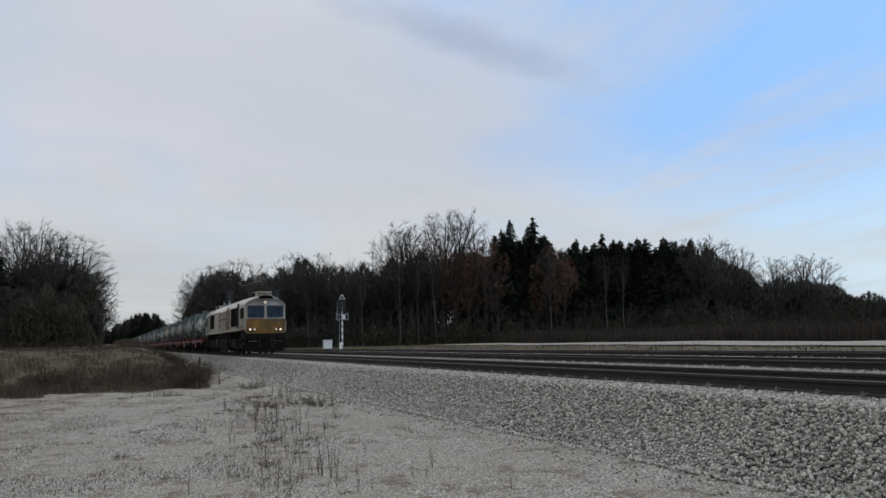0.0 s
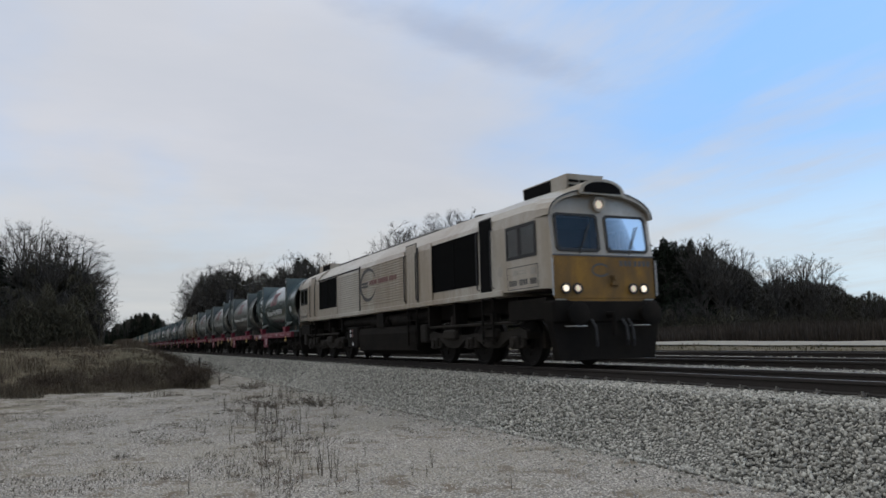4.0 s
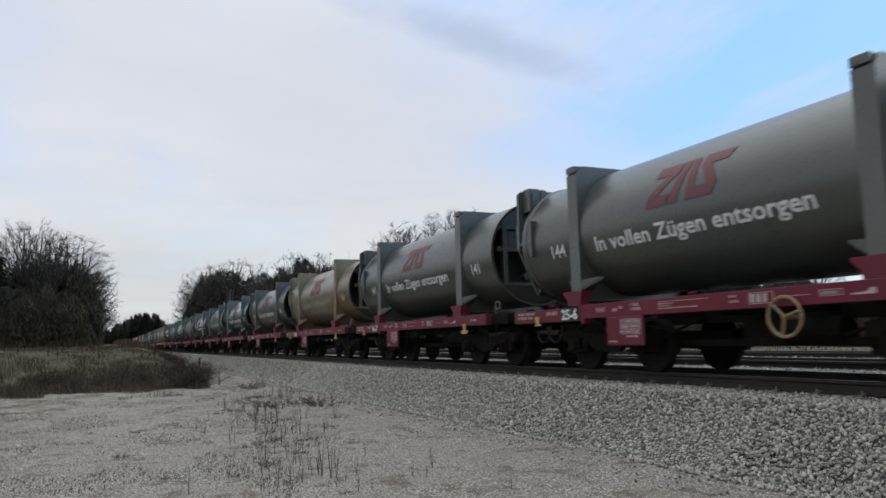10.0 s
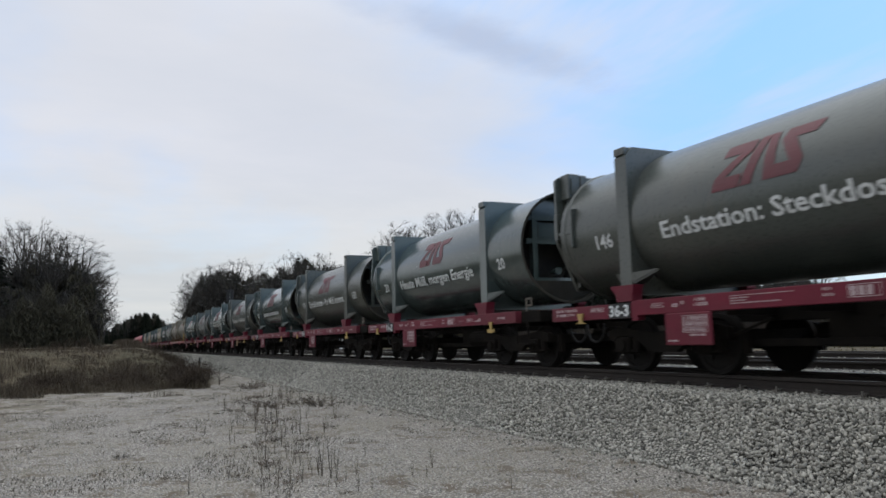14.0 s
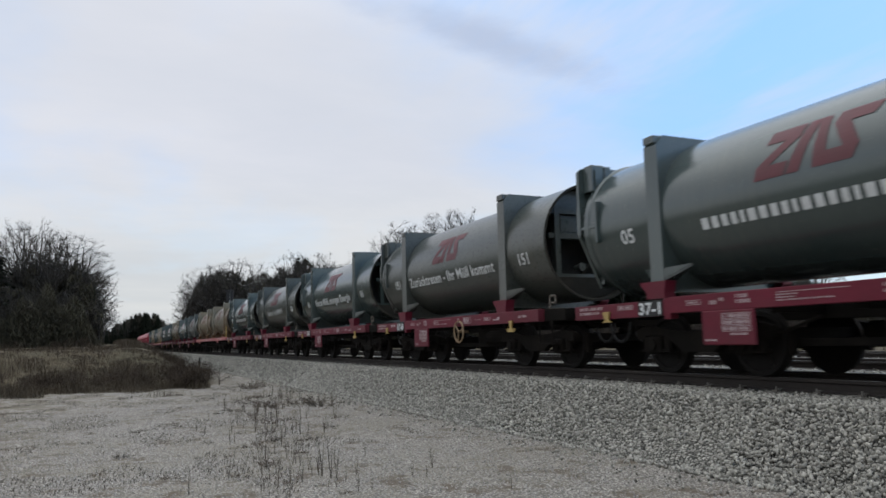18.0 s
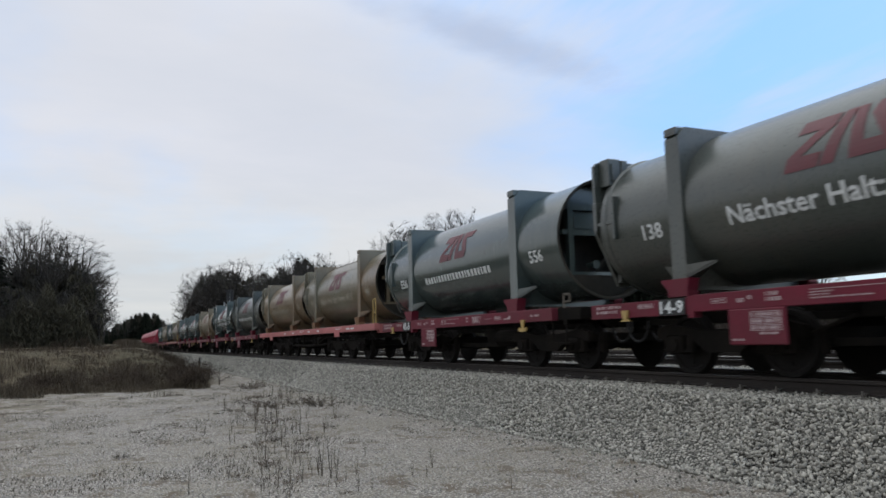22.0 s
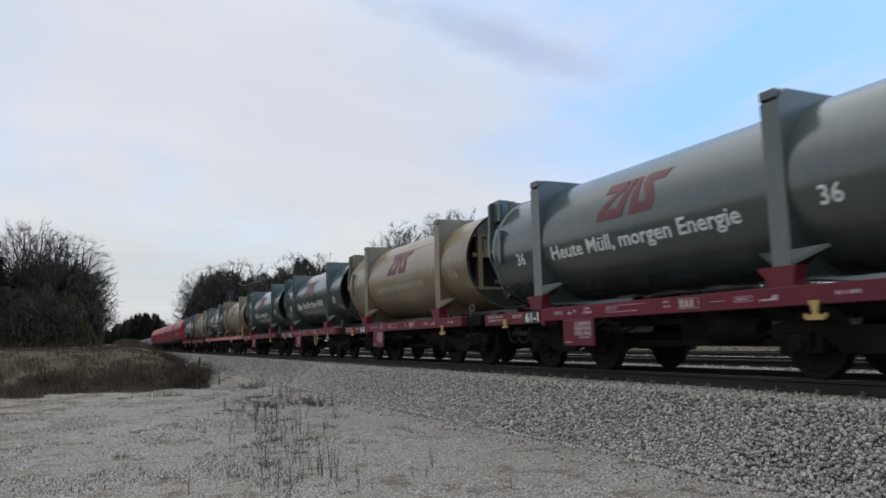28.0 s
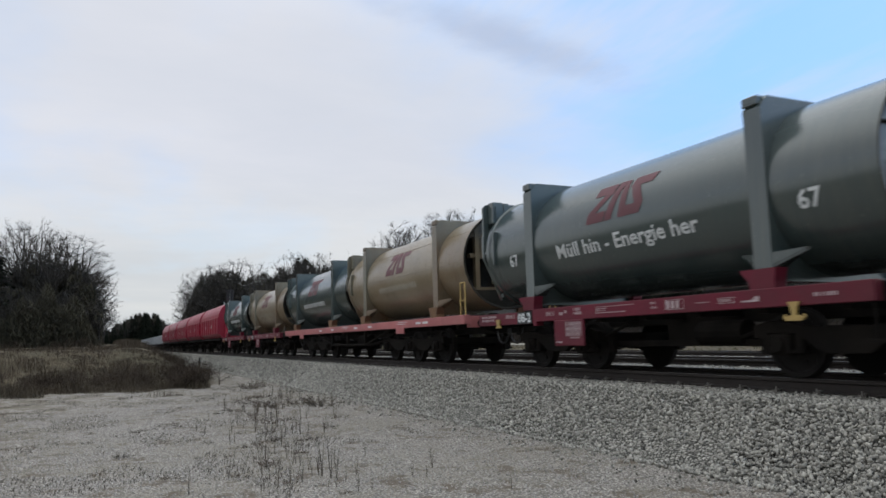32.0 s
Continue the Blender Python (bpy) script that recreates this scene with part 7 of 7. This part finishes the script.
def wood_depth(rng):
    a = rng.uniform(4.9, 58)
    d = wood_distance(a) + 8 + 30 * rng.random()
    x, y = -math.cos(radians(a)) * d, math.sin(radians(a)) * d
    top = height_for(a, d, between(OUTLINE, a) * (1.0 if 28 < a < 46 else 0.96))
    return x, y, ground_z(x, y) + max(top, 2.0) * (0.88 + 0.18 * noise.noise(Vector((a * 0.9, 0, 3)))) * rng.random() ** 1.15


def near_end_depth(rng):
    return end_depth(rng, 5.2, 24)


def end_depth(rng, a0=43, a1=59):
    a = rng.uniform(a0, a1)
    d = wood_distance(a) + 4 + 24 * rng.random()
    x, y = -math.cos(radians(a)) * d, math.sin(radians(a)) * d
    top = height_for(a, d, between(OUTLINE, a) * 0.72)
    return x, y, ground_z(x, y) + max(top, 2.0) * rng.random()


def left_depth(rng):
    a = rng.uniform(-12, -0.5)
    d = 90 + 26 * rng.random()
    x, y = -math.cos(radians(a)) * d, math.sin(radians(a)) * d
    top = height_for(a, d, between(LEFT, a) * (0.62 if a < -0.9 else 0.5))
    return x, y, ground_z(x, y) + max(top, 1.0) * (0.9 + 0.45 * noise.noise(Vector((a * 1.1, d * 0.1, 5)))) * rng.random() ** 1.1


def far_depth(rng):
    a, d = rng.uniform(-0.8, 4.8), rng.uniform(485, 530)
    x, y = -math.cos(radians(a)) * d, math.sin(radians(a)) * d
    top = height_for(a, d, between(FAR_EDGE, a) * 0.9)
    return x, y, ground_z(x, y) + max(top, 1.0) * (0.95 + 0.2 * noise.noise(Vector((a * 3.0, 0, 9)))) * rng.random()


def edge_scrub(rng):
    a = rng.uniform(5.2, 57)
    d = wood_distance(a) - 7 + 9 * rng.random()
    x, y = -math.cos(radians(a)) * d, math.sin(radians(a)) * d
    return x, y, ground_z(x, y) + (2.6 + 2.6 * noise.noise(Vector((a * 1.4, d * 0.1, 2)))) * rng.random() ** 1.3


def left_scrub(rng):
    a = rng.uniform(-12, -0.45)
    d = 83 + 6 * rng.random()
    x, y = -math.cos(radians(a)) * d, math.sin(radians(a)) * d
    return x, y, ground_z(x, y) + (4.6 + 2.5 * noise.noise(Vector((a * 0.9, d * 0.1, 6)))) * ease(-a, 0.3, 2.2) * rng.random() ** 1.2


clumps("thicket", 34000, edge_scrub, 0.38, M["hedge"], "dark leafless thicket along the wood's edge", 0.16)
clumps("thicket", 30000, left_scrub, 0.34, M["hedge"], "dark leafless thicket along the wood's edge", 0.10)
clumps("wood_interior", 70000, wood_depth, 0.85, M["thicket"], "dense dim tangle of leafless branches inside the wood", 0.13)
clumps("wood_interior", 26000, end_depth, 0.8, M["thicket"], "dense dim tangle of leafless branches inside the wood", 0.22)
clumps("wood_interior", 95000, left_depth, 0.46, M["hedge"], "dense dim tangle of leafless branches inside the wood", 0.16)
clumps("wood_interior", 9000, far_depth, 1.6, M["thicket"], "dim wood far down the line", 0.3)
clumps("wood_interior", 22000, near_end_depth, 0.8, M["hedge"], "dense dim tangle of leafless branches inside the wood", 0.2)


# ---- undergrowth, reeds and grass
def blades(name, count, place, mat_, label, category, lean=0.35):
    """Thin tapering blades and stalks, in one mesh: place gives x, y, z, height, width."""
    rng = np.random.default_rng(len(name) * 7 + count)
    V = np.empty((count, 5, 3), np.float32)
    for i in range(count):
        x, y, z, h, w = place(rng)
        a = rng.uniform(0, 2 * math.pi)
        dx, dy = math.cos(a) * w, math.sin(a) * w
        lx, ly = rng.normal(0, lean) * h, rng.normal(0, lean) * h
        V[i] = ((x - dx, y - dy, z - 0.03), (x + dx, y + dy, z - 0.03), (x + dx * .7 + lx * .4, y + dy * .7 + ly * .4, z + h * .6),
                (x - dx * .7 + lx * .4, y - dy * .7 + ly * .4, z + h * .6), (x + lx, y + ly, z + h))
    idx = 5 * np.arange(count)[:, None]
    loops = np.concatenate([idx + 0, idx + 1, idx + 2, idx + 3, idx + 3, idx + 2, idx + 4], 1).astype(np.int32)
    me = bpy.data.meshes.new(name)
    me.vertices.add(count * 5)
    me.vertices.foreach_set("co", V.ravel())
    me.loops.add(count * 7)
    me.loops.foreach_set("vertex_index", loops.ravel())
    me.polygons.add(count * 2)
    starts = np.stack([7 * np.arange(count), 7 * np.arange(count) + 4], 1).astype(np.int32)
    me.polygons.foreach_set("loop_start", starts.ravel())
    me.update(calc_edges=True)
    me.materials.append(mat_)
    return tagged(new(name, me), label, category, kind="stuff")


def polar(rng, a0, a1, d0, d1):
    a, d = radians(rng.uniform(a0, a1)), rng.uniform(d0, d1)
    return -math.cos(a) * d, math.sin(a) * d


def wood_floor(rng):
    a = rng.uniform(5.5, 57)
    d = wood_distance(a) + rng.uniform(-6, 22)
    x, y = -math.cos(radians(a)) * d, math.sin(radians(a)) * d
    return x, y, ground_z(x, y), rng.uniform(0.8, 3.2), rng.uniform(0.02, 0.07)


def left_floor(rng):
    x, y = polar(rng, -12, -0.8, 84, 112)
    return x, y, ground_z(x, y), rng.uniform(0.4, 1.8), rng.uniform(0.015, 0.05)


def reed_strip(rng):
    a = rng.uniform(27, 58)
    d = wood_distance(a) - rng.uniform(7, 26) * min(1, (a - 26) / 6)
    x, y = -math.cos(radians(a)) * d, math.sin(radians(a)) * d
    return x, y, ground_z(x, y), rng.uniform(0.7, 1.9), rng.uniform(0.02, 0.06)


def reed_belt(rng):
    x = rng.uniform(-106, 0)
    y = between(WAY_BACK, x) + 6 + 24 * rng.random() ** 1.4
    return x, y, ground_z(x, y), rng.uniform(0.8, 1.9) * (0.75 + 0.5 * noise.noise(Vector((x * 0.08, y * 0.1, 7)))), rng.uniform(0.02, 0.055)


WAY_BACK = sorted(WAY)


def mound(rng):
    while True:
        x, y = -30 - 32 * rng.random() ** 1.3, rng.uniform(-9, 4.6)
        if y < 3.4 - 1.2 * noise.noise(Vector((x * 0.3, y * 0.3, 9))) and noise.noise(Vector((x * 0.25, y * 0.25, 2))) > -0.30 + 0.3 * (x > -33):
            break
    k = 0.6 + 1.1 * noise.noise(Vector((x * 0.45, y * 0.7, 6)))
    back = 1.0 - 0.7 * ease(-x, 34, 44)
    return x, y, ground_z(x, y), rng.uniform(0.15, 0.85) * max(k, 0.2) * back, rng.uniform(0.004, 0.012)


def verge(rng):
    x, y = -62 - 150 * rng.random() ** 1.5, rng.uniform(1.0, 5.6)
    return x, y, ground_z(x, y), rng.uniform(0.2, 0.8), rng.uniform(0.01, 0.04)


def far_meadow(rng):
    while True:
        x, y = -5 - 140 * rng.random(), rng.uniform(22.5, 62)
        if abs(y - between(WAY_BACK, x)) > 4.2 + 1.2 * noise.noise(Vector((x * 0.3, 0, 4))):
            break
    return x, y, ground_z(x, y), rng.uniform(0.03, 0.10) if noise.noise(Vector((x * 0.3, y * 0.3, 8))) < 0.25 else rng.uniform(0.08, 0.22), rng.uniform(0.01, 0.04)


blades("undergrowth", 16000, wood_floor, M["thicket"], "dark leafless undergrowth of the wood", "undergrowth", 0.3)
blades("undergrowth", 6000, left_floor, M["thicket"], "dark leafless undergrowth of the wood", "undergrowth", 0.3)
blades("reeds", 26000, reed_belt, M["brown_reed"], "brown dead reeds beyond the farm track", "reeds", 0.13)
blades("reeds", 16000, reed_strip, M["brown_reed"], "brown dead reeds before the wood", "reeds", 0.15)
blades("dry_grass", 42000, mound, M["dry_grass"], "dry straw-brown grass and stalks on a mound", "grass", 0.45)
def mound_foot(rng):
    while True:
        x, y = -31.5 + 6.5 * rng.random() ** 2.2, rng.uniform(-9, 3.6)
        if noise.noise(Vector((x * 0.5, y * 0.6, 12))) > -0.15 + 0.09 * (x + 31.5):
            return x, y, ground_z(x, y), rng.uniform(0.05, 0.32), rng.uniform(0.004, 0.010)


blades("dry_grass", 12000, mound_foot, M["dry_grass"], "ragged dry grass at the foot of a mound", "grass", 0.6)
blades("dry_grass", 9000, verge, M["dry_grass"], "dry grass along the foot of the track", "grass", 0.35)
blades("meadow_grass", 22000, far_meadow, M["meadow_grass"], "short dry grass behind the tracks", "grass", 0.4)


# low leafless scrub on the mound, thickest along its foot and its end by the line
for i in range(210):
    if i < 110:
        x, y = -31.0 - 4.5 * tree_rng.random() ** 1.3, tree_rng.uniform(-9.5, 2.6)
    elif i < 170:
        x = -29.5 - 11 * tree_rng.random()
        y = 3.1 + 0.10 * (-x - 30) + tree_rng.gauss(0, 0.55)
    else:
        x, y = -34 - 18 * tree_rng.random(), tree_rng.uniform(-8, 4.0)
    s = tagged(new("shrub"), "low leafless scrub on the grassy mound", "shrub", "scrub on the mound")
    k = tree_rng.uniform(0.40, 0.95) * (0.8 if i < 110 else 1.0) / 8
    s.matrix_basis = pose(x, y, ground_z(x, y), 0, 0, tree_rng.uniform(0, 360))
    s.scale = (k * 1.5, k * 1.5, k)
    for nm, q in SCRUB[i % 3].items():
        part_of(nm, q, s)


# ---- dry weeds on the gravel
def weed(seed, height, stems, leafy):
    rng = random.Random(seed)
    v, f = [], []
    for i in range(stems):
        a = rng.uniform(0, 6.28)
        p = Vector((math.cos(a), math.sin(a), 0)) * rng.uniform(0, 0.004 + 0.1 * leafy)
        d = Vector((rng.uniform(-.16, .16), rng.uniform(-.16, .16), 1)).normalized()
        if leafy:
            d = Vector((math.cos(a) * rng.uniform(.3, 1.4), math.sin(a) * rng.uniform(.3, 1.4), rng.uniform(.3, 1))).normalized()
        h = height * rng.uniform(0.5, 1.1)
        pts = [p, p + d * h * 0.5, p + d * h + Vector((rng.uniform(-.05, .05), rng.uniform(-.05, .05), -0.04 * leafy))]
        limb_rings(v, f, pts, [0.0045, 0.0038, 0.0015], 3)
        for k in range(5 if leafy else 3):
            s = pts[0].lerp(pts[2], rng.uniform(0.25, 1))
            e = s + Vector((rng.uniform(-1, 1), rng.uniform(-1, 1), rng.uniform(-0.1, 0.9))) * rng.uniform(0.03, 0.09)
            limb_rings(v, f, [s, e], [0.003, 0.001], 3)
            if k < 2:
                n = len(v)
                o = Vector((rng.uniform(-1, 1), rng.uniform(-1, 1), rng.uniform(-1, 1))).normalized() * 0.012
                v += [e, e + o, e + o.cross(Vector((0, 0, 1))) + Vector((0, 0, 0.015))]
                f.append((n, n + 1, n + 2))
    me = bpy.data.meshes.new("dry_weed")
    me.from_pydata([tuple(q) for q in v], [], f)
    me.materials.append(M["weed"])
    return me


TALL = [weed(i, 0.5, 3, 0) for i in range(3)]
LOW = [weed(10 + i, 0.22, 14, 1) for i in range(3)]
weed_rng = random.Random(5)


def put_weed(kind, x, y, k):
    w = tagged(new("dry_weed", weed_rng.choice(TALL if kind else LOW)), "dead dark weed stalks standing in gravel" if kind else "flattened tuft of dead weed on gravel",
               "weed", "dry weeds on the gravel yard")
    w.matrix_basis = pose(x, y, ground_z(x, y) - 0.01, 0, 0, weed_rng.uniform(0, 360))
    w.scale = (k, k, k)


for x, y, kind, k in ((-18.5, 5.0, 0, 2.2), (-19.0, 4.9, 0, 1.6), (-27.4, 4.7, 0, 2.4), (-27.0, 4.8, 0, 2.0), (-8.5, 2.4, 1, 1.2), (-8.7, 2.35, 1, 1.0), (-8.45, 2.45, 1, 0.9),
                      (-6.9, 3.9, 1, 0.5), (-8.0, 3.4, 1, 0.55), (-19.5, 4.6, 0, 1.5), (-18.8, 3.9, 0, 1.4), (-19.2, 3.6, 0, 1.6)):
    put_weed(kind, x, y, k)
for i in range(210):
    t = weed_rng.random()
    x = -7.6 - 16 * t ** 1.1
    y = 0.12 * (-x) + 0.75 + weed_rng.gauss(0, 0.6) + 0.06 * (-x - 8)
    if y < 5.6:
        put_weed(weed_rng.random() < 0.85, x, y, weed_rng.uniform(0.35, 0.95) * (1.0 if t > 0.3 else 0.75))
for i in range(40):
    x = -12 - 18 * weed_rng.random()
    put_weed(0, x, weed_rng.uniform(-0.11 * -x, 0.17 * -x), weed_rng.uniform(0.2, 0.55))


def litter(rng):
    while True:
        x = -6 - 25 * rng.random()
        y = rng.uniform(-0.14 * -x, min(6.0, 0.45 * -x))
        if noise.noise(Vector((x * 0.55, y * 0.9, 3))) > 0.05 + 0.3 * (y > 0.24 * -x):
            return x, y, ground_z(x, y) + 0.01, rng.uniform(0.01, 0.045), rng.uniform(0.002, 0.005)


blades("weed_litter", 12000, litter, M["weed"], "dead brown weed remains on the gravel", "weed litter", 1.4)


# ---- line-side signal, cabinet and marker
def signal(x, y, top, sign=True, z0=None):
    z0 = ground_z(x, y) if z0 is None else z0
    s = tagged(new("railway_signal"), "slim line-side signal with black head" + (" and triangle sign" if sign else " between the tracks"), "signal")
    s.location = (x, y, z0)
    bm = B()
    lathe(bm, [(-0.2, 0.22), (0.12, 0.20), (0.12, 0.09), (top - 1.5, 0.075), (top - 0.9, 0.06)], "z", 12)
    post = part("post", bm, M["galvanised"], s)
    bm = B()
    for k in range(4):
        z = 0.55 + k * 0.72
        lathe(bm, [(z, 0.096), (z + 0.36, 0.096)], "z", 12)
    part("white_bands", bm, M["paint_white"], post)
    R = Matrix.Rotation(radians(163), 4, "Z")
    bm = B()
    box(bm, -0.06, 0.02, -0.36, 0.36, top - 2.0, top - 0.68, bevel=0.05)
    for z in (top - 1.0, top - 1.35, top - 1.7):
        tube(bm, (-0.05, 0, z + 0.05), (-0.28, 0, z + 0.05), 0.11, sides=12)
    bm.transform(R)
    part("signal_head", bm, M["black"], s)
    bm = B()
    for p, q in (((0, -0.62, top - 2.2), (0, 0.62, top - 2.2)), ((0, -0.62, top - 2.75), (0, 0.62, top - 2.75)), ((0, -0.62, top - 2.75), (0, -0.62, top - 2.0)),
                 ((0, 0.62, top - 2.75), (0, 0.62, top - 2.0)), ((0, 0.1, top - 2.75), (0, 0.1, top - 2.0)), ((0.6, 0.62, top - 2.75), (0.6, 0.62, top - 2.0)),
                 ((0, 0.62, top - 2.75), (0.6, 0.62, top - 2.75)), ((0, 0.62, top - 2.0), (0.6, 0.62, top - 2.0))):
        tube(bm, p, q, 0.03, sides=6)
    box(bm, 0.0, 0.6, -0.62, 0.62, top - 2.80, top - 2.76)
    bm.transform(R)
    part("work_platform", bm, M["galvanised"], s)
    bm = B()
    box(bm, -0.08, -0.05, -0.35, 0.0, top - 2.72, top - 2.25)
    bm.transform(R)
    part("notice", bm, M["paint_white"], s)
    if not sign:
        return s
    bm = B()
    prism(bm, [(-0.36, top - 0.55), (0.36, top - 0.55), (0, top)], "x", -0.05, -0.02)
    bm.transform(R)
    tri = part("triangle_sign", bm, M["paint_white"], s, "white triangle sign with black centre")
    bm = B()
    prism(bm, [(-0.24, top - 0.49), (0.24, top - 0.49), (0, top - 0.12)], "x", -0.058, -0.051)
    bm.transform(R)
    part("black_field", bm, M["black"], tri)
    bm = B()
    tube(bm, (0, 0.5, top - 2.75), (0, 0.5, top - 0.8), 0.02, sides=6)
    tube(bm, (0.2, 0.3, 0), (0.2, 0.3, top - 2.2), 0.025, sides=6)
    bm.transform(R)
    part("ladder", bm, M["galvanised"], s)
    return s


signal(-76.7, 23.0, 6.05)
cab_x, cab_y = -82.6, 23.0
box_ob = tagged(new("relay_cabinet"), "small white metal relay cabinet on a plinth", "cabinet")
box_ob.location = (cab_x, cab_y, ground_z(cab_x, cab_y))
bm = B()
box(bm, -0.32, 0.32, -0.46, 0.46, 0.15, 1.10, bevel=0.02)
body_ = part("body", bm, M["paint_white"], box_ob)
bm = B()
box(bm, -0.36, 0.36, -0.50, 0.50, 1.10, 1.16, bevel=0.01)
part("lid", bm, M["paint_white"], box_ob)
bm = B()
box(bm, -0.30, 0.30, -0.42, 0.42, -0.2, 0.15)
part("plinth", bm, M["sleeper"], box_ob)
bm = B()
box(bm, -0.02, 0.02, -0.475, -0.461, 0.5, 0.7)
part("handle", bm, M["black"], body_)
post = tagged(new("marker_post"), "short white marker post beside the signal", "post")
post.location = (-76.0, 22.6, ground_z(-76.0, 22.6))
bm = B()
box(bm, -0.09, 0.09, -0.12, 0.12, -0.2, 0.85, bevel=0.02)
part("stake", bm, M["paint_white"], post)
# two more signals further down the line
signal(-79.1, 11.5, 7.45, False, -0.36)
signal(-80.0, 16.6, 7.6, False, -0.38)
picket = tagged(new("boundary_post"), "dark weathered wooden post at the ballast foot", "post")
picket.location = (-49.0, 5.3, ground_z(-49.0, 5.3))
bm = B()
lathe(bm, [(-0.2, 0.06), (0.75, 0.055), (0.8, 0.03)], "z", 8)
part("stake", bm, M["bark_dark"], picket)

motions()
